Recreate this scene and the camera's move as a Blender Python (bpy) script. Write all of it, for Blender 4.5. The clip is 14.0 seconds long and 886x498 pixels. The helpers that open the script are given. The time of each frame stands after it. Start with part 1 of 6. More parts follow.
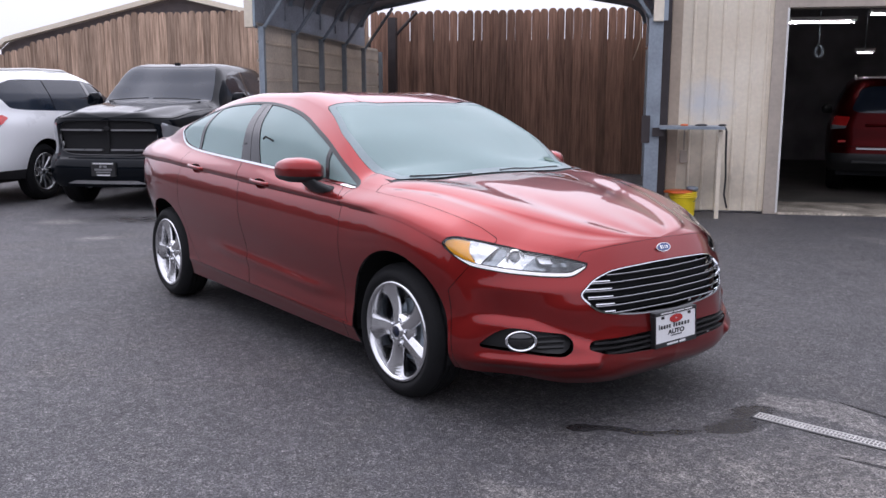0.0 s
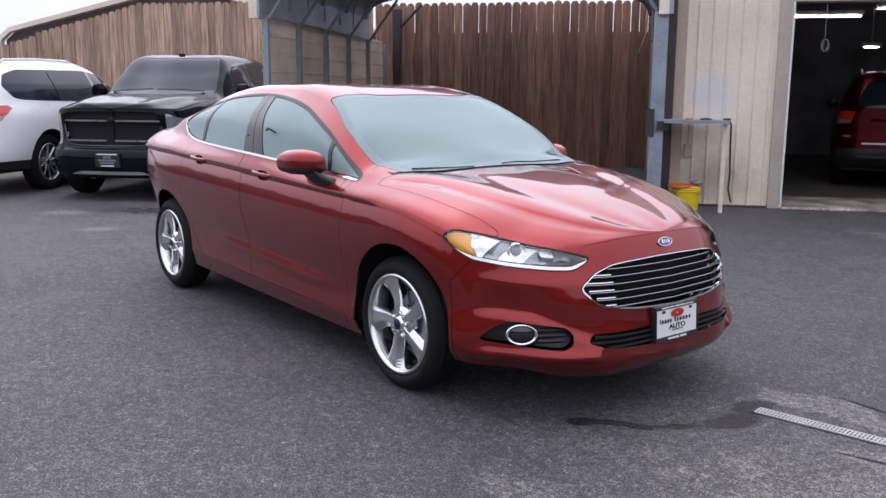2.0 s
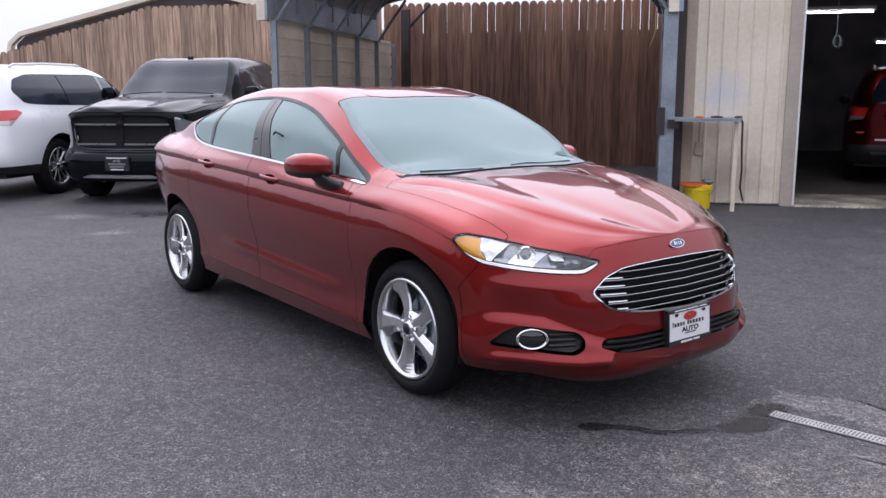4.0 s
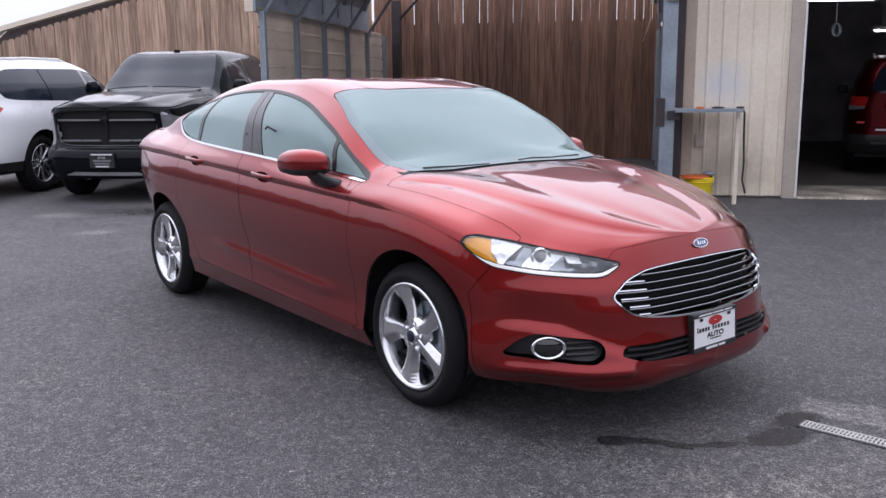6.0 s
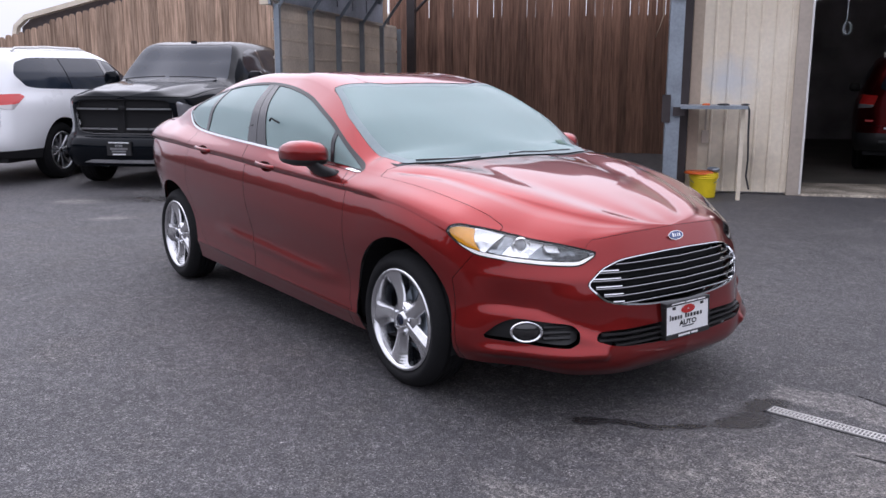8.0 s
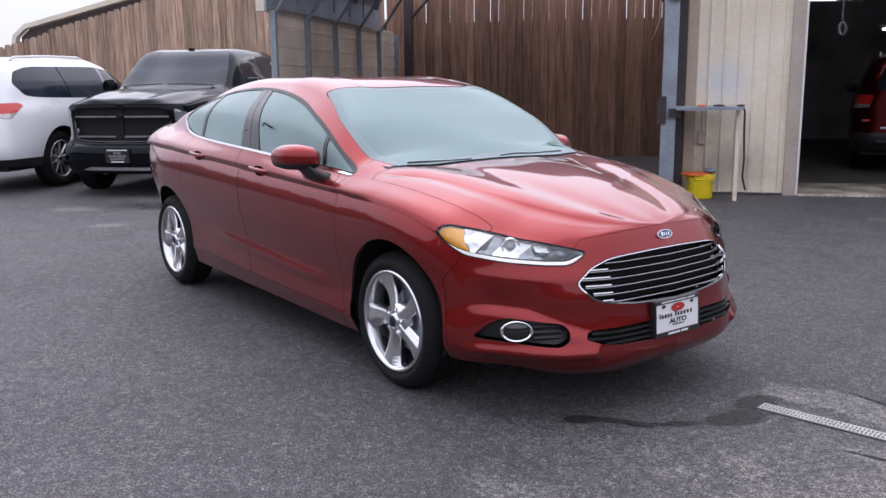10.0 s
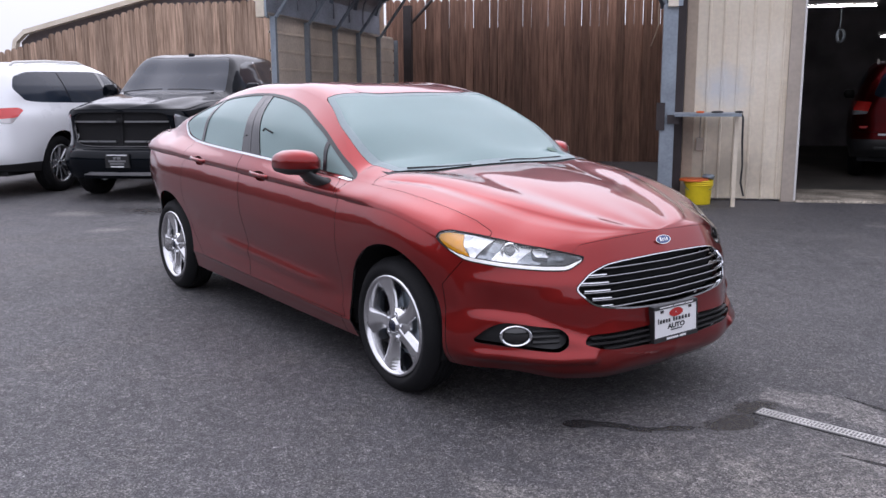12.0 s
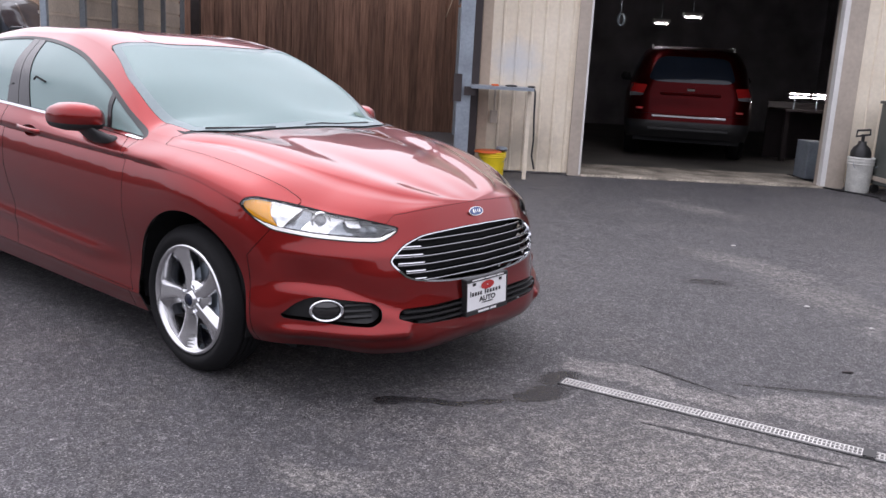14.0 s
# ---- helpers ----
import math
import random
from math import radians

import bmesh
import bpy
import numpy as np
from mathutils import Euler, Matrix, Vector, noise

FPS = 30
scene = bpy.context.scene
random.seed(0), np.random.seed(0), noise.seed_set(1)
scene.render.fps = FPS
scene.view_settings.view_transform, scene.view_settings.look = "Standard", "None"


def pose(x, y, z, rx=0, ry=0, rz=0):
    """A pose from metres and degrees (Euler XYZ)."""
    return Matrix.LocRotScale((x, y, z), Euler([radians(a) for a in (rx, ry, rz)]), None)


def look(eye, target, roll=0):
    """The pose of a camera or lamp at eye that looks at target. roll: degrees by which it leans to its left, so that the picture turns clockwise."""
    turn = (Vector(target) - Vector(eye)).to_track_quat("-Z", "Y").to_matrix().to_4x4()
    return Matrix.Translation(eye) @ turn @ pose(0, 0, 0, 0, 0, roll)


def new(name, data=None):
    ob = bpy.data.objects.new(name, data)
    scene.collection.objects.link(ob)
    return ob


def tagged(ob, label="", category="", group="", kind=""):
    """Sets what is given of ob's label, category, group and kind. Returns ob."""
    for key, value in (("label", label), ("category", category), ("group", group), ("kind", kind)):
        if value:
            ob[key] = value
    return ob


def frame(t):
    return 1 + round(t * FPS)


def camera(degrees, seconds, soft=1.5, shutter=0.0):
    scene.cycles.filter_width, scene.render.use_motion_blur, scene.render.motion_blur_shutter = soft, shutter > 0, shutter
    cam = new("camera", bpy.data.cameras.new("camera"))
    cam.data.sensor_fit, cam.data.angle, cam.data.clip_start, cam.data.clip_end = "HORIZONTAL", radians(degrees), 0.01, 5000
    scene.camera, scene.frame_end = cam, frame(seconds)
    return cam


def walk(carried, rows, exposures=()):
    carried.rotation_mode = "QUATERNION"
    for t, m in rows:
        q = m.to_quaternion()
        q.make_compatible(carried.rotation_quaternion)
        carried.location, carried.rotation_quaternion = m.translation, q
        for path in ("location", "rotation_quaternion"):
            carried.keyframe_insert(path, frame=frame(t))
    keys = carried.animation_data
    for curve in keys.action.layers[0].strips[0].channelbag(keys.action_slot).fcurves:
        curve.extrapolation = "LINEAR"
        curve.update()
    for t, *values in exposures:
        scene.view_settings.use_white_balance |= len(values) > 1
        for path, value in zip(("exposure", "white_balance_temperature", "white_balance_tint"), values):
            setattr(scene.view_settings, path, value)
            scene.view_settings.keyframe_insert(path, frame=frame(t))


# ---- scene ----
cam = camera(54.0, 14.0)
PATH = [
    (0, (3.3, -3.238, 1.417), (1.762, -2.005, 1.082), 0.1),
    (0.5, (3.307, -3.249, 1.423), (1.753, -2.032, 1.102), 0.6),
    (1, (3.309, -3.248, 1.426), (1.733, -2.055, 1.117), 0.3),
    (1.5, (3.308, -3.243, 1.416), (1.748, -2.034, 1.09), 0.7),
    (2, (3.307, -3.227, 1.419), (1.765, -2.003, 1.067), 0.4),
    (2.5, (3.307, -3.231, 1.422), (1.76, -2.012, 1.076), 0.0),
    (3, (3.316, -3.234, 1.424), (1.757, -2.029, 1.084), 0.0),
    (5.3, (3.114, -3.109, 1.437), (1.572, -1.892, 1.063), -0.4),
    (5.5, (3.08, -3.102, 1.434), (1.55, -1.866, 1.067), -0.2),
    (6, (3.017, -3.085, 1.422), (1.477, -1.864, 1.053), -0.6),
    (6.5, (3.01, -3.082, 1.419), (1.472, -1.866, 1.025), -0.5),
    (7, (3.068, -3.102, 1.428), (1.527, -1.886, 1.047), 0.1),
    (7.5, (3.16, -3.108, 1.435), (1.6, -1.913, 1.062), 0.2),
    (8, (3.26, -3.106, 1.441), (1.698, -1.919, 1.055), 0.1),
    (10.5, (3.317, -3.081, 1.427), (1.749, -1.896, 1.054), -0.6),
    (11, (3.324, -3.087, 1.429), (1.756, -1.902, 1.057), -0.5),
    (11.5, (3.331, -3.095, 1.432), (1.766, -1.905, 1.066), -0.4),
    (12, (3.328, -3.1, 1.43), (1.761, -1.911, 1.068), -0.4),
    (12.5, (3.32, -3.097, 1.426), (1.796, -1.861, 1.039), -1.0),
    (13, (3.288, -3.096, 1.421), (1.78, -1.84, 1.034), -0.3),
    (13.5, (3.223, -3.088, 1.408), (1.832, -1.714, 0.986), 1.8),
    (14, (3.124, -3.042, 1.405), (1.905, -1.514, 0.98), 3.1),
]
walk(cam, [(t, look(eye, target, roll)) for t, eye, target, roll in PATH], [(0.0, 0.13, 5950, 20), (1.0, 0.15, 5950, 20), (2.0, 0.11, 5950, 20), (5.5, 0.13, 5950, 20), (6.5, 0.11, 5950, 20), (8.0, 0.11, 5950, 20), (12.0, 0.11, 5950, 20), (12.6, 0.09, 5950, 20), (13.1, 0.11, 5950, 20), (13.5, 0.35, 6100, 20), (14.0, 0.32, 6180, 20)])

# ---------------------------------------------------------------- light
world = bpy.data.worlds.new("overcast_sky")
scene.world = world
world.use_nodes = True
wn, wl = world.node_tree.nodes, world.node_tree.links
sky = wn.new("ShaderNodeTexSky")
sky.sky_type, sky.sun_disc = "NISHITA", False
sky.sun_elevation, sky.sun_rotation = radians(58), radians(-58)
sky.air_density, sky.dust_density, sky.ozone_density = 1.0, 6.0, 1.0
grey = wn.new("ShaderNodeHueSaturation")
grey.inputs["Saturation"].default_value = 0.16
grey.inputs["Value"].default_value = 1.0
wl.new(sky.outputs[0], grey.inputs["Color"])
cloud = wn.new("ShaderNodeMix")
cloud.data_type = "RGBA"
cloud.inputs["Factor"].default_value = 0.85
cloud.inputs["B"].default_value = (9.2, 9.3, 9.6, 1)  # an even white cloud cover
wl.new(grey.outputs[0], cloud.inputs["A"])
# an overcast sky is brightest overhead and dims towards the horizon
aim, split_aim, dim, veil = wn.new("ShaderNodeTexCoord"), wn.new("ShaderNodeSeparateXYZ"), wn.new("ShaderNodeMapRange"), wn.new("ShaderNodeVectorMath")
for key, v in (("From Min", 0.0), ("From Max", 1.0), ("To Min", 0.71), ("To Max", 1.14)):
    dim.inputs[key].default_value = v
veil.operation = "SCALE"
wl.new(aim.outputs["Generated"], split_aim.inputs[0])
wl.new(split_aim.outputs["Z"], dim.inputs["Value"])
wl.new(cloud.outputs["Result"], veil.inputs[0])
wl.new(dim.outputs[0], veil.inputs["Scale"])
wl.new(veil.outputs[0], wn["Background"].inputs["Color"])
wn["Background"].inputs["Strength"].default_value = 0.146
sun = new("sun", bpy.data.lights.new("sun", "SUN"))
sun.data.energy, sun.data.angle, sun.data.color = 1.2, radians(95), (1.0, 0.97, 0.93)
sun.matrix_world = look((-8, 5, 15), (0, 0, 0))

# ---------------------------------------------------------------- materials


def mat(name, base, rough=0.6, metal=0.0, var=0.15, scale=6.0, fine=90.0, bump=0.0, coat=0.0, rvar=0.1, tint=None, island=0.0, stretch=(1, 1, 1), spec=0.5):
    """A surface with two scales of colour variation, varied gloss and fine relief."""
    m = bpy.data.materials.new(name)
    m.use_nodes = True
    nt = m.node_tree
    n, l = nt.nodes, nt.links
    p = n["Principled BSDF"]
    co = n.new("ShaderNodeTexCoord")
    mp = n.new("ShaderNodeMapping")
    mp.inputs["Scale"].default_value = stretch
    l.new(co.outputs["Object"], mp.inputs["Vector"])
    big = n.new("ShaderNodeTexNoise")
    big.inputs["Scale"].default_value, big.inputs["Detail"].default_value = scale, 6
    small = n.new("ShaderNodeTexNoise")
    small.inputs["Scale"].default_value, small.inputs["Detail"].default_value = fine, 3
    l.new(mp.outputs[0], big.inputs["Vector"])
    l.new(mp.outputs[0], small.inputs["Vector"])
    mix = n.new("ShaderNodeMix")
    mix.data_type = "RGBA"
    b = Vector(base)
    hi = Vector(tint) if tint else b * (1 + var)
    lo = b * (1 - var)
    mix.inputs["A"].default_value, mix.inputs["B"].default_value = (*lo, 1), (*hi, 1)
    ramp = n.new("ShaderNodeMapRange")
    ramp.inputs["From Min"].default_value, ramp.inputs["From Max"].default_value = 0.3, 0.7
    l.new(big.outputs["Fac"], ramp.inputs["Value"])
    l.new(ramp.outputs[0], mix.inputs["Factor"])
    grain = n.new("ShaderNodeMapRange")
    grain.inputs["From Min"].default_value, grain.inputs["From Max"].default_value = 0.25, 0.75
    grain.inputs["To Min"].default_value, grain.inputs["To Max"].default_value = 1 - var * 0.8, 1 + var * 0.8
    l.new(small.outputs["Fac"], grain.inputs["Value"])
    mul = n.new("ShaderNodeVectorMath")
    mul.operation = "SCALE"
    l.new(mix.outputs["Result"], mul.inputs[0])
    if island:
        info = n.new("ShaderNodeObjectInfo")
        rnd = n.new("ShaderNodeMapRange")
        rnd.inputs["To Min"].default_value, rnd.inputs["To Max"].default_value = 1 - island, 1 + island
        l.new(info.outputs["Random"], rnd.inputs["Value"])
        both = n.new("ShaderNodeMath")
        both.operation = "MULTIPLY"
        l.new(grain.outputs[0], both.inputs[0])
        l.new(rnd.outputs[0], both.inputs[1])
        l.new(both.outputs[0], mul.inputs["Scale"])
        off = n.new("ShaderNodeCombineXYZ")
        ofs = n.new("ShaderNodeMath")
        ofs.operation = "MULTIPLY"
        ofs.inputs[1].default_value = 57.0
        l.new(info.outputs["Random"], ofs.inputs[0])
        for i in range(3):
            l.new(ofs.outputs[0], off.inputs[i])
        l.new(off.outputs[0], mp.inputs["Location"])
    else:
        l.new(grain.outputs[0], mul.inputs["Scale"])
    l.new(mul.outputs[0], p.inputs["Base Color"])
    rr = n.new("ShaderNodeMapRange")
    rr.inputs["To Min"].default_value, rr.inputs["To Max"].default_value = max(0.0, rough - rvar), min(1.0, rough + rvar)
    l.new(big.outputs["Fac"], rr.inputs["Value"])
    l.new(rr.outputs[0], p.inputs["Roughness"])
    p.inputs["Metallic"].default_value = metal
    p.inputs["Specular IOR Level"].default_value = spec
    if coat:
        p.inputs["Coat Weight"].default_value, p.inputs["Coat Roughness"].default_value = coat, 0.02
    if bump:
        bp = n.new("ShaderNodeBump")
        bp.inputs["Strength"].default_value, bp.inputs["Distance"].default_value = bump, 0.01
        l.new(small.outputs["Fac"], bp.inputs["Height"])
        l.new(bp.outputs[0], p.inputs["Normal"])
    return m


def plain(name, base, rough=0.4, metal=0.0, coat=0.0, emit=0.0):
    m = bpy.data.materials.new(name)
    m.use_nodes = True
    p = m.node_tree.nodes["Principled BSDF"]
    p.inputs["Base Color"].default_value = (*base, 1)
    p.inputs["Roughness"].default_value, p.inputs["Metallic"].default_value = rough, metal
    p.inputs["Coat Weight"].default_value = coat
    if emit:
        p.inputs["Emission Color"].default_value = (1.0, 0.96, 0.88, 1)
        p.inputs["Emission Strength"].default_value = emit
    return m


def glass(name, tint, rough=0.0, pale_film=0.0):
    """Clear or tinted glass; last value: share of a pale tone for mist and sky reflection."""
    m = bpy.data.materials.new(name)
    m.use_nodes = True
    n, l = m.node_tree.nodes, m.node_tree.links
    p = n["Principled BSDF"]
    p.inputs["Base Color"].default_value = (*tint, 1)
    p.inputs["Roughness"].default_value, p.inputs["IOR"].default_value = rough, 1.5
    p.inputs["Transmission Weight"].default_value = 1.0
    if pale_film:
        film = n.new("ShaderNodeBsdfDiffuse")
        # flat pale tone that stands for mist and the reflected sky
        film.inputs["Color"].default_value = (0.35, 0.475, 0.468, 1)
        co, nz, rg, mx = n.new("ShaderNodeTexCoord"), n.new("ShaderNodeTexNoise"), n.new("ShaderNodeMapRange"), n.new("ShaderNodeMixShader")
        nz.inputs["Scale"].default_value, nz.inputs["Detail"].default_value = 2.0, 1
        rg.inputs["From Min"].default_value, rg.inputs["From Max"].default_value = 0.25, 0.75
        rg.inputs["To Min"].default_value, rg.inputs["To Max"].default_value = pale_film * 0.92, pale_film * 1.08
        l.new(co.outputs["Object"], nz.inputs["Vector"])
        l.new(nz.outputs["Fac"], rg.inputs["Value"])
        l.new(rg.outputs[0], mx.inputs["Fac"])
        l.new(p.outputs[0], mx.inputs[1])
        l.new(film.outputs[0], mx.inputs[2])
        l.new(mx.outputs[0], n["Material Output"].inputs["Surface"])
    return m


def ground_material():
    """Damp worn asphalt with pale aggregate, grey scuffed patches, dark damp stains, painted shade before the car and
    patched concrete round the drain.
    """
    m = bpy.data.materials.new("asphalt")
    m.use_nodes = True
    n, l = m.node_tree.nodes, m.node_tree.links
    p = n["Principled BSDF"]
    co = n.new("ShaderNodeTexCoord")

    def noise_of(scale, detail=5, rough=0.6, dist=0.0):
        t = n.new("ShaderNodeTexNoise")
        t.inputs["Scale"].default_value, t.inputs["Detail"].default_value = scale, detail
        t.inputs["Roughness"].default_value, t.inputs["Distortion"].default_value = rough, dist
        l.new(co.outputs["Object"], t.inputs["Vector"])
        return t.outputs["Fac"]

    def ranged(v, a, b, c=0.0, d=1.0):
        r = n.new("ShaderNodeMapRange")
        for k, x in zip(("From Min", "From Max", "To Min", "To Max"), (a, b, c, d)):
            r.inputs[k].default_value = x
        l.new(v, r.inputs["Value"])
        return r.outputs[0]

    def math_of(op, a, b):
        q = n.new("ShaderNodeMath")
        q.operation = op
        for i, x in enumerate((a, b)):
            if isinstance(x, (int, float)):
                q.inputs[i].default_value = x
            else:
                l.new(x, q.inputs[i])
        return q.outputs[0]

    def mixed(f, a, b):
        q = n.new("ShaderNodeMix")
        q.data_type = "RGBA"
        l.new(f, q.inputs["Factor"])
        for k, x in (("A", a), ("B", b)):
            if isinstance(x, tuple):
                q.inputs[k].default_value = (*x, 1)
            else:
                l.new(x, q.inputs[k])
        return q.outputs["Result"]

    def blob(cx, cy, rx, ry, turn=0.0, ragged=0.75, soft=0.35):
        """An uneven patch: 1 inside, 0 outside."""
        mp = n.new("ShaderNodeMapping")
        mp.vector_type = "TEXTURE"
        mp.inputs["Location"].default_value = (cx, cy, 0)
        mp.inputs["Rotation"].default_value = (0, 0, radians(turn))
        mp.inputs["Scale"].default_value = (rx, ry, 1)
        l.new(co.outputs["Object"], mp.inputs["Vector"])
        ln = n.new("ShaderNodeVectorMath")
        ln.operation = "LENGTH"
        l.new(mp.outputs[0], ln.inputs[0])
        d = math_of("ADD", ln.outputs["Value"], math_of("MULTIPLY", ranged(edge, 0.3, 0.7, -1, 1), ragged))
        return ranged(d, 1.0 + soft / 2, 1.0 - soft / 2)

    def most(vs):
        out = vs[0]
        for v in vs[1:]:
            out = math_of("MAXIMUM", out, v)
        return out

    edge = noise_of(5.0, 12, 0.78)
    broad, mid, grain = noise_of(0.35, 4), noise_of(1.6, 6, 0.65), noise_of(95, 3, 0.7)
    coarse = noise_of(28, 4, 0.7)
    vor = n.new("ShaderNodeTexVoronoi")
    vor.inputs["Scale"].default_value = 190
    l.new(co.outputs["Object"], vor.inputs["Vector"])
    stones = n.new("ShaderNodeTexVoronoi")
    stones.inputs["Scale"].default_value = 95
    l.new(co.outputs["Object"], stones.inputs["Vector"])
    mottle, blotch = noise_of(13, 8, 0.78), noise_of(4.5, 6, 0.7)
    base = mixed(ranged(broad, 0.35, 0.65), (0.066, 0.064, 0.070), (0.112, 0.108, 0.117))
    base = mixed(ranged(mid, 0.45, 0.75, 0, 0.45), base, (0.145, 0.139, 0.142))
    base = mixed(ranged(mottle, 0.46, 0.66, 0, 0.55), base, (0.20, 0.193, 0.188))
    base = mixed(ranged(blotch, 0.38, 0.52, 0.5, 0), base, (0.042, 0.043, 0.047))
    base = mixed(math_of("MULTIPLY", ranged(noise_of(0.8, 7, 0.7), 0.50, 0.62, 0, 0.5), ranged(mottle, 0.40, 0.60, 0.4, 1.0)), base, (0.205, 0.186, 0.170))
    pale = most(PALE(blob))
    worn = noise_of(14, 8, 0.75)
    base = mixed(math_of("MULTIPLY", pale, ranged(worn, 0.36, 0.60, 0.15, 1.0)), base, (0.33, 0.31, 0.285))
    conc = most(CONCRETE(blob))
    base = mixed(math_of("MULTIPLY", conc, ranged(worn, 0.30, 0.55, 0.45, 1.0)), base, mixed(ranged(noise_of(9, 6, 0.7), 0.35, 0.65), (0.22, 0.205, 0.195), (0.38, 0.355, 0.335)))
    # damp ground, and the shade before the car's nose painted into the asphalt
    damp_shade = most([blob(1.35, -0.75, 1.15, 0.75, 25, 0.6, 1.1), blob(2.3, -0.5, 0.9, 0.35, 10, 0.7, 1.0), blob(1.9, 2.3, 2.6, 1.7, 35, 0.5, 1.3)])
    base = mixed(math_of("MULTIPLY", damp_shade, ranged(mid, 0.3, 0.7, 0.25, 0.6)), base, (0.045, 0.043, 0.047))
    wet = blob(0.6, 6.3, 5.5, 2.3, 40.6, 0.5, 0.9)
    base = mixed(math_of("MULTIPLY", wet, ranged(mid, 0.35, 0.65, 0.80, 0.35)), base, (0.040, 0.039, 0.043))
    dust = blob(2.75, -0.25, 1.3, 0.75, 10, 0.6, 1.2)
    base = mixed(math_of("MULTIPLY", dust, ranged(worn, 0.35, 0.60, 0.10, 0.65)), base, (0.30, 0.272, 0.245))
    specks = ranged(vor.outputs["Color"], 0.66, 0.86, 0, 0.5)
    base = mixed(math_of("MULTIPLY", specks, ranged(mottle, 0.40, 0.58)), base, (0.36, 0.345, 0.335))
    chips = math_of("MULTIPLY", ranged(stones.outputs["Color"], 0.90, 0.96), ranged(blotch, 0.38, 0.60, 0.25, 1.0))
    base = mixed(math_of("MULTIPLY", chips, ranged(grain, 0.38, 0.52)), base, (0.46, 0.445, 0.43))
    dark = most(DARK(blob))
    base = mixed(math_of("MULTIPLY", dark, 0.95), base, (0.018, 0.017, 0.019))
    base = mixed(ranged(grain, 0.35, 0.5, 0.7, 0.0), base, (0.02, 0.02, 0.021))
    base = mixed(ranged(coarse, 0.42, 0.60, 0.55, 0.0), base, (0.028, 0.027, 0.029))
    pebble = n.new("ShaderNodeVectorMath")
    pebble.operation = "SCALE"
    l.new(base, pebble.inputs[0])
    l.new(ranged(vor.outputs["Color"], 0.22, 0.78, 0.36, 1.70), pebble.inputs["Scale"])
    l.new(pebble.outputs[0], p.inputs["Base Color"])
    rough = math_of("SUBTRACT", ranged(mid, 0.3, 0.7, 0.52, 0.72), math_of("MULTIPLY", dark, 0.42))
    l.new(rough, p.inputs["Roughness"])
    bp = n.new("ShaderNodeBump")
    bp.inputs["Strength"].default_value, bp.inputs["Distance"].default_value = 0.8, 0.01
    l.new(math_of("ADD", grain, math_of("MULTIPLY", vor.outputs["Distance"], 0.6)), bp.inputs["Height"])
    l.new(bp.outputs[0], p.inputs["Normal"])
    return m


def PALE(blob):
    return [blob(1.45, -0.56, 0.10, 0.05, 35), blob(1.56, -0.31, 0.13, 0.045, 0), blob(1.68, -0.45, 0.17, 0.05, -20), blob(1.18, -1.17, 0.20, 0.08, 10), blob(1.85, -0.75, 0.30, 0.08, -15),
            blob(0.97, 3.48, 0.55, 0.22, -16, 0.8, 0.5), blob(-0.50, 5.75, 0.60, 0.2, -18, 0.8, 0.5), blob(1.72, 2.88, 0.58, 0.24, -28, 0.8, 0.7), blob(2.6, 2.25, 0.6, 0.26, -20, 0.8, 0.8),
            blob(-7.49, -0.36, 0.26, 0.20, 51, 0.5, 1.0), blob(-5.96, -0.44, 0.20, 0.12, 70, 0.5, 1.0), blob(-6.6, 1.4, 0.5, 0.16, 60, 0.6, 1.0)]


def CONCRETE(blob):
    return [blob(1.38, 0.56, 0.27, 0.13, 12, 0.4, 0.2), blob(1.75, 0.55, 0.30, 0.08, 9, 0.4, 0.3), blob(2.40, 0.86, 0.55, 0.19, 22, 0.3, 0.15), blob(2.20, 0.20, 0.62, 0.08, 11, 0.5, 0.6), blob(2.75, -0.12, 1.0, 0.26, 12, 0.6, 0.8), blob(1.17, 0.47, 0.09, 0.08, 40, 0.7, 0.3)]


def DARK(blob):
    return [blob(0.845, -0.47, 0.08, 0.05, 50, 0.4, 0.4), blob(0.97, -0.36, 0.16, 0.035, 29, 0.5, 0.4), blob(1.13, -0.20, 0.15, 0.035, 56, 0.5, 0.4), blob(1.245, 0.06, 0.18, 0.075, 75, 0.6, 0.4), blob(1.19, 0.28, 0.075, 0.14, 0, 0.7, 0.4),
            blob(0.91, 2.69, 0.17, 0.08, 32, 0.7, 1.2), blob(1.62, 0.70, 0.26, 0.018, -8, 0.6, 0.5), blob(2.25, 1.10, 0.5, 0.025, 32, 0.7, 0.5), blob(2.1, 0.19, 0.55, 0.016, 14, 0.7, 0.6), blob(1.95, 0.335, 0.8, 0.012, 9, 0.7, 0.6),
            blob(-6.9, 0.7, 0.9, 0.3, 50, 0.6, 1.2)]


ASPHALT = ground_material()
WOOD = mat("weathered_fence_boards", (0.36, 0.228, 0.148), 0.8, var=0.34, scale=3.0, fine=70, bump=0.35, island=0.25, stretch=(9, 9, 0.55), tint=(0.60, 0.425, 0.31))
# a darker, redder brown than the left fence's boards
WOOD_DARK = mat("dark_brown_fence_boards", (0.222, 0.115, 0.076), 0.75, var=0.32, scale=3.0, fine=70, bump=0.35, island=0.30, stretch=(9, 9, 0.55), tint=(0.36, 0.20, 0.135))
STEEL_BLUE = mat("galvanised_steel", (0.31, 0.355, 0.40), 0.5, 0.45, var=0.14, scale=5, fine=30, bump=0.05)
STEEL_DARK = mat("dark_galvanised_sheet", (0.40, 0.42, 0.46), 0.55, 0.3, var=0.2, scale=2, fine=30)
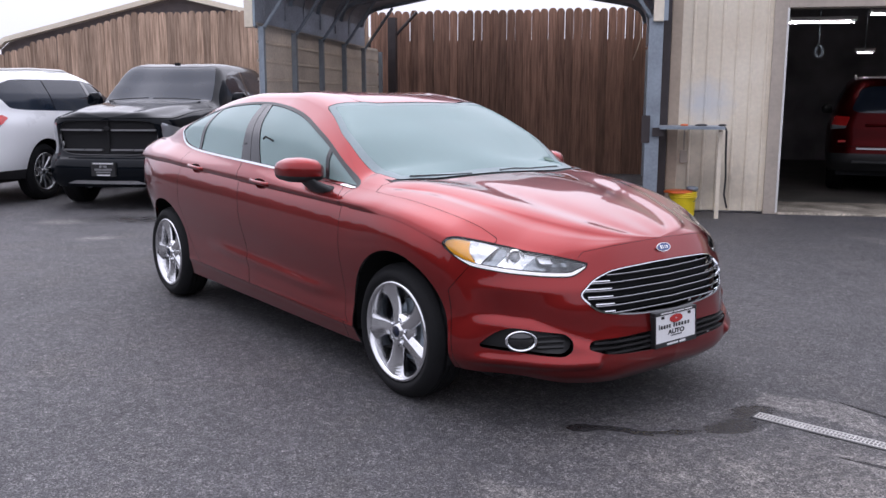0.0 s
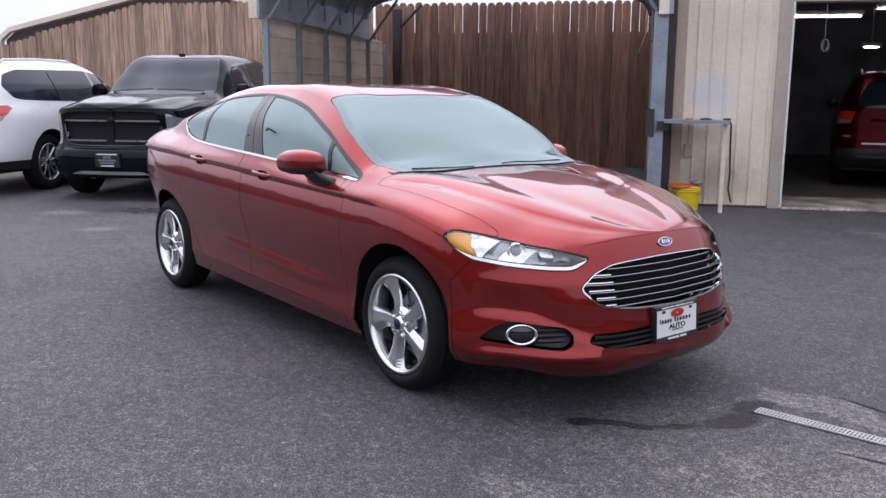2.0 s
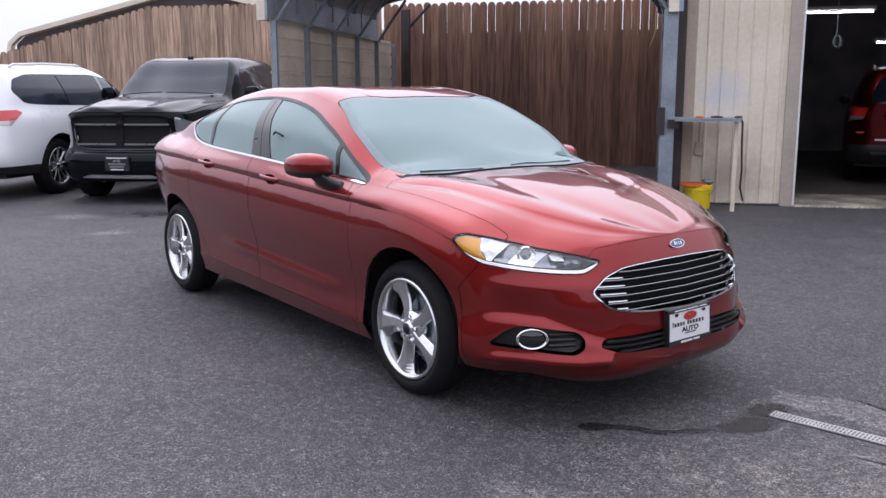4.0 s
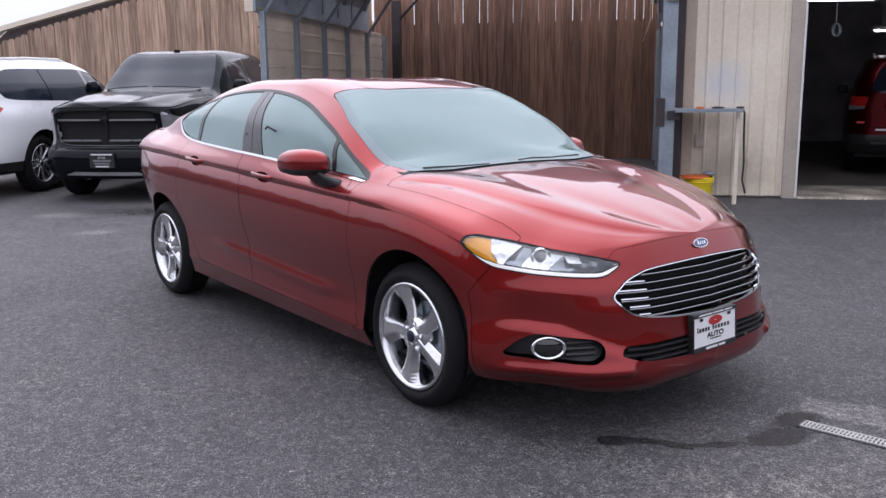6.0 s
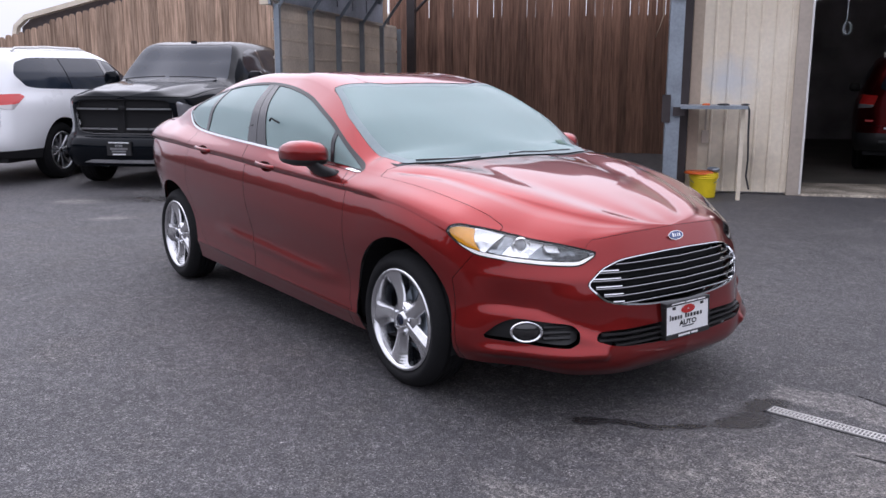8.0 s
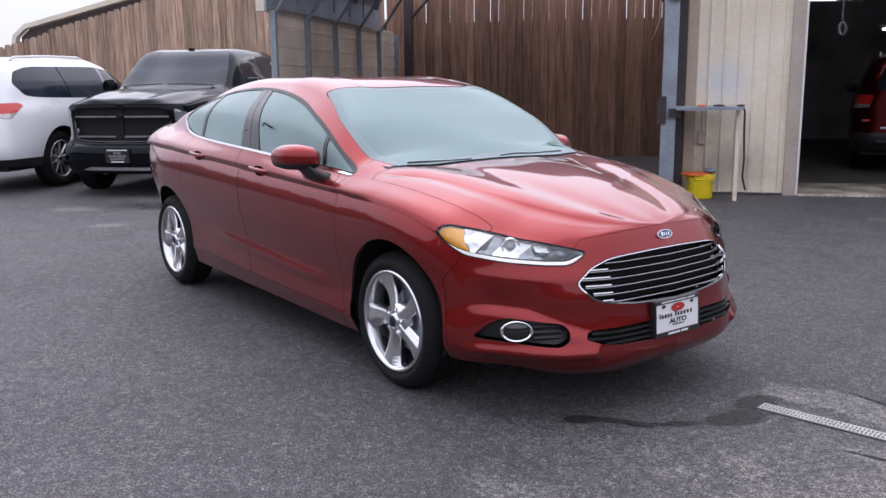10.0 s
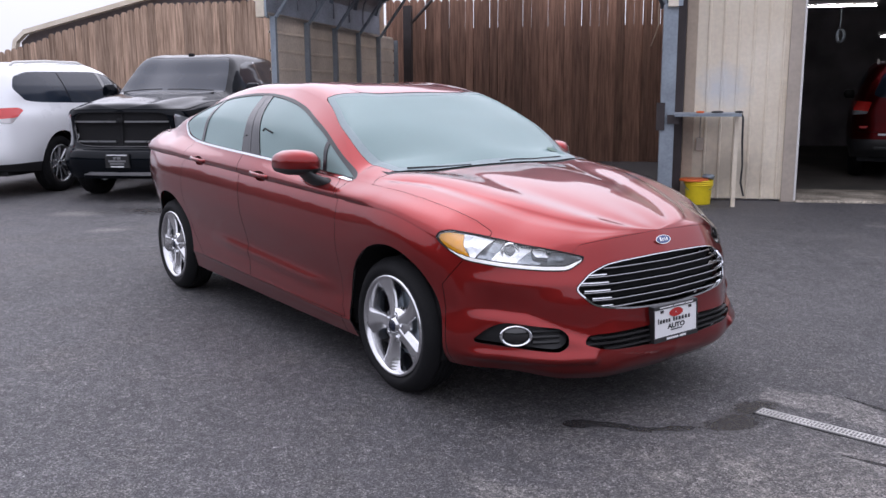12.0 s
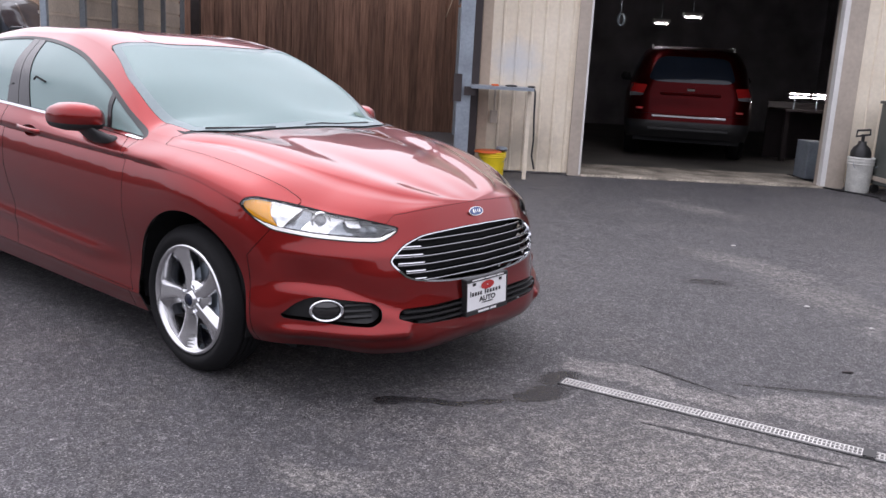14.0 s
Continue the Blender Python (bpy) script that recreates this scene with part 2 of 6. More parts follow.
CREAM = mat("cream_sheet_metal", (0.84, 0.735, 0.575), 0.5, 0.0, var=0.08, scale=1.2, fine=20, bump=0.03, tint=(0.90, 0.82, 0.675))


def overspray(m, where, size, colour):
    """Adds a cloudy patch of stray paint to a material."""
    n, l = m.node_tree.nodes, m.node_tree.links
    p = n["Principled BSDF"]
    src = p.inputs["Base Color"].links[0].from_socket
    co, mp, ln, nz = n.new("ShaderNodeTexCoord"), n.new("ShaderNodeMapping"), n.new("ShaderNodeVectorMath"), n.new("ShaderNodeTexNoise")
    mp.vector_type = "TEXTURE"
    mp.inputs["Location"].default_value, mp.inputs["Scale"].default_value = where, size
    ln.operation = "LENGTH"
    nz.inputs["Scale"].default_value, nz.inputs["Detail"].default_value = 7.0, 6
    l.new(co.outputs["Object"], mp.inputs["Vector"])
    l.new(co.outputs["Object"], nz.inputs["Vector"])
    l.new(mp.outputs[0], ln.inputs[0])
    ad, rg, mx = n.new("ShaderNodeMath"), n.new("ShaderNodeMapRange"), n.new("ShaderNodeMix")
    ad.operation = "ADD"
    l.new(ln.outputs["Value"], ad.inputs[0])
    l.new(nz.outputs["Fac"], ad.inputs[1])
    for k, v in zip(("From Min", "From Max", "To Min", "To Max"), (1.7, 0.7, 0.0, 0.75)):
        rg.inputs[k].default_value = v
    l.new(ad.outputs[0], rg.inputs["Value"])
    mx.data_type = "RGBA"
    l.new(rg.outputs[0], mx.inputs["Factor"])
    l.new(src, mx.inputs["A"])
    mx.inputs["B"].default_value = (*colour, 1)
    l.new(mx.outputs["Result"], p.inputs["Base Color"])


CREAM_MARKED = mat("cream_sheet_metal_marked", (0.84, 0.735, 0.575), 0.5, 0.0, var=0.08, scale=1.2, fine=20, bump=0.03, tint=(0.90, 0.82, 0.675))
overspray(CREAM_MARKED, (-0.95, 0.0, 1.42), (0.34, 1.0, 0.30), (0.64, 0.67, 0.69))
overspray(CREAM_MARKED, (-0.95, 0.0, 0.35), (0.6, 1.0, 0.35), (0.36, 0.32, 0.26))
TAN = mat("tan_metal_trim", (0.52, 0.42, 0.32), 0.5, 0.0, var=0.1, scale=2, fine=20)
TAUPE = mat("taupe_door_trim", (0.48, 0.415, 0.345), 0.5, 0.0, var=0.1, scale=2, fine=20)
BROWN = mat("dark_brown_metal", (0.045, 0.035, 0.035), 0.5, 0.0, var=0.2)
WHITE = mat("white_paint", (0.78, 0.77, 0.74), 0.45, 0.0, var=0.06, scale=3, fine=30)
SIDING = mat("translucent_sheet", (0.66, 0.60, 0.53), 0.5, 0.0, var=0.15, scale=1.5, fine=25)


def let_light_through(m, share):
    """Makes a sheet scatter part of its light through to the other side."""
    n, l = m.node_tree.nodes, m.node_tree.links
    t, mx = n.new("ShaderNodeBsdfTranslucent"), n.new("ShaderNodeMixShader")
    src = n["Principled BSDF"].inputs["Base Color"].links[0].from_socket
    l.new(src, t.inputs["Color"])
    mx.inputs["Fac"].default_value = share
    l.new(n["Principled BSDF"].outputs[0], mx.inputs[1])
    l.new(t.outputs[0], mx.inputs[2])
    l.new(mx.outputs[0], n["Material Output"].inputs["Surface"])


let_light_through(SIDING, 0.5)
CONC = mat("concrete_threshold", (0.36, 0.30, 0.225), 0.7, 0.0, var=0.75, scale=2.2, fine=40, bump=0.1, tint=(0.60, 0.53, 0.43))
# a much darker concrete than the threshold's
CONC_DARK = mat("dark_concrete_floor", (0.10, 0.09, 0.08), 0.6, 0.0, var=0.5, scale=1.1, fine=40, bump=0.1, tint=(0.16, 0.145, 0.125))
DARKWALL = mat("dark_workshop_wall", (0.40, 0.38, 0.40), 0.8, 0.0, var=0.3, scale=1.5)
ROOFDARK = mat("dark_gable_cladding", (0.09, 0.075, 0.075), 0.7, 0.0, var=0.15)
GRATE = mat("pale_plastic_grate", (0.56, 0.54, 0.52), 0.5, 0.0, var=0.15, scale=8, fine=60)
BLACKPLASTIC = mat("black_plastic", (0.018, 0.018, 0.019), 0.45, 0.0, var=0.2)
RUBBER = mat("tyre_rubber", (0.009, 0.009, 0.010), 0.75, 0.0, var=0.2, scale=10, bump=0.05, spec=0.25)
# near-black: paints in the dark of openings and joints; also plain black parts
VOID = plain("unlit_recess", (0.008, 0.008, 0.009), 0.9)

# ---------------------------------------------------------------- mesh helpers


def thing(name, label, category, m=None, group="", kind=""):
    ob = new(name)
    ob.empty_display_size = 0.2
    ob.matrix_world = m if m is not None else Matrix()
    return tagged(ob, label, category, group, kind)


def part(name, bm, material, parent=None, label="", smooth=False, bevel=0.0, m=None):
    """Links a bmesh (or a ready mesh) as one mesh object under its thing."""
    if isinstance(bm, bmesh.types.BMesh):
        me = bpy.data.meshes.new(name)
        bm.to_mesh(me)
        bm.free()
        me.materials.append(material)
        for f in me.polygons:
            f.use_smooth = smooth
    else:
        me = bm
    ob = new(name, me)
    if parent is not None:
        ob.parent = parent
    if m is not None:
        ob.matrix_basis = m
    if bevel:
        b = ob.modifiers.new("edge", "BEVEL")
        b.width, b.segments, b.limit_method = bevel, 2, "ANGLE"
    if label:
        ob["label"] = label
    return ob


def box(bm, x0, x1, y0, y1, z0, z1, m=None):
    """A box; m places it."""
    vs = [bm.verts.new((m @ Vector((x, y, z))) if m is not None else (x, y, z)) for x in (x0, x1) for y in (y0, y1) for z in (z0, z1)]
    for a, b, c, d in ((0, 1, 3, 2), (4, 6, 7, 5), (0, 4, 5, 1), (2, 3, 7, 6), (0, 2, 6, 4), (1, 5, 7, 3)):
        bm.faces.new((vs[a], vs[b], vs[c], vs[d]))
    return bm


def boxes(*bs):
    bm = bmesh.new()
    for b in bs:
        box(bm, *b)
    return bm


def sweep(bm, pts, section, up=(0, 0, 1), closed=False):
    """Sweeps a closed section of (side, up) points along a line of points."""
    pts = [Vector(p) for p in pts]
    rings = []
    for i, p in enumerate(pts):
        a = pts[i - 1] if i or closed else p
        b = pts[(i + 1) % len(pts)] if i < len(pts) - 1 or closed else p
        d = (b - a).normalized()
        side = d.cross(Vector(up))
        side = side.normalized() if side.length > 1e-6 else Vector((1, 0, 0))
        top = side.cross(d).normalized()
        rings.append([bm.verts.new(p + side * u + top * v) for u, v in section])
    k = len(section)
    for i in range(len(rings) - (0 if closed else 1)):
        a, b = rings[i], rings[(i + 1) % len(rings)]
        for j in range(k):
            bm.faces.new((a[j], a[(j + 1) % k], b[(j + 1) % k], b[j]))
    if not closed:
        bm.faces.new(rings[0][::-1])
        bm.faces.new(rings[-1])
    return bm


def ring(r, k=10, flat=1.0):
    return [(r * math.cos(2 * math.pi * i / k), flat * r * math.sin(2 * math.pi * i / k)) for i in range(k)]


def tube(bm, pts, r, k=8):
    return sweep(bm, pts, ring(r, k), up=(0.02, 0.03, 1) if abs((Vector(pts[1]) - Vector(pts[0])).normalized().z) < 0.95 else (1, 0, 0))


def lathe(bm, profile, axis="y", k=48, at=(0, 0, 0), closed=False, caps=False):
    """Turns a profile of (radius, along) about an axis."""
    rows = []
    for r, h in profile:
        row = []
        for i in range(k):
            a = 2 * math.pi * i / k
            c, s = r * math.cos(a), r * math.sin(a)
            row.append(bm.verts.new(Vector(at) + Vector({"y": (c, h, s), "z": (c, s, h), "x": (h, c, s)}[axis])))
        rows.append(row)
    for i in range(len(rows) - (0 if closed else 1)):
        a, b = rows[i], rows[(i + 1) % len(rows)]
        for j in range(k):
            bm.faces.new((a[j], a[(j + 1) % k], b[(j + 1) % k], b[j]))
    if caps:
        for row in (rows[0], rows[-1]):
            if profile[0 if row is rows[0] else -1][0] > 1e-4:
                bm.faces.new(row)
    bmesh.ops.recalc_face_normals(bm, faces=bm.faces)
    return bm


# ---------------------------------------------------------------- the lot: ground, workshop, carport, fence
LOT = pose(-2.66, 7.04, 0, 0, 0, 40.6)  # x along the workshop wall, y into the workshop


def ground():
    bm = bmesh.new()
    rs = [0, 3, 8, 20, 60, 200, 900]
    k = 48
    prev = None
    for r in rs:
        row = [bm.verts.new((r * math.cos(2 * math.pi * i / k), r * math.sin(2 * math.pi * i / k), 0)) for i in range(k)] if r else [bm.verts.new((0, 0, 0))]
        if prev:
            for i in range(k):
                if len(prev) == 1:
                    bm.faces.new((prev[0], row[i], row[(i + 1) % k]))
                else:
                    bm.faces.new((prev[i], row[i], row[(i + 1) % k], prev[(i + 1) % k]))
        prev = row
    return tagged(part("ground", bm, ASPHALT), "damp worn dark asphalt yard with pale scuffs, stains and painted shade", "ground", kind="structure")


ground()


def ribbed(u0, u1, z0, z1, pitch=0.178, depth=0.020, y=0.0, flip=1):
    """A sheet of ribbed metal siding, its ribs upright, with real depth."""
    bm = bmesh.new()
    xs = []
    u = u0
    while u < u1 - 1e-6:
        xs += [(u, 0), (min(u + pitch * 0.78, u1), 0), (min(u + pitch * 0.84, u1), -depth), (min(u + pitch * 0.94, u1), -depth)]
        u += pitch
    xs.append((u1, 0))
    clean = []
    for q in xs:
        if not clean or q[0] > clean[-1][0] + 1e-5:
            clean.append(q)
    a = [bm.verts.new((x, y + d * flip, z0)) for x, d in clean]
    b = [bm.verts.new((x, y + d * flip, z1)) for x, d in clean]
    c = [bm.verts.new((x, y + 0.05 * flip, z0)) for x, d in clean]
    e = [bm.verts.new((x, y + 0.05 * flip, z1)) for x, d in clean]
    for i in range(len(clean) - 1):
        bm.faces.new((a[i], a[i + 1], b[i + 1], b[i]))
        bm.faces.new((c[i], e[i], e[i + 1], c[i + 1]))
        bm.faces.new((b[i], b[i + 1], e[i + 1], e[i]))
        bm.faces.new((a[i], c[i], c[i + 1], a[i + 1]))
    bm.faces.new((a[0], b[0], e[0], c[0]))
    bm.faces.new((a[-1], c[-1], e[-1], b[-1]))
    return bm


DOOR_W, DOOR_H, WALL_H = 3.22, 2.56, 3.7


def workshop():
    w = thing("wall_workshop", "cream ribbed metal workshop wall with a wide open doorway", "wall", LOT, kind="structure")
    part("cladding", ribbed(-1.30, -0.18, 0.03, WALL_H), CREAM_MARKED, w)
    part("cladding", ribbed(DOOR_W + 0.15, 8.0, 0.03, WALL_H), CREAM, w)
    part("cladding", ribbed(-0.18, DOOR_W + 0.15, DOOR_H + 0.12, WALL_H), CREAM, w)
    part("corner_trim", boxes((-1.42, -1.285, -0.03, 0.12, 0.0, WALL_H)), TAN, w, "tan metal corner trim", bevel=0.006)
    part("door_trim", boxes((-0.19, -0.03, -0.035, 0.2, 0.0, DOOR_H + 0.13)), TAUPE, w, "taupe painted door jamb", bevel=0.006)
    part("door_trim", boxes((DOOR_W, DOOR_W + 0.30, -0.035, 0.2, 0.0, DOOR_H + 0.13)), TAUPE, w, "taupe painted door jamb", bevel=0.006)
    part("door_trim", boxes((-0.03, DOOR_W, -0.035, 0.2, DOOR_H, DOOR_H + 0.13)), TAUPE, w, "taupe painted door head", bevel=0.006)
    part("edge_strip", boxes((-0.042, -0.018, -0.05, 0.06, 0.02, DOOR_H)), WHITE, w, "white weather strip")
    part("edge_strip", boxes((DOOR_W - 0.02, DOOR_W + 0.045, -0.05, 0.06, 0.02, DOOR_H)), WHITE, w, "white weather strip")
    part("backing", boxes((-1.40, -0.05, 0.06, 0.2, 0.0, WALL_H), (DOOR_W + 0.02, 8.0, 0.06, 0.2, 0.0, WALL_H)), DARKWALL, w)
    side = thing("wall_side", "workshop side wall beside the carport", "wall", LOT, kind="structure")
    part("cladding", boxes((-1.40, -1.28, 0.13, 11.0, 0.0, WALL_H)), CREAM, side)
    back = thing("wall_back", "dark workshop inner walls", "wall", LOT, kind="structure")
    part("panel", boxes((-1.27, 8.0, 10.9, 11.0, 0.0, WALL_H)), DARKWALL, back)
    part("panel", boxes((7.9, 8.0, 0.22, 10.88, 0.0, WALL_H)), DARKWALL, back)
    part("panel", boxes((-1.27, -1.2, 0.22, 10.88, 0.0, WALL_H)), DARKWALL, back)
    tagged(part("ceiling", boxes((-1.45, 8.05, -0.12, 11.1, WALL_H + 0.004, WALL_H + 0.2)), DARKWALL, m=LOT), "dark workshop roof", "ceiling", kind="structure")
    tagged(part("floor", boxes((-1.2, 7.9, 1.25, 10.9, -0.1, 0.022)), CONC_DARK, m=LOT), "dark concrete workshop floor", "floor", kind="structure")
    tagged(part("threshold", boxes((-0.028, DOOR_W + 0.05, -0.06, 1.247, -0.1, 0.026)), CONC, m=LOT, bevel=0.01), "worn pale concrete threshold of the workshop", "floor", kind="structure")
    # upright added to fill the dark gap between carport and workshop
    tagged(part("gap_upright", boxes((-1.60, -1.43, -0.16, 0.0, 0.0, WALL_H)), BROWN, m=LOT, bevel=0.008), "dark brown upright added in the gap by the workshop corner", "post", kind="structure")


workshop()

def curve2(keys):
    """Straight-line interpolation through (a, b) keys."""
    xs, ys = zip(*keys)
    return lambda x: float(np.interp(x, xs, ys))


CP_L, CP_R, CP_F, BAY = -6.68, -1.64, -0.60, 1.22  # carport: left and right posts, front, bay
EAVE = 2.38
BEND = curve2([(0, 2.80), (0.03, 2.92), (0.10, 3.02), (0.24, 3.10), (0.45, 3.15), (0.9, 3.23), (1.6, 3.36), (2.6, 3.54)])


def roof_line(n=14):
    """The bent roof across its width: upright sides, round shoulders, a low ridge."""
    half = (CP_R - CP_L) / 2 + 0.08
    ds = [0.0, 0.0, 0.0] + [0.03, 0.06, 0.10, 0.16, 0.24, 0.34, 0.45, 0.7, 1.0, 1.4, 1.9, half]
    zs = [EAVE - 0.02, 2.55, 2.80] + [BEND(d) for d in ds[3:]]
    left = [(CP_L - 0.08 + d, z) for d, z in zip(ds, zs)]
    return left + [(CP_L + CP_R - u, z) for u, z in left[-2::-1]]


def roof_z(u):
    return BEND(min(u - CP_L, CP_R - u) + 0.08)


def carport():
    c = thing("carport", "galvanised steel carport with a bent dark roof and panelled side", "carport", LOT)
    post = boxes((-0.035, 0.035, -0.035, 0.035, 0, EAVE))
    posts = []
    me = None
    for side, u in (("left", CP_L), ("right", CP_R)):
        for i in range(6):
            ob = part("post", boxes((-0.035, 0.035, -0.035, 0.035, 0, EAVE)) if me is None else me, STEEL_BLUE, c, m=pose(u if side == "left" or i == 0 else -1.49, CP_F + i * BAY, 0))
            me = ob.data
    post.free()
    # the stout front post with a base plate
    part("front_post", boxes((CP_R - 0.085, CP_R + 0.085, CP_F - 0.06, CP_F + 0.10, 0, EAVE + 0.02), (CP_R - 0.12, CP_R + 0.12, CP_F - 0.1, CP_F + 0.14, 0, 0.012)), STEEL_BLUE, c, "scuffed blue-grey steel post", bevel=0.008)
    part("clamp", boxes((CP_R - 0.13, CP_R - 0.03, CP_F - 0.085, CP_F - 0.062, 0.92, 1.25)), BROWN, c, "dark bracket")
    line = roof_line()
    for i in range(5):
        bm = bmesh.new()
        sweep(bm, [(u * 0.985 + 0.015 * (CP_L + CP_R) / 2, CP_F + i * BAY, z - 0.04) for u, z in line[2:-2]], [(-0.03, -0.03), (0.03, -0.03), (0.03, 0.03), (-0.03, 0.03)], up=(0, 1, 0))
        part("bow", bm, STEEL_BLUE, c)
        for sgn, u in ((1, CP_L), (-1, CP_R))[: 1 if i else 2]:
            bm = bmesh.new()
            tube(bm, [(u, CP_F + i * BAY + 0.045, EAVE - 0.03), (u + sgn * 0.55, CP_F + i * BAY + 0.045, roof_z(u + sgn * 0.55) - 0.08)], 0.026)
            part("brace", bm, STEEL_BLUE, c)
    bm = bmesh.new()
    y0, y1 = CP_F - 0.12, CP_F + 4.3 * BAY
    rows = [[bm.verts.new((u, y, zz)) for y in (y0, y1) for zz in (z, z + 0.012)] for u, z in line]
    for a, b in zip(rows, rows[1:]):
        for j, k in ((0, 2), (3, 1), (1, 0), (2, 3)):
            bm.faces.new((a[j], a[k], b[k], b[j]))
    bmesh.ops.recalc_face_normals(bm, faces=bm.faces)
    part("roof_sheet", bm, STEEL_DARK, c, "dark grey ribbed roof sheet")
    for i in range(6):
        y = y0 + 0.4 + i * 0.78
        bm = bmesh.new()
        sweep(bm, [(u, y, z - 0.008) for u, z in line[1:-1]], [(-0.02, -0.008), (0.02, -0.008), (0.02, 0.008), (-0.02, 0.008)], up=(0, 1, 0))
        part("sheet_rib", bm, STEEL_DARK, c)
    bm = bmesh.new()
    sweep(bm, [(u, y0 - 0.01, z + 0.01) for u, z in line], [(-0.05, -0.012), (0.05, -0.012), (0.05, 0.012), (-0.05, 0.012)], up=(0, 1, 0))
    part("roof_trim", bm, STEEL_BLUE, c)
    for u, s in ((CP_L - 0.12, -1), (CP_R + 0.02, 1)):
        part("eave_trim", boxes((u - 0.06, u + 0.06, y0 - 0.03, y0 + 0.05, EAVE - 0.02, EAVE + 0.50 if s < 0 else EAVE + 0.4)), CREAM, c, "cream eave end trim", bevel=0.01)
    # side sheets, horizontal ribs
    for i in range(5):
        bm = bmesh.new()
        zs = []
        z = 0.05
        while z < EAVE - 0.06:
            zs += [(z, 0), (z + 0.19, 0), (z + 0.205, 0.02), (z + 0.225, 0.02)]
            z += 0.24
        zs.append((EAVE - 0.05, 0))
        va, vb = CP_F + i * BAY, CP_F + (i + 1) * BAY
        rows = [[bm.verts.new((CP_L - 0.045 - d + o, y, zz)) for y in (va, vb) for o in (0, -0.012)] for zz, d in zs]
        for a, b in zip(rows, rows[1:]):
            for j, k in ((0, 2), (3, 1), (1, 0), (2, 3)):
                bm.faces.new((a[j], a[k], b[k], b[j]))
        bmesh.ops.recalc_face_normals(bm, faces=bm.faces)
        part("side_sheet", bm, SIDING, c)
    part("rear_post", boxes((CP_L + 0.14, CP_L + 0.30, CP_F + 5 * BAY + 0.05, CP_F + 5 * BAY + 0.2, 0, 3.05)), BROWN, c, "dark brown post")
    bm = bmesh.new()
    tube(bm, [(CP_L + 0.30, CP_F + 5 * BAY + 0.12, 2.72), (CP_L + 0.72, CP_F + 5 * BAY + 0.12, 3.15)], 0.03)
    part("rear_brace", bm, BROWN, c)
    return c


carport()


def picket_mesh(name, h, w, material, seed):
    """A dog-eared fence board with a rounded head."""
    r = random.Random(seed)
    bm = bmesh.new()
    t = 0.019
    out = [(-w / 2, 0), (w / 2, 0), (w / 2, h - 0.07), (w * 0.40, h - 0.03), (w * 0.22, h - 0.005), (0, h), (-w * 0.22, h - 0.005), (-w * 0.40, h - 0.03), (-w / 2, h - 0.07)]
    f = [bm.verts.new((x, -t / 2, z)) for x, z in out]
    b = [bm.verts.new((x + r.uniform(-0.001, 0.001), t / 2, z)) for x, z in out]
    bm.faces.new(f)
    bm.faces.new(b[::-1])
    for i in range(len(out)):
        j = (i + 1) % len(out)
        bm.faces.new((f[i], b[i], b[j], f[j]))
    me = bpy.data.meshes.new(name)
    bmesh.ops.recalc_face_normals(bm, faces=bm.faces)
    bm.to_mesh(me)
    bm.free()
    me.materials.append(material)
    return me


FENCE_V = 5.9


def fence(name, label, u0, u1, material, height, seed):
    """Upright boards on rails; height(u) gives the boards' tops."""
    f = thing(name, label, "fence", LOT, kind="structure")
    r = random.Random(seed)
    pitch = 0.163
    meshes = {}
    u = u0
    while u < u1:
        h = round(height(u) / 0.04) * 0.04
        w = r.choice((0.153, 0.156, 0.159, 0.161))
        key = (h, w)
        if key not in meshes:
            meshes[key] = picket_mesh("board", h, w, material, len(meshes))
        part("board", meshes[key], None, f, m=pose(u, FENCE_V + r.uniform(-0.008, 0.008), r.uniform(-0.015, 0.015), r.uniform(-0.2, 0.2), r.uniform(-0.07, 0.07), r.uniform(-2, 2)))
        u += pitch + r.uniform(-0.002, 0.003)
    low = min(height(u0), height(u1))
    for z in (0.4, 1.2, 2.15):
        if z < low + 0.5:
            part("rail", boxes((u0 - 0.1, u1, FENCE_V + 0.02, FENCE_V + 0.06, z, z + 0.09)), material, f)
    return f


fence("fence_back", "tall brown upright board fence behind the carport", -6.9, -1.45, WOOD_DARK, lambda u: 3.2, 5)
fence("fence_left", "tall weathered tan board fence stepping down", -17.6, -6.95, WOOD, lambda u: 3.26 if u > -12.3 else 3.26 - 0.255 * (-12.3 - u), 6)
tagged(part("backing_boards", boxes((-6.9, -1.45, FENCE_V + 0.07, FENCE_V + 0.09, 0, 2.62)), WOOD_DARK, m=LOT), "brown backing boards behind the fence", "fence", kind="structure")


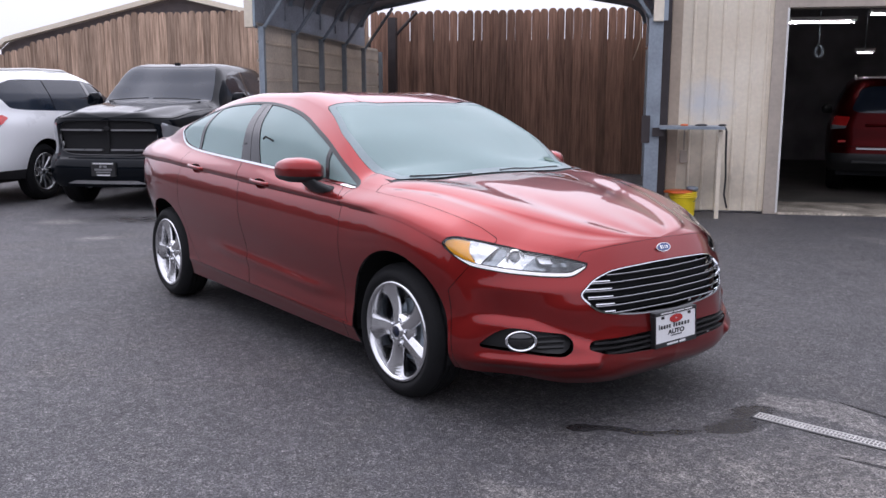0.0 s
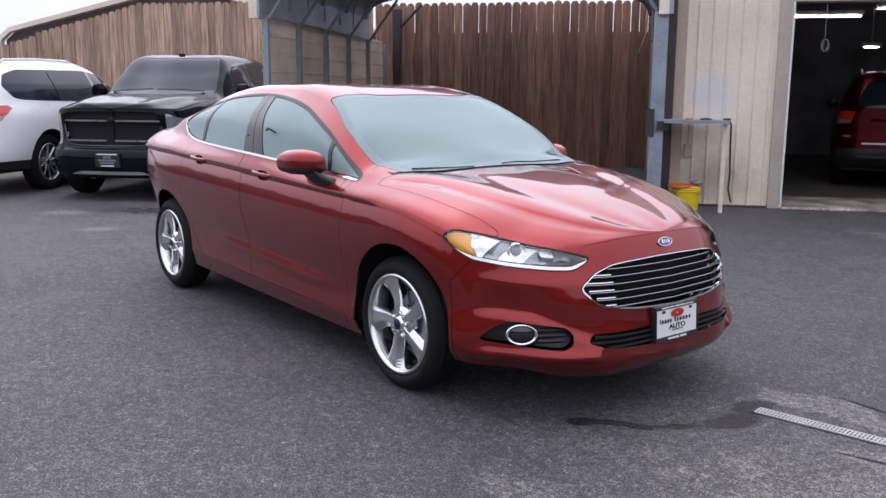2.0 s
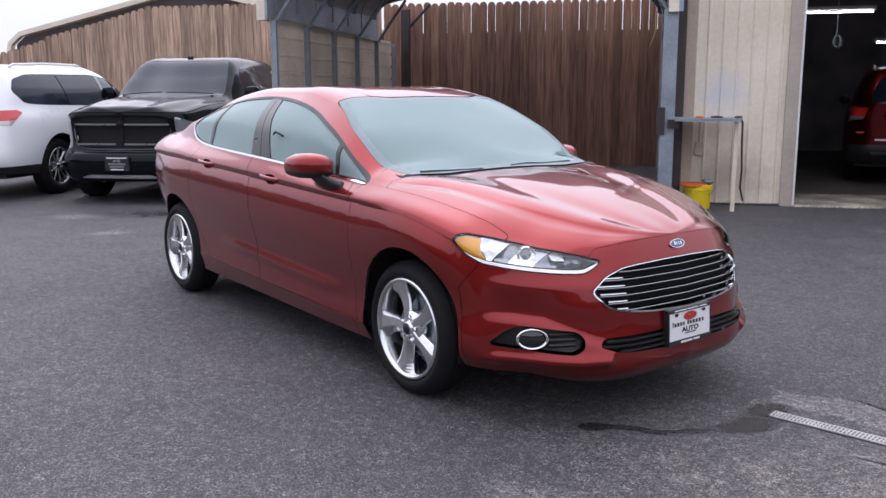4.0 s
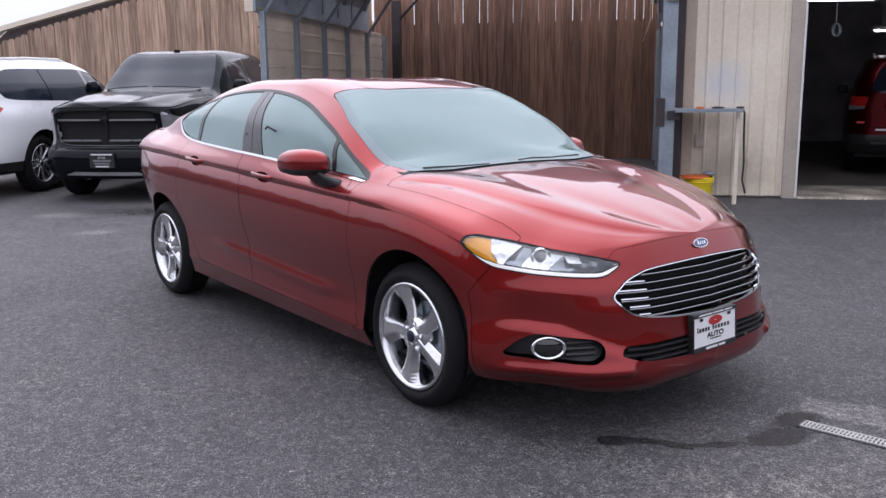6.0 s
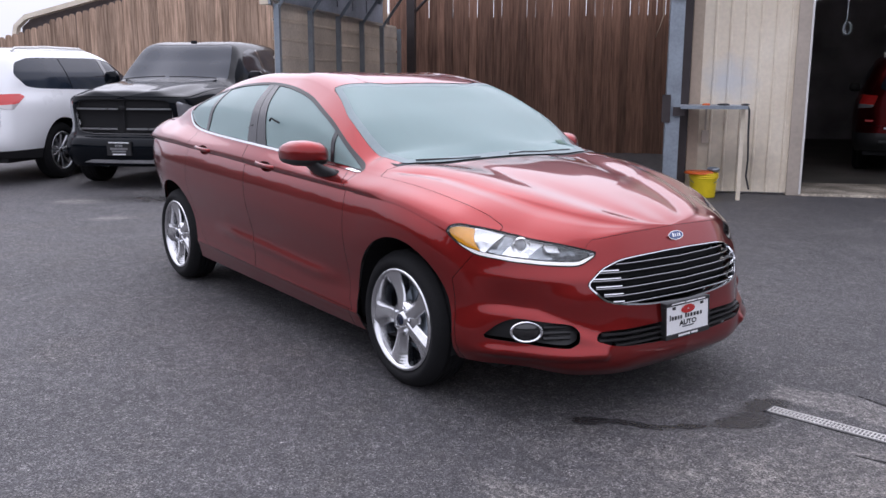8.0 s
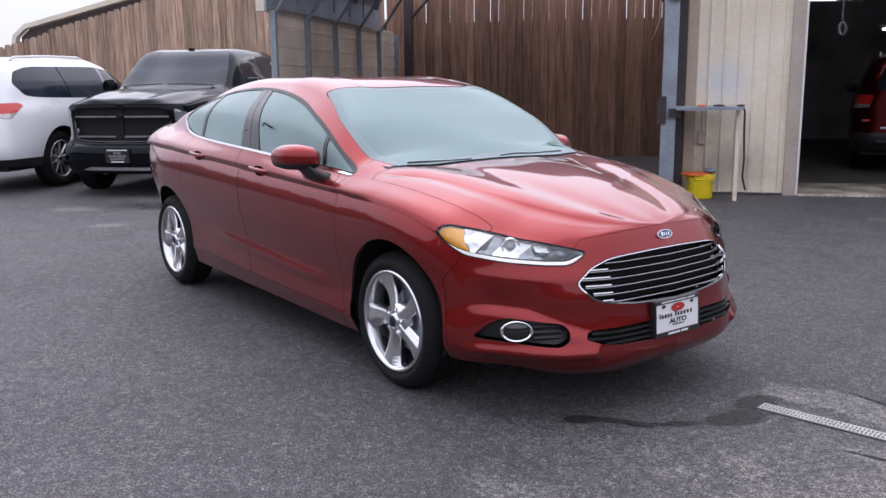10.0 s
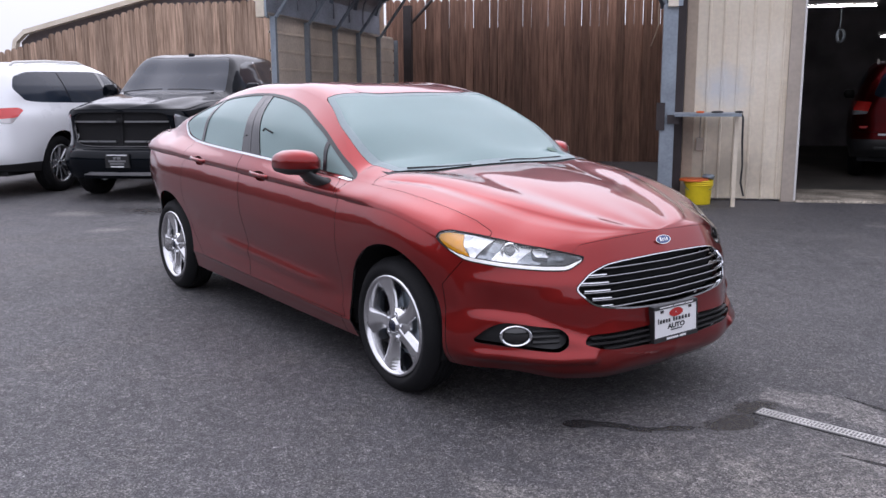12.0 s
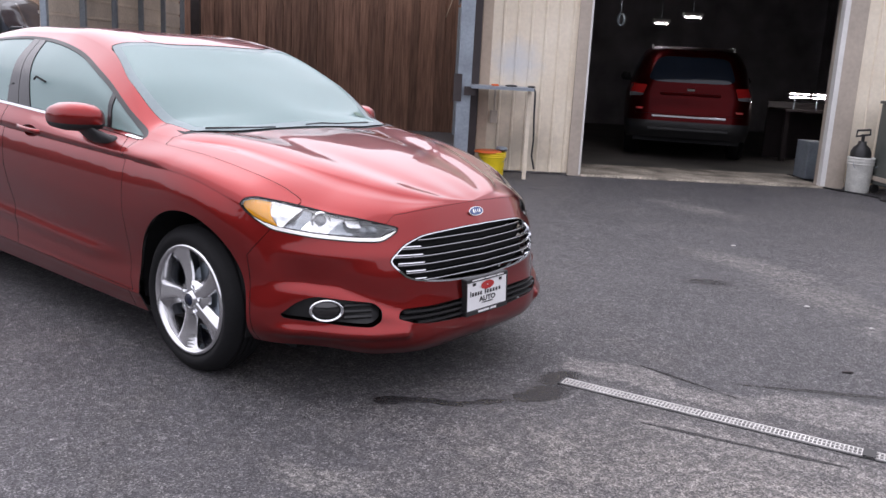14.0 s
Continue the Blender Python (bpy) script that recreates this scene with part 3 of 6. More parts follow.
def neighbour():
    """The low gabled building that shows over the fence."""
    g = thing("neighbour_building", "low gabled building with dark cladding and pale trim behind the fence", "building", LOT)
    v = 9.0
    pts = [(-17.80, 2.72), (-17.50, 2.95), (-12.8, 3.97), (-7.4, 2.74)]
    bm = bmesh.new()
    fr = [bm.verts.new((u, v, z)) for u, z in pts + [(-7.4, 0), (-17.80, 0)]]
    bk = [bm.verts.new((u, v + 6, z)) for u, z in pts + [(-7.4, 0), (-17.80, 0)]]
    bm.faces.new(fr)
    bm.faces.new(bk[::-1])
    for i in range(6):
        j = (i + 1) % 6
        bm.faces.new((fr[i], bk[i], bk[j], fr[j]))
    bmesh.ops.recalc_face_normals(bm, faces=bm.faces)
    part("wall", bm, ROOFDARK, g)
    bm = bmesh.new()
    line = [(-17.95, 2.38), (-17.85, 2.74), (-17.55, 2.97), (-12.8, 4.0), (-7.2, 2.72)]
    sweep(bm, [(u, v - 0.12, z) for u, z in line], [(-0.06, -0.08), (0.06, -0.08), (0.06, 0.08), (-0.06, 0.08)], up=(0, 1, 0))
    part("barge_board", bm, CREAM, g, "pale barge board")


neighbour()


# ---------------------------------------------------------------- vehicle bodies: lofted skins cut into panels


def curve(keys):
    """A smooth, never overshooting curve through (t, a, b, c) keys."""
    k = np.array(keys, float)
    t, v = k[:, 0], k[:, 1:]
    h = np.diff(t)[:, None]
    d = np.diff(v, axis=0) / h
    m = np.zeros_like(v)
    m[0], m[-1] = d[0], d[-1]
    for i in range(1, len(t) - 1):
        w1, w2 = 2 * h[i] + h[i - 1], h[i] + 2 * h[i - 1]
        same = d[i - 1] * d[i] > 0
        with np.errstate(divide="ignore", invalid="ignore"):
            q = (w1 + w2) / (w1 / d[i - 1] + w2 / d[i])
        m[i] = np.where(same, q, 0)

    def at(x):
        x = np.asarray(x, float)
        i = np.clip(np.searchsorted(t, x, side="right") - 1, 0, len(t) - 2)
        hh = (t[i + 1] - t[i])[:, None]
        s = ((x - t[i]) / (t[i + 1] - t[i]))[:, None]
        return ((1 + 2 * s) * (1 - s) ** 2) * v[i] + (s * (1 - s) ** 2) * hh * m[i] + (s * s * (3 - 2 * s)) * v[i + 1] + (s * s * (s - 1)) * hh * m[i + 1]

    return at


CHROME_OF = {}


class Skin:
    """Half a body skin: points, faces and the place of each point along (t) and up (k) the body."""

    def __init__(self, p, f, t, k):
        self.p, self.f, self.t, self.k = p, f, t, k

    def cut(self, fn):
        """Splits the skin along fn = 0 into what lies inside (fn < 0) and outside."""
        val = fn(self.p, self.t, self.k)
        val = np.where(np.abs(val) < 1e-7, 1e-7, val)
        p, t, k = list(self.p), list(self.t), list(self.k)
        seen, fin, fout = {}, [], []

        def mid(a, b):
            key = (a, b) if a < b else (b, a)
            if key not in seen:
                s = val[a] / (val[a] - val[b])
                seen[key] = len(p)
                p.append(self.p[a] + s * (self.p[b] - self.p[a]))
                t.append(self.t[a] + s * (self.t[b] - self.t[a]))
                k.append(self.k[a] + s * (self.k[b] - self.k[a]))
            return seen[key]

        for f in self.f:
            neg = [val[i] < 0 for i in f]
            if all(neg):
                fin.append(f)
            elif not any(neg):
                fout.append(f)
            else:
                a, b = [], []
                n = len(f)
                for i in range(n):
                    u, v = f[i], f[(i + 1) % n]
                    (a if neg[i] else b).append(u)
                    if neg[i] != neg[(i + 1) % n]:
                        q = mid(u, v)
                        a.append(q)
                        b.append(q)
                if len(a) > 2:
                    fin.append(tuple(a))
                if len(b) > 2:
                    fout.append(tuple(b))
        p, t, k = np.array(p), np.array(t), np.array(k)
        return Skin(p, fin, t, k), Skin(p, fout, t, k)

    def split(self, fn, gap=0.002):
        """As cut, with a narrow open joint between the two."""
        a, b = self.cut(lambda p, t, k: fn(p, t, k) + gap)
        _, b = b.cut(lambda p, t, k: fn(p, t, k) - gap)
        return a, b

    def moved(self, fn):
        return Skin(fn(self.p.copy(), self.t, self.k), self.f, self.t, self.k)

    def mesh(self, name, material, sides=(-1,), merge=0.0004):
        """A mesh of the skin on the sides given (-1 right, 1 left, both: joined on the centre line)."""
        bm = bmesh.new()
        used = sorted({i for f in self.f for i in f})
        for s in sides:
            vs = {i: bm.verts.new((self.p[i][0], s * self.p[i][1], self.p[i][2])) for i in used}
            for f in self.f:
                ids = [vs[i] for i in f]
                if len({v.co.to_tuple(6) for v in ids}) < 3:
                    continue
                try:
                    bm.faces.new(ids[::-1] if s < 0 else ids)
                except ValueError:
                    pass
        bmesh.ops.remove_doubles(bm, verts=bm.verts, dist=merge)
        bmesh.ops.dissolve_degenerate(bm, edges=bm.edges, dist=0.0003)
        me = bpy.data.meshes.new(name)
        bm.to_mesh(me)
        bm.free()
        me.materials.append(material)
        for q in me.polygons:
            q.use_smooth = True
        return me


def panel(name, skin, material, parent, sides=(-1,), thick=0.008, label="", sharp=35):
    me = skin.mesh(name, material, sides)
    me.set_sharp_from_angle(angle=radians(sharp))
    faces_at = np.zeros(len(me.edges), int)
    np.add.at(faces_at, [q.edge_index for q in me.loops], 1)
    for e, n in zip(me.edges, faces_at):
        if n == 1:
            e.use_edge_sharp = True  # the sheet's edge stays crisp
    # second slot blackens the panel rims, painting the shade of the open joints
    me.materials.append(VOID)
    ob = part(name, me, None, parent, label)
    if thick:
        s = ob.modifiers.new("sheet", "SOLIDIFY")
        s.thickness, s.offset, s.material_offset_rim = thick, -1, 1 if material is not CHROME_OF.get("m") else 0
    return ob


def loft(curves, t0, t1, nt, per=8, fine=()):
    """The half skin through control curves, each a function of t giving (x, half width, z)."""
    ts = np.linspace(t0, t1, 4 * nt)
    way = np.concatenate([[0], np.cumsum(sum(np.linalg.norm(np.diff(f(ts), axis=0), axis=1) for f in curves[1:-1:2]))])
    ts = np.interp(np.linspace(0, way[-1], nt), way, ts)
    c = np.stack([f(ts) for f in curves], 1)
    n = c.shape[1]
    ks = np.unique(np.concatenate([np.linspace(0, n - 1, (n - 1) * per + 1)] + [np.linspace(a, b, (b - a) * q + 1) for a, b, q in fine]).round(6))
    ext = np.concatenate([2 * c[:, :1] - c[:, 1:2], c, 2 * c[:, -1:] - c[:, -2:-1]], 1)
    ext[:, -1] = c[:, -2] * np.array([1, -1, 1])
    i = np.clip((ks + 1e-7).astype(int), 0, n - 2)
    s = (ks - i)[None, :, None]
    p0, p1, p2, p3 = ext[:, i], ext[:, i + 1], ext[:, i + 2], ext[:, i + 3]
    # tangents weighed by chord lengths keep uneven control points from bulging
    d0, d1, d2 = (np.linalg.norm(b - a, axis=2, keepdims=True) + 1e-5 for a, b in ((p0, p1), (p1, p2), (p2, p3)))
    m1 = d1 * ((p1 - p0) / d0 * d1 + (p2 - p1) / d1 * d0) / (d0 + d1)
    m2 = d1 * ((p2 - p1) / d1 * d2 + (p3 - p2) / d2 * d1) / (d1 + d2)
    p = (1 + 2 * s) * (1 - s) ** 2 * p1 + s * (1 - s) ** 2 * m1 + s * s * (3 - 2 * s) * p2 + s * s * (s - 1) * m2
    p[:, :, 1] = np.maximum(p[:, :, 1], 0)
    m = len(ks)
    faces = [(a * m + b, (a + 1) * m + b, (a + 1) * m + b + 1, a * m + b + 1) for a in range(nt - 1) for b in range(m - 1)]
    return Skin(p.reshape(-1, 3), faces, np.repeat(ts, m), np.tile(ks, nt))


def inside(a, b, pts):
    """Signed distance of points (a, b) to a closed outline, negative inside."""
    pts = np.array(pts, float)
    best = np.full(a.shape, 1e9)
    odd = np.zeros(a.shape, bool)
    for (x0, y0), (x1, y1) in zip(pts, np.roll(pts, -1, 0)):
        ex, ey = x1 - x0, y1 - y0
        s = np.clip(((a - x0) * ex + (b - y0) * ey) / (ex * ex + ey * ey + 1e-12), 0, 1)
        best = np.minimum(best, np.hypot(a - x0 - s * ex, b - y0 - s * ey))
        with np.errstate(divide="ignore", invalid="ignore"):
            cross = ((y0 > b) != (y1 > b)) & (a < (x1 - x0) * (b - y0) / (y1 - y0 + 1e-12) + x0)
        odd ^= cross
    return np.where(odd, -best, best)


def rounded(pts, n=6, cut=0.35):
    """The outline with its corners rounded."""
    out = []
    pts = [Vector(p) for p in pts]
    for i, p in enumerate(pts):
        a, b = pts[i - 1], pts[(i + 1) % len(pts)]
        u, v = p + (a - p) * cut, p + (b - p) * cut
        for j in range(n + 1):
            s = j / n
            q = u * (1 - s) ** 2 + p * 2 * s * (1 - s) + v * s * s
            out.append((q.x, q.y))
    return out


def strip(skin, fn, lift, material, name, parent, width, label="", sides=(-1,)):
    """A raised moulding on the skin where |fn| < width."""
    a, _ = skin.cut(lambda p, t, k: np.abs(fn(p, t, k)) - width)
    a = a.moved(lambda p, t, k: p + np.array([0, lift, 0]))
    return panel(name, a, material, parent, sides, 0.006, label)


def fit_wheel(parent, x, y, z, r, rim, width, style, materials, side):
    """A wheel: tyre with tread and sidewall, rim with spokes, hub, nuts and brake."""
    tyre_m, rim_m, dark_m = materials
    w = new("wheel")
    w.empty_display_size = 0.1
    w.parent = parent
    w.matrix_basis = pose(x, y, z, 0, 0, 0 if side < 0 else 180)
    h = width / 2
    bm = bmesh.new()
    prof = [(rim + 0.004, -h + 0.020), (rim + 0.012, -h + 0.006), (rim + (r - rim) * 0.45, -h - 0.004), (r - 0.030, -h + 0.010), (r - 0.010, -h + 0.026), (r - 0.002, -h + 0.05)]
    for i in range(4):
        q = -h + 0.05 + (width - 0.10) * (i + 0.5) / 4
        g = (width - 0.10) / 4
        prof += [(r, q - g * 0.42), (r, q + g * 0.38), (r - 0.007, q + g * 0.40), (r - 0.007, q + g * 0.48)]
    prof += [(r - 0.002, h - 0.05), (r - 0.010, h - 0.026), (r - 0.030, h - 0.010), (rim + (r - rim) * 0.45, h + 0.004), (rim + 0.010, h - 0.006), (rim - 0.01, h - 0.02)]
    lathe(bm, prof, "y", 64)
    part("tyre", bm, tyre_m, w, smooth=True)
    bm = bmesh.new()
    lathe(bm, [(rim + 0.006, -h + 0.016), (rim + 0.004, -h + 0.004), (rim - 0.010, -h + 0.003), (rim - 0.016, -h + 0.022), (rim - 0.030, -h + 0.06), (rim - 0.035, h - 0.02)], "y", 64)
    part("rim", bm, rim_m, w, "bright alloy rim", smooth=True)
    bm = bmesh.new()
    lathe(bm, [(0.0, -h + 0.15), (rim - 0.04, -h + 0.15)], "y", 40)
    part("wheel_back", bm, dark_m, w)
    bm = bmesh.new()
    lathe(bm, [(0.05, -h + 0.095), (rim * 0.62, -h + 0.095), (rim * 0.62, -h + 0.12), (0.05, -h + 0.12)], "y", 40, closed=True)
    part("brake_disc", bm, STEEL_BLUE, w, smooth=False)
    part("brake_caliper", boxes((rim * 0.42, rim * 0.70, -h + 0.08, -h + 0.13, -0.07, 0.07)), STEEL_BLUE, w, bevel=0.012)
    n, base, tip, deep, twist, dish = style
    for i in range(n):
        a = 360 / n * i + twist
        bm = bmesh.new()
        rows = []
        for q in range(15):
            s = q / 14
            rr = rim * 0.16 + (rim - 0.012 - rim * 0.16) * s
            hw = base + (tip - base) * (0.30 * s + 0.70 * s ** 5)
            yy = -h + 0.014 + deep * (1 - s) ** 1.4 + dish * math.sin(math.pi * s) ** 1.2
            bend = 0.9 * dish * math.sin(math.pi * s)
            sec = [(-1.0, 0.052), (-1.0, 0.024), (-0.88, 0.018), (-0.30, 0.001), (-0.12, 0.0), (0.72, 0.005), (0.90, 0.008), (1.0, 0.016), (1.0, 0.052)]
            rows.append([bm.verts.new((hw * u + bend, yy + d, rr)) for u, d in sec])
        for ra, rb in zip(rows, rows[1:]):
            for j in range(len(ra)):
                bm.faces.new((ra[j], ra[(j + 1) % len(ra)], rb[(j + 1) % len(ra)], rb[j]))
        bm.faces.new(rows[0])
        bm.faces.new(rows[-1][::-1])
        bmesh.ops.recalc_face_normals(bm, faces=bm.faces)
        bmesh.ops.rotate(bm, verts=bm.verts, cent=(0, 0, 0), matrix=Matrix.Rotation(radians(a), 3, "Y"))
        part("spoke", bm, rim_m, w, bevel=0.003)
    bm = bmesh.new()
    y0 = -h + 0.014 + deep
    lathe(bm, [(0.0, y0 - 0.008), (rim * 0.11, y0 - 0.008), (rim * 0.145, y0 - 0.004), (rim * 0.15, y0 + 0.006), (rim * 0.34, y0 + 0.010), (rim * 0.37, y0 + 0.05)], "y", 32)
    part("hub", bm, rim_m, w, smooth=True)
    bm = bmesh.new()
    lathe(bm, [(0.0, y0 - 0.012), (rim * 0.10, y0 - 0.012), (rim * 0.115, y0 - 0.007)], "y", 24)
    part("hub_cap", bm, dark_m, w, "dark blue hub cap", smooth=True)
    for i in range(5):
        a = radians(72 * i + twist + 36)
        bm = bmesh.new()
        lathe(bm, [(0.0, y0 - 0.006), (0.009, y0 - 0.006), (0.0118, y0 - 0.001), (0.0118, y0 + 0.02)], "y", 6, at=(rim * 0.235 * math.sin(a), 0, rim * 0.235 * math.cos(a)))
        part("wheel_nut", bm, CHROME_OF["m"] if dish else STEEL_BLUE, w)
    return w


# ---------------------------------------------------------------- the red sedan
PAINT = mat("ruby_metallic_paint", (0.240, 0.0085, 0.0072), 0.31, 0.85, var=0.04, scale=1.5, fine=900, coat=1.0, rvar=0.03)
PAINT.node_tree.nodes["Principled BSDF"].inputs["Coat IOR"].default_value = 1.46
PAINT.node_tree.nodes["Principled BSDF"].inputs["Coat Roughness"].default_value = 0.012
CHROME = plain("chrome", (0.82, 0.83, 0.85), 0.06, 1.0)
CHROME_OF["m"] = CHROME
DIMCHROME = plain("dim_chrome", (0.36, 0.365, 0.38), 0.16, 1.0)
ALLOY = mat("machined_alloy", (0.74, 0.74, 0.75), 0.20, 1.0, var=0.05, scale=12, fine=120, rvar=0.06)
GLASS = glass("misted_sheen_side_glass", (0.42, 0.53, 0.52), pale_film=0.44)
SCREEN = glass("misted_sheen_windscreen", (0.45, 0.58, 0.57), pale_film=0.46)
LENS = glass("clear_lens", (0.97, 0.98, 0.98))
AMBER = mat("amber_reflector", (1.0, 0.43, 0.012), 0.25, 0.0, var=0.08, scale=30, fine=200)
SILVER = mat("lamp_reflector", (0.86, 0.87, 0.89), 0.28, 0.55, var=0.05, scale=22, fine=60)
BOWL = mat("smoked_lamp_reflector", (0.22, 0.24, 0.26), 0.16, 0.8, var=0.30, scale=34, fine=90)
PROJECTOR = plain("projector_lens", (0.10, 0.115, 0.13), 0.05, 0.3, coat=1.0)
# unlit strip; a faint glow is added for its bright reflection
STRIP = plain("white_lamp_strip", (0.92, 0.92, 0.92), 0.3, coat=1.0, emit=0.4)
# black border greyed: mist and sky reflection are put into its colour
FRIT = mat("misted_sheen_glass_border", (0.20, 0.255, 0.265), 0.45, 0.0, var=0.08, scale=4, fine=60)
PILLAR = mat("worn_black_pillar_film", (0.020, 0.020, 0.023), 0.22, 0.0, var=0.2, scale=6, fine=120)
GLOSSBLACK = plain("gloss_black", (0.012, 0.012, 0.013), 0.08, coat=1.0)
CABIN = mat("grey_cabin_fabric", (0.22, 0.22, 0.22), 0.85, 0.0, var=0.12, scale=20, fine=200)
STICKER = mat("green_sticker", (0.06, 0.13, 0.09), 0.5, var=0.3, scale=40)
DASH = mat("dark_dashboard", (0.07, 0.07, 0.075), 0.7, 0.0, var=0.1)
REDLENS = plain("red_lamp_lens", (0.45, 0.015, 0.012), 0.12, coat=1.0)
HUBCAP = plain("dark_hub_cap", (0.012, 0.016, 0.035), 0.25)
ENAMEL = plain("blue_enamel", (0.02, 0.05, 0.18), 0.2, coat=1.0)
PLATE = mat("white_plate", (0.80, 0.80, 0.80), 0.35, 0.0, var=0.03)

BOT = curve([(0, .895, 0, .198), (1, .88, .30, .196), (2, .80, .525, .205), (3, .625, .715, .240), (4, .42, .845, .245), (5, 0, .865, .20), (6, -.42, .865, .198), (7, -1.45, .865, .214),
             (8, -2.4, .865, .232), (9, -2.85, .865, .245), (10, -3.22, .71, .36), (11, -3.46, .58, .37), (12, -3.68, .38, .29), (13, -3.72, 0, .29)])
LIP = curve([(0, .945, 0, .240), (1, .93, .315, .238), (2, .835, .562, .246), (3, .640, .750, .280), (4, .42, .878, .285), (5, 0, .895, .28), (6, -.42, .898, .283), (7, -1.45, .900, .318),
             (8, -2.4, .893, .342), (9, -2.85, .893, .345), (10, -3.24, .765, .42), (11, -3.53, .62, .43), (12, -3.74, .40, .39), (13, -3.79, 0, .39)])
MID = curve([(0, .950, 0, .47), (1, .925, .325, .47), (2, .818, .582, .48), (3, .627, .775, .50), (4, .39, .880, .52), (5, 0, .906, .55), (6, -.42, .890, .40), (7, -1.45, .894, .47),
             (8, -2.4, .896, .51), (9, -2.85, .906, .58), (10, -3.28, .815, .60), (11, -3.58, .665, .60), (12, -3.78, .42, .60), (13, -3.83, 0, .60)])
CHA = curve([(0, .893, 0, .70), (1, .87, .30, .695), (2, .78, .53, .685), (3, .60, .755, .70), (4, .34, .872, .80), (5, 0, .908, .882), (6, -.42, .914, .905), (7, -1.45, .917, .943),
             (8, -2.4, .912, .980), (9, -2.85, .898, .993), (10, -3.29, .855, .995), (11, -3.60, .735, .975), (12, -3.80, .42, .95), (13, -3.84, 0, .95)])
EDG = curve([(0, .845, 0, .805), (1, .825, .30, .795), (2, .75, .48, .778), (3, .57, .635, .80), (4, .30, .75, .895), (5, -.02, .795, .952), (6, -.40, .82, .985), (7, -1.45, .872, 1.052),
             (8, -2.4, .835, 1.092), (9, -2.85, .775, 1.14), (10, -3.29, .715, 1.135), (11, -3.57, .635, 1.115), (12, -3.76, .39, 1.11), (13, -3.80, 0, 1.115)])
RAIL = curve([(0, .845, 0, .805), (1, .81, .20, .822), (2, .70, .34, .85), (3, .53, .44, .888), (4, .27, .55, .945), (5, -.02, .63, .99), (5.6, -.25, .735, 1.000), (6, -.42, .778, 1.012),
              (6.35, -.72, .705, 1.205), (6.7, -1.08, .600, 1.370), (7, -1.5, .555, 1.438), (7.5, -2.0, .55, 1.437), (8, -2.4, .56, 1.402), (9, -2.9, .60, 1.268), (9.6, -3.16, .61, 1.182),
              (10, -3.33, .59, 1.160), (11, -3.55, .50, 1.140), (12, -3.74, .31, 1.125), (13, -3.80, 0, 1.115)])
CEN = curve([(0, .845, 0, .805), (1, .80, 0, .828), (2, .68, 0, .874), (3, .50, 0, .926), (4, .25, 0, .977), (5, -.02, 0, 1.012), (5.6, -.22, 0, 1.03), (6, -.38, 0, 1.115), (6.4, -.74, 0, 1.30),
             (6.7, -1.02, 0, 1.43), (6.85, -1.2, 0, 1.462), (7, -1.5, 0, 1.475), (7.5, -2.0, 0, 1.468), (8, -2.4, 0, 1.432), (9, -2.95, 0, 1.278), (9.6, -3.18, 0, 1.192), (10, -3.33, 0, 1.166),
             (11, -3.55, 0, 1.146), (12, -3.74, 0, 1.128), (13, -3.80, 0, 1.115)])


def step(a, b, x):
    s = np.clip((x - a) / (b - a), 0, 1)
    return s * s * (3 - 2 * s)


def side_of(t):
    return step(3.5, 4.6, t) * (1 - step(10.6, 11.6, t))


def DOR(t):
    a = (0.5 + 0.14 * side_of(t))[:, None]
    q = MID(t) * (1 - a) + CHA(t) * a
    q[:, 1] += 0.026 * side_of(t)
    q[:, 0] += 0.011 * (1 - step(1.5, 3.5, t))
    return q


def CHB(t):
    q = CHA(t) * 0.945 + DOR(t) * 0.055
    q[:, 1] -= 0.010 * step(5.2, 6.0, t) * (1 - step(10.6, 11.6, t))
    return q


def GLS(t):
    q = (EDG(t) + RAIL(t)) / 2
    cab = step(5.95, 6.7, t) * (1 - step(9.0, 10.0, t))
    q[:, 1] += 0.045 * cab
    q[:, 2] += 0.012 * cab + 0.006 * step(0.8, 2.4, t) * (1 - step(5.2, 5.7, t))
    return q


def RLB(t):
    """Just outside the bonnet crease."""
    w = (0.86 + 0.09 * step(5.9, 6.3, t) * (1 - step(9.0, 9.6, t)))[:, None]
    q = RAIL(t) * w + GLS(t) * (1 - w)
    q[:, 2] -= 0.0035 * step(0.6, 2.0, t) * (1 - step(5.2, 5.7, t))
    return q


def CRN(t):
    cab = step(5.7, 6.4, t) * (1 - step(9.3, 10.0, t))
    a = (0.36 + 0.14 * cab)[:, None]
    q = RAIL(t) * a + CEN(t) * (1 - a)
    q[:, 2] += 0.022 * cab + 0.006 * (1 - cab) * step(0.3, 2.0, t)
    q[:, 0] += 0.02 * step(5.7, 6.2, t) * (1 - step(6.6, 7.0, t))
    return q


def CRB(t):
    """Just outside the inner bonnet crease."""
    cab = step(5.4, 6.0, t) * (1 - step(9.3, 10.0, t))
    q = CRN(t) * 0.72 + RAIL(t) * 0.28
    q[:, 2] += 0.012 * cab - 0.0035 * (1 - cab) * step(0.6, 2.0, t) * (1 - step(9, 10, t))
    return q


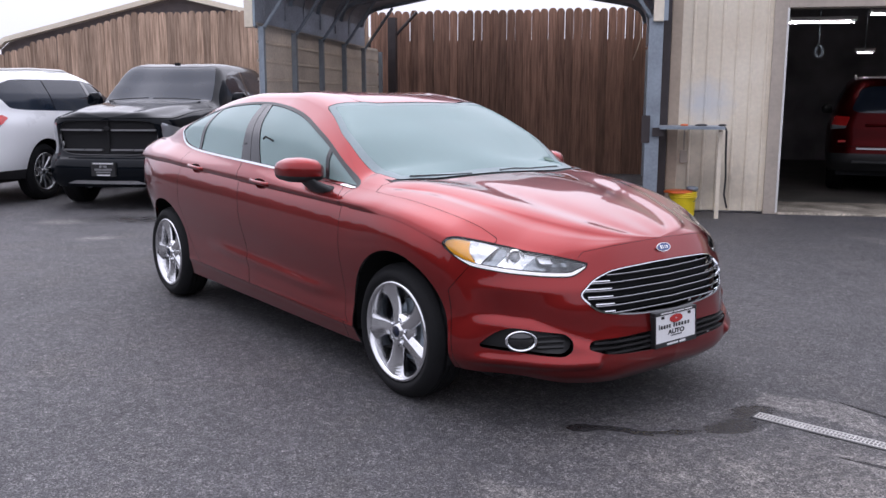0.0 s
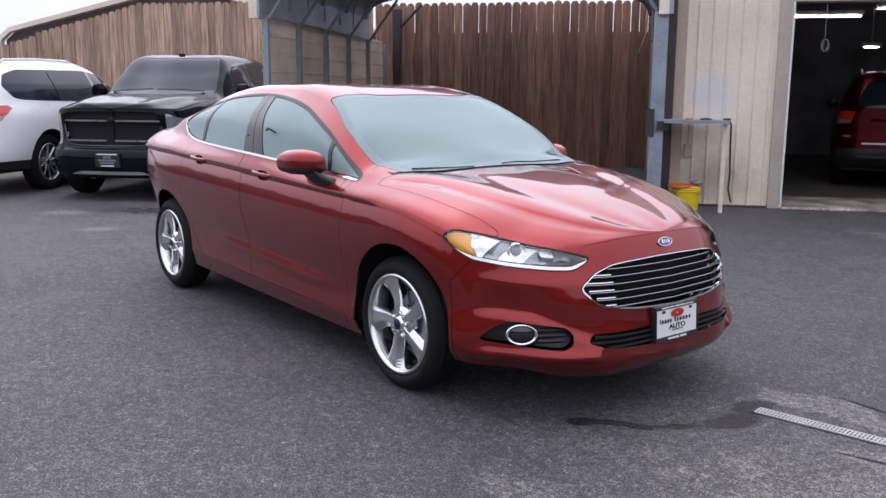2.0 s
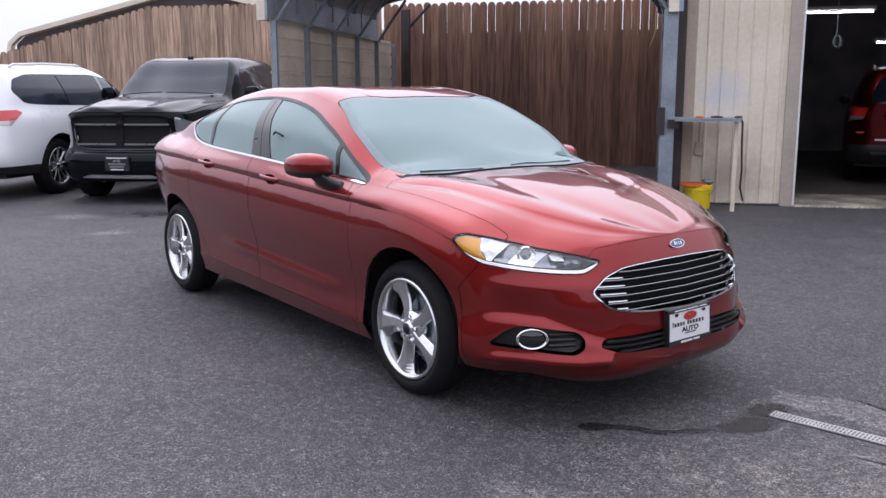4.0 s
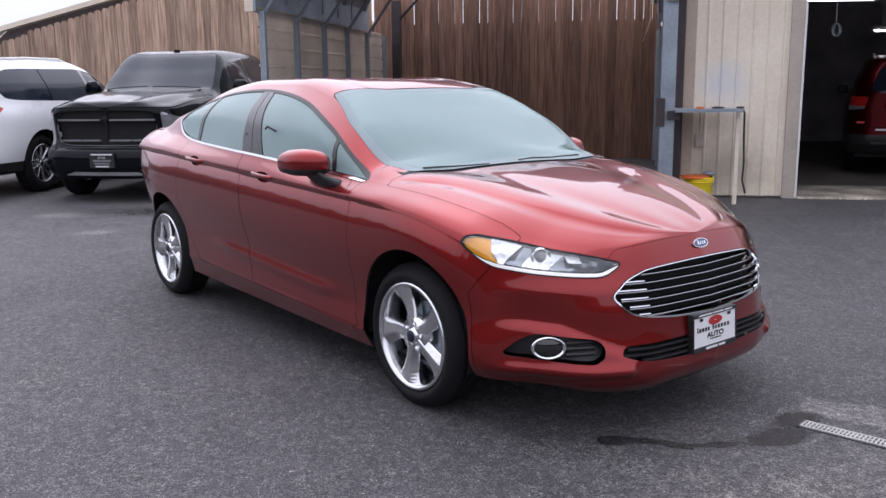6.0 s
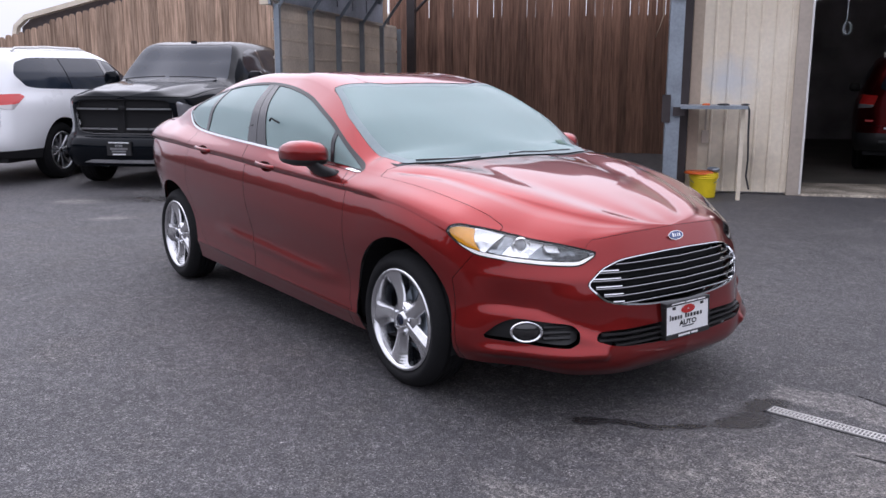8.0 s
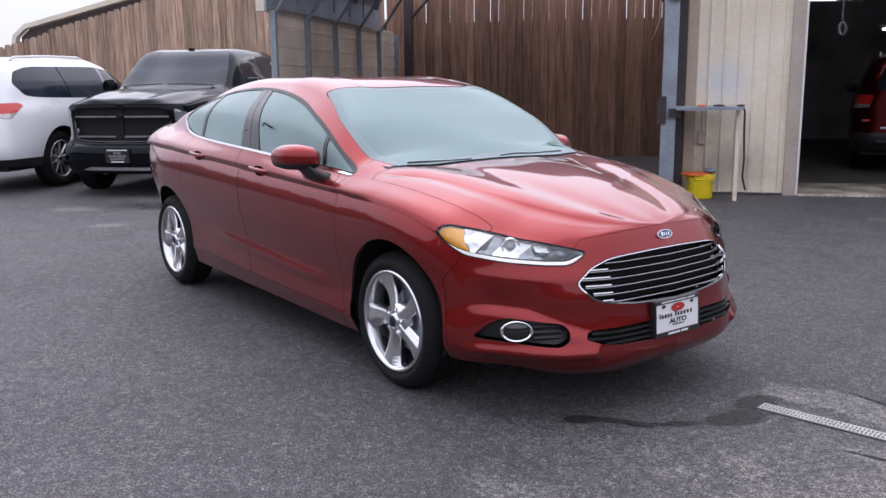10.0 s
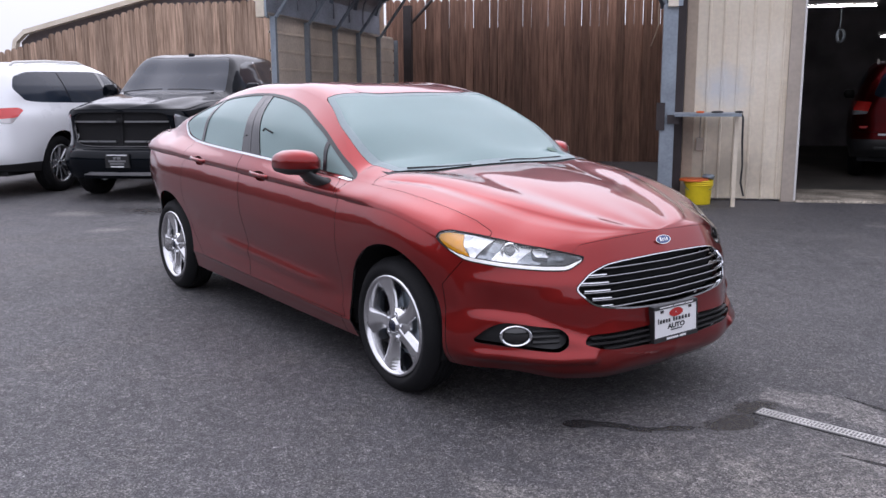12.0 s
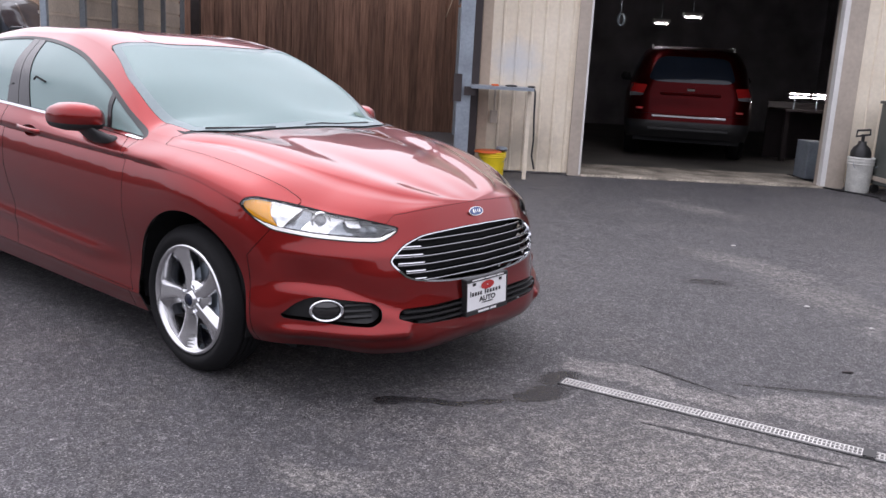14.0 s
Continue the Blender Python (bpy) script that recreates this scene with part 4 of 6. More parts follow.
def relief(p, t, k):
    """Pressed folds: the brow over the lamp pockets and the ledge under them."""
    n = np.stack([1 - step(2.2, 4.0, t), step(1.2, 3.2, t), 0 * t], 1)
    n /= np.linalg.norm(n, axis=1, keepdims=True)
    brow_at = step(1.1, 1.6, t) * (1 - step(3.0, 3.7, t)) * (k < 5)
    ledge_at = step(1.40, 1.56, t) * (1 - step(3.2, 3.9, t)) * (k < 5)
    z = p[:, 2]
    zb = np.interp(t, [1.4, 1.9, 2.5, 3.0], [.385, .430, .500, .512])
    brow = -0.016 * np.exp(-(((z - zb) / np.where(z > zb, .065 + (.512 - zb) * .4, .026)) ** 2)) + 0.004 * np.exp(-(((z - .625) / .030) ** 2))
    ledge = 0.020 * np.exp(-(((z - .306) / np.where(z > .306, .032, .020)) ** 2))
    p = p + n * (brow * brow_at + ledge * ledge_at)[:, None]
    # under the crease the door rounds over evenly from its widest line
    u, on = k - 3, (k > 3) & (k < 4)
    y = DOR(t)[:, 1]
    p[:, 1] += np.where(on, (y - (y - CHB(t)[:, 1]) * u * u - p[:, 1]) * side_of(t), 0)
    # the low fold of the doors and the fold along the sill
    zc = np.interp(p[:, 0], [-1.9, -.8], [.490, .430])
    along = step(-2.15, -1.75, p[:, 0]) * (1 - step(-.75, -.45, p[:, 0])) * (k < 4)
    p[:, 1] += 0.013 * along * np.exp(-(((z - zc) / np.where(z > zc, .030, .040)) ** 2))
    p[:, 1] += 0.006 * side_of(t) * step(4.6, 5.8, t) * (1 - step(8.6, 9.2, t)) * np.exp(-(((k - 1) / .11) ** 2))
    return p


CAR = thing("sedan", "metallic ruby red four-door sedan parked on the asphalt", "car")


def sedan():
    body = loft([BOT, LIP, MID, DOR, CHB, CHA, EDG, GLS, RLB, RAIL, CRB, CRN, CEN], 0, 13, 700, 8, ((1, 4, 24), (6, 9, 16))).moved(relief)

    # wheel openings
    for x in (0.0, -2.85):
        off = 0.03 if x == 0 else 0.04
        _, body = body.cut(lambda p, t, k: np.maximum(np.hypot(p[:, 0] - x - off, (p[:, 2] - 0.335) * 0.98) - 0.385, k - 5.4))
    # side glass
    dlo = rounded([(-.355, .972), (-.625, .998), (-1.127, 1.030), (-1.464, 1.049), (-1.872, 1.065), (-2.25, 1.080), (-2.47, 1.096), (-2.64, 1.128), (-2.765, 1.190), (-2.765, 1.228), (-2.70, 1.283), (-2.55, 1.347), (-2.29, 1.396), (-1.955, 1.414), (-1.71, 1.410), (-1.432, 1.386), (-1.169, 1.335), (-.872, 1.234), (-.712, 1.160), (-.555, 1.074)], 5, .45)
    belt = lambda x: np.interp(x, [-2.85, -2.77, -2.70, -2.62, -2.2, -1.3, -.62, -.40, -.32], [1.27, 1.225, 1.185, 1.140, 1.094, 1.056, 1.011, .984, .972])
    frame_w = lambda p: .012 + .003 * step(.0, .03, p[:, 2] - belt(p[:, 0]))
    window, body = body.cut(lambda p, t, k: np.maximum(np.maximum(inside(p[:, 0], p[:, 2], dlo), 5.3 - k), k - 8.75))
    side, trim = window.cut(lambda p, t, k: inside(p[:, 0], p[:, 2], dlo) + frame_w(p))
    chrome, trim = trim.cut(lambda p, t, k: np.maximum(p[:, 2] - belt(p[:, 0]), 0.0 * k - 1))
    panel("window_trim", chrome.moved(lambda p, t, k: p + np.array([0, .006, 0])), CHROME, CAR, (-1,), 0.01, "chrome belt moulding")
    panel("window_trim", chrome.moved(lambda p, t, k: p + np.array([0, .006, 0])), CHROME, CAR, (1,), 0.01, "chrome belt moulding")
    for s in (-1, 1):
        panel("window_seal", trim, BLACKPLASTIC, CAR, (s,), 0.01, "black window surround")
    pillars = [[(-1.345, 1.02), (-1.60, 1.02), (-1.865, 1.43), (-1.735, 1.43)], [(-2.27, 1.04), (-2.305, 1.04), (-2.395, 1.20), (-2.45, 1.42), (-2.41, 1.42), (-2.355, 1.21)], [(-.655, .97), (-.682, .97), (-.788, 1.23), (-.762, 1.23)]]
    glassy = side
    for pl in pillars:
        bar, glassy = glassy.cut(lambda p, t, k: inside(p[:, 0], p[:, 2], pl))
        if pl is pillars[0]:
            bar, rear_bar = bar.split(lambda p, t, k: -(p[:, 0] + 1.47 + (p[:, 2] - 1.02) * .80), 0.003)
            for s in (-1, 1):
                panel("window_pillar", rear_bar, PILLAR, CAR, (s,), 0.012)
        for s in (-1, 1):
            panel("window_pillar", bar, PILLAR, CAR, (s,), 0.012)
    for name, lo, hi in (("quarter_window", -.70, 0), ("door_window", -1.48, -.70), ("door_window", -2.28, -1.48), ("quarter_window", -4, -2.28)):
        q, _ = glassy.cut(lambda p, t, k: np.abs(p[:, 0] - (lo + hi) / 2 + (p[:, 2] - 1.05) * 0.75) - (hi - lo) / 2)
        q = q.moved(lambda p, t, k: p - np.array([0, .006, 0]))
        for s in (-1, 1):
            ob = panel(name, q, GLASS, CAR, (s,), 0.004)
            ob.visible_shadow = False
    # glass front and back
    screen, body = body.split(lambda p, t, k: np.maximum(np.maximum(5.66 - t, t - 6.71 + .07 * step(8.0, 12.0, k)) * 0.4, (9.05 + 0.27 * step(6.45, 5.95, t) - k) * 0.4), 0.0015)
    edge, screen = screen.cut(lambda p, t, k: np.minimum(np.minimum(t - 5.78, 6.672 - .07 * step(8.0, 12.0, k) - t), (k - 9.22 - .27 * step(6.45, 5.95, t)) * 0.8))
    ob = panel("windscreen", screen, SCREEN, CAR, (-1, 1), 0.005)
    note, _ = screen.cut(lambda p, t, k: np.maximum(np.abs(t - 6.0) - .055, np.abs(k - 9.72) - .11))
    panel("inspection_sticker", note.moved(lambda p, t, k: p + np.array([.003, 0, .003])), STICKER, CAR, (1,), 0.001, "small dark green sticker on the windscreen")
    ob.visible_shadow = False
    panel("windscreen_band", edge, FRIT, CAR, (-1, 1), 0.006, "black windscreen border")
    back, body = body.split(lambda p, t, k: np.maximum(np.maximum(8.05 - t, t - 9.5) * 0.4, (9.2 - k) * 0.4), 0.0015)
    ob = panel("rear_window", back, GLASS, CAR, (-1, 1), 0.005)
    ob.visible_shadow = False
    # lamps, then hood, boot lid, roof
    head, body = body.cut(lambda p, t, k: np.maximum(inside(t * 0.25, p[:, 2], [(a * 0.25, b) for a, b in LAMP]), k - 7.5))
    hood, body = body.split(lambda p, t, k: np.maximum((t - 5.70 + 0.14 * step(8.9, 9.4, k)) * 0.3, (np.interp(t, [1.3, 1.72, 1.88, 2.0, 3.15, 3.24, 3.31, 3.6, 5.0, 5.6], [5.95, 5.92, 5.5, 5.3, 5.3, 5.5, 5.95, 6.12, 6.1, 6.0]) - k) * 0.1), 0.0012)
    strip_, body = body.cut(lambda p, t, k: np.maximum(np.maximum(5.50 - t, t - 5.70) * 0.3, (9.15 - k) * 0.1))
    panel("cowl", strip_.moved(lambda p, t, k: p - np.array([0, 0, .008])), BLACKPLASTIC, CAR, (-1, 1), 0.01, "black cowl panel")
    panel("hood", hood, PAINT, CAR, (-1, 1), 0.012, sharp=60)
    lid, body = body.split(lambda p, t, k: np.maximum((9.62 - t) * 0.3, (5.95 - k) * 0.1), 0.0025)
    panel("boot_lid", lid, PAINT, CAR, (-1, 1), 0.012)
    roof, body = body.split(lambda p, t, k: np.maximum(np.maximum(6.715 - .07 * step(8.0, 12.0, k) - t, t - 8.045) * 0.4, p[:, 1] - 0.40), 0.0011)
    panel("roof", roof, PAINT, CAR, (-1, 1), 0.012, sharp=60)
    return body, head


HANDLES = {"front_door": (-1.295, .950), "rear_door": (-2.205, .984)}


def sedan_panels(body, head):
    doors = [("front_door", [(-.43, .90), (-.43, .35), (-.40, .292), (-1.50, .322), (-1.62, 1.2), (-.75, 1.2)]), ("rear_door", [(-1.505, .322), (-2.25, .342), (-2.42, .50), (-2.50, .72), (-2.50, .90), (-2.42, 1.2), (-1.625, 1.2)])]
    for name, pl in doors:
        d, body = body.split(lambda p, t, k: np.maximum(inside(p[:, 0], p[:, 2], pl), k - 6.4), 0.0014)
        hx, hz = HANDLES[name]
        hole = lambda p: np.hypot((p[:, 0] - hx) / .085, (p[:, 2] - hz + .006) / .030) - 1
        cup, d = d.cut(lambda p, t, k: np.maximum(hole(p), np.abs(k - 4.6) - 2) * .03)
        cup = cup.moved(lambda p, t, k: p - np.array([0, .030, 0]) * np.sqrt(np.clip(-hole(p) * 1.6, 0, 1))[:, None])
        for s in (-1, 1):
            door = panel(name, d, PAINT, CAR, (s,), 0.010, sharp=65)
            panel("handle_cup", cup, PAINT, door, (s,), 0.003)
    # front: grille mouth, lower mouth, lamp pockets
    mouth = rounded([(-.34, .700), (0, .712), (.34, .700), (.44, .662), (.518, .600), (.445, .520), (.24, .495), (0, .487), (-.24, .495), (-.445, .520), (-.518, .600), (-.44, .662)], 4, 0.3)
    g, body = body.cut(lambda p, t, k: np.maximum(inside(p[:, 1], p[:, 2], mouth), 2 - p[:, 0] * 4))
    rim, g = g.cut(lambda p, t, k: -inside(p[:, 1], p[:, 2], mouth) - np.interp(p[:, 2], [.52, .58, .63], [.0075, .0065, .0035]))
    panel("grille_surround", rim.moved(lambda p, t, k: p + np.array([.006, 0, 0])), CHROME, CAR, (-1, 1), 0.03, "chrome grille surround")
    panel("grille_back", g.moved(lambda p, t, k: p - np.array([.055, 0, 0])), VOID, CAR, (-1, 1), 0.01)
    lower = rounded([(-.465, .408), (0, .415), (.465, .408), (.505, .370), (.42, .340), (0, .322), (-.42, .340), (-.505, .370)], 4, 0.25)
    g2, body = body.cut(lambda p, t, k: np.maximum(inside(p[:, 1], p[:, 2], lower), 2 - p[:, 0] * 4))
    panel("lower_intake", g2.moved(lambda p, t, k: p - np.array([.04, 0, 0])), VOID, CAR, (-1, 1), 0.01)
    pocket = rounded([(3.48, .368), (3.18, .428), (2.98, .452), (2.81, .462), (2.40, .451), (1.97, .436), (1.85, .410), (1.89, .365), (2.05, .343), (2.33, .347), (2.72, .357)], 4, .3)
    fog, body = body.cut(lambda p, t, k: inside(t * 0.25, p[:, 2], [(a * 0.25, b) for a, b in pocket]))
    for s in (-1, 1):
        panel("fog_pocket", fog.moved(lambda p, t, k: p - np.array([.045, .03, 0])), BLACKPLASTIC, CAR, (s,), 0.01, "black fog lamp pocket")
    bump, body = body.split(lambda p, t, k: np.maximum((t - np.interp(p[:, 2], [.2, .60, .72, .80], [3.93, 3.93, 3.5, 3.3])) * 0.3, (k - 5.98) * 0.1), 0.0018)
    panel("front_bumper", bump, PAINT, CAR, (-1, 1), 0.006, sharp=70)
    tail = [(10.1, .93), (10.15, 1.02), (10.6, 1.07), (11.6, 1.04), (11.6, .94), (10.8, .90)]
    lampr, body = body.cut(lambda p, t, k: inside(t * 0.35, p[:, 2], [(a * 0.35, b) for a, b in tail]))
    for s in (-1, 1):
        panel("tail_lamp", lampr, REDLENS, CAR, (s,), 0.02, "red tail lamp")
    rear, body = body.split(lambda p, t, k: np.maximum((10.35 - t) * 0.3, (k - 5.9) * 0.1), 0.0018)
    panel("rear_bumper", rear, PAINT, CAR, (-1, 1), 0.012)
    fend, body = body.split(lambda p, t, k: np.maximum(-(p[:, 0] + .435), k - 6.02), 0.0018)
    for s in (-1, 1):
        panel("front_wing", fend, PAINT, CAR, (s,), 0.006, sharp=60)
        panel("body_side", body, PAINT, CAR, (s,), 0.006, sharp=65)
        # lamp units
        panel("headlamp_lens", head.moved(lambda p, t, k: p + np.array([.001, .001, 0])), LENS, CAR, (s,), 0.004).visible_shadow = False
        seal, inner = head.cut(lambda p, t, k: -inside(t * 0.25, p[:, 2], [(a * 0.25, b) for a, b in LAMP]) - 0.0042)
        panel("headlamp_seal", seal.moved(lambda p, t, k: p + np.array([.0015, .0015, 0])), VOID, CAR, (s,), 0.02)
        bright, inner = inner.cut(lambda p, t, k: np.maximum(-inside(t * 0.25, p[:, 2], [(a * 0.25, b) for a, b in LAMP]) - 0.017, p[:, 2] - np.interp(t, [1.5, 1.9, 2.6, 3.6, 4.2], [.73, .695, .700, .735, .80])))
        panel("lamp_strip", bright.moved(lambda p, t, k: p - np.array([.004, .003, 0])), STRIP, CAR, (s,), 0.01, "white headlamp strip with an added glow")
        deep = lambda p, t: (np.clip(-inside(t * 0.25, p[:, 2], [(a * 0.25, b) for a, b in LAMP]) / .030, 0.06, 1) ** .6)[:, None]
        amber, inner = inner.cut(lambda p, t, k: np.interp(p[:, 2], [.70, .723, .77, .811, .83], [3.38, 3.42, 3.54, 3.58, 3.62]) - t)
        panel("indicator", amber.moved(lambda p, t, k: p - np.array([.012, .014, 0])), AMBER, CAR, (s,), 0.012, "amber indicator")
        side_bowl, inner = inner.cut(lambda p, t, k: np.interp(p[:, 2], [.70, .74, .80], [3.40, 3.26, 3.16]) - t)
        panel("side_reflector", side_bowl.moved(lambda p, t, k: p - np.array([.022, .018, 0]) * deep(p, t) * (1 + .2 * np.sin(p[:, 2] * 130))[:, None]), SILVER, CAR, (s,), 0.006, "bright ribbed lamp reflector")
        sunk = lambda p, t, k: p - np.array([.040, .030, 0]) * deep(p, t) * (1 + .05 * np.sin(t * 34))[:, None]
        wedge, inner = inner.cut(lambda p, t, k: np.maximum(np.abs(t - 2.40 - (p[:, 2] - .74) * 4) - .10, np.abs(p[:, 2] - .738) - .016) * .2)
        collar, inner = inner.cut(lambda p, t, k: np.abs(t - 2.76 + (p[:, 2] - .74) * 3) - .21)
        panel("headlamp_bowl", inner.moved(sunk), BOWL, CAR, (s,), 0.008, "dark chrome lamp reflector")
        panel("lamp_collar", collar.moved(sunk), SILVER, CAR, (s,), 0.008, "bright collar round the projector")
        panel("lamp_wedge", wedge.moved(lambda p, t, k: p - np.array([.025, .018, 0])), SILVER, CAR, (s,), 0.008, "bright wedge reflector")


LAMP = rounded([(4.02, .800), (3.94, .826), (3.80, .833), (3.5, .817), (3.19, .797), (2.81, .779), (2.41, .766), (1.92, .745), (1.60, .729), (1.66, .707), (1.92, .671), (2.33, .674), (3.11, .695), (3.50, .709), (3.72, .737), (3.93, .775)], 3, .3)
_body, _head = sedan()
sedan_panels(_body, _head)
for _x in (0.0, -2.85):
    for _s in (-1, 1):
        fit_wheel(CAR, _x, _s * 0.785, 0.327, 0.327, 0.240, 0.215, (5, 0.034, 0.082, 0.006, -25, 0.012), (RUBBER, ALLOY, HUBCAP), _s)


def front_x():
    """The depth of the nose at a place (half width, height) of its front."""
    sk = loft([BOT, LIP, MID, DOR, CHB, CHA], 0, 3.6, 80, 8)
    yz, xs = sk.p[:, 1:], sk.p[:, 0]

    def at(y, z):
        d = np.hypot(yz[:, 0] - abs(y), yz[:, 1] - z) + 1e-4
        i = np.argsort(d)[:4]
        w = 1 / d[i]
        return float((xs[i] * w).sum() / w.sum())

    return at


FX = front_x()


def blade(x_back, z_of, half, section, n=33):
    """A bar that follows the nose from side to side."""
    bm = bmesh.new()
    pts = []
    for i in range(n):
        y = -half + 2 * half * i / (n - 1)
        z = z_of(y)
        pts.append((FX(y, z) - x_back, y, z))
    return sweep(bm, pts, section)


def letters(words, size, m, material, parent):
    """Raised letters as one mesh, standing on the middle of their foot line."""
    cu = bpy.data.curves.new("lettering", "FONT")
    cu.body, cu.size, cu.align_x, cu.extrude = words, size, "CENTER", 0.0004
    cu.offset = 0.0011
    ob = bpy.data.objects.new("lettering", cu)
    me = bpy.data.meshes.new_from_object(ob)
    bpy.data.objects.remove(ob)
    me.transform(m @ Matrix.Diagonal((1.35, 1, 1, 1)))
    me.materials.clear()
    me.materials.append(material)
    return part("lettering", me, None, parent, "black letters")


def sedan_nose():
    for i in range(6):
        z = 0.513 + i * 0.0315
        half = float(np.interp(z, [.487, .52, .60, .662, .71], [.22, .44, .51, .44, .10])) - 0.012
        part("grille_bar", blade(0.022, lambda y: z, half, [(-.016, -.0045), (.004, -.0045), (.012, -.002), (.012, .002), (.004, .0045), (-.016, .0045)]), GLOSSBLACK, CAR, "black grille bar", smooth=False)
        part("bar_trim", blade(0.0085, lambda y: z + 0.004, half - 0.004, [(-.003, -.0014), (.0025, -.0014), (.0013, .0014), (-.003, .0014)]), DIMCHROME, CAR, "chrome bar edge")
    for s in (-1, 1):
        for i in range(5):
            z = 0.519 + i * 0.0315
            a, b = (float(np.interp(z, [.487, .52, .60, .662, .71], [.22, .44, .51, .44, .10])) - 0.022), 0.36
            bm = bmesh.new()
            pts = [(FX(s * (a + (b - a) * q / 6), z + .006) - 0.007, s * (a + (b - a) * q / 6), z + .006) for q in range(7)]
            sweep(bm, pts, [(-.003, -.0020), (.003, -.0020), (.0014, .0020), (-.003, .0020)])
            part("bar_tip", bm, CHROME, CAR)
    for z in (.345, .368, .391):
        part("intake_bar", blade(0.016, lambda y: z, float(np.interp(z, [.322, .34, .37, .408], [.2, .40, .49, .45])), [(-.012, -.006), (.012, -.004), (.012, .004), (-.012, .006)]), BLACKPLASTIC, CAR)
    # badge
    tilt = pose(.869, 0, .761, 0, 65, 0)
    for r, h, m, name in ((1.0, .004, CHROME, "badge_rim"), (.87, .006, ENAMEL, "badge")):
        bm = bmesh.new()
        vs = []
        for z in (-.01, h):
            vs.append([bm.verts.new(tilt @ Vector((.0205 * r * math.cos(a), .050 * r * math.sin(a), z))) for a in [2 * math.pi * i / 32 for i in range(32)]])
        bm.faces.new(vs[1])
        for i in range(32):
            bm.faces.new((vs[0][i], vs[0][(i + 1) % 32], vs[1][(i + 1) % 32], vs[1][i]))
        part(name, bm, m, CAR, "oval blue badge with a chrome rim" if name == "badge" else "")
    bm = bmesh.new()
    for i, (y, w) in enumerate(((-.022, .009), (-.008, .005), (.007, .005), (.021, .008))):
        box(bm, -.007 if i else -.010, .007, y - w / 2, y + w / 2, .006, .0075, tilt)
    part("badge_script", bm, CHROME, CAR)
    # plate and its frame
    px = FX(0, .41) + 0.010
    lean = pose(px, -.012, .412, 0, -3, 0) @ Matrix.Diagonal((1, .92, .88, 1))
    part("plate_frame", box(box(box(box(box(bmesh.new(), -.03, .004, -.165, .165, -.095, -.070, lean), -.03, .004, -.165, .165, .070, .090, lean), -.03, .004, -.165, -.158, -.07, .07, lean), -.03, .004, .158, .165, -.07, .07, lean), -.05, -.008, -.16, .16, -.09, .085, lean), BLACKPLASTIC, CAR, "black plate frame", bevel=.003)
    plate = part("plate", box(bmesh.new(), -.004, .000, -.1575, .1575, -.073, .073, lean), PLATE, CAR, "white dealer plate")
    for y in (-.105, .105):
        part("plate_screw", box(bmesh.new(), 0, .004, y - .01, y + .01, .052, .066, lean), GLOSSBLACK, plate)
    bm = bmesh.new()
    for i in range(24):
        a, b = 2 * math.pi * i / 24, 2 * math.pi * (i + 1) / 24
        bm.faces.new([bm.verts.new(lean @ Vector((.0022, .0 + r * .052 * math.cos(q), .044 + r * .022 * math.sin(q)))) for q, r in ((a, 1), (b, 1), (b, .12), (a, .12))])
    part("plate_emblem", bm, REDLENS, plate, "red emblem")
    bars = [(-.134, -.128, .0, .026), (-.120, -.106, .0, .018), (-.098, -.084, .0, .018), (-.076, -.064, .0, .018), (-.056, -.044, .0, .018), (-.020, -.010, .0, .026), (-.002, .010, .0, .018), (.020, .034, .0, .018), (.044, .058, .0, .018), (.068, .082, .0, .018), (.094, .106, .0, .018)]
    for y0, y1, z0, z1 in bars:
        part("lettering_bar", box(bmesh.new(), .0005, .002, y0, y1, z0, z1, lean), BLACKPLASTIC, plate)
    letters("AUTO", .034, lean @ pose(.0012, .002, -.034, 90, 0, 90), GLOSSBLACK, plate)
    part("lettering_bar", box(bmesh.new(), .0005, .002, -.040, .045, -.045, -.040, lean), BLACKPLASTIC, plate)
    for y0, y1, z0, z1 in ((-.075, .012, -.087, -.077), (.022, .070, -.087, -.077), (-.125, -.030, .078, .084), (-.022, .060, .078, .084), (.068, .125, .078, .084)):
        part("lettering_bar", box(bmesh.new(), .0045, .0055, y0, y1, z0, z1, lean), PLATE, CAR)
    for s in (-1, 1):
        # fog lamp in its pocket
        c = Vector((.700, s * .724, .405))
        m = Matrix.Translation(c) @ Matrix.Rotation(radians(-s * -38), 4, "Z")
        for name, prof, mt in (("fog_lamp_ring", [(.046, .0), (.051, .008), (.056, .008), (.058, -.01), (.052, -.03)], CHROME), ("fog_lamp", [(.0, .004), (.03, .002), (.047, -.006)], GLOSSBLACK)):
            bm = bmesh.new()
            lathe(bm, [(r, h) for r, h in prof], "x", 32)
            bmesh.ops.scale(bm, vec=(1, 1.22, .80), verts=bm.verts)
            bmesh.ops.transform(bm, matrix=m, verts=bm.verts)
            part(name, bm, mt, CAR, "chrome fog lamp ring" if mt is CHROME else "", smooth=True)
        for z in (.372, .396, .420):
            bm = bmesh.new()
            tube(bm, [(.732, s * .660, z), (.790, s * .560, z)], .009, 6)
            part("pocket_bar", bm, BLACKPLASTIC, CAR)
        # inside the headlamp: projector, side bowl and bright strip
        for x, y, z, r in ((.572, .652, .741, .038),):
            bm = bmesh.new()
            q = Matrix.Translation((x, s * y, z)) @ Matrix.Rotation(radians(s * 30), 4, "Z")
            lathe(bm, [(r * .75, .02), (r, .03), (r * 1.1, .022), (r * 1.12, -.02)], "x", 28)
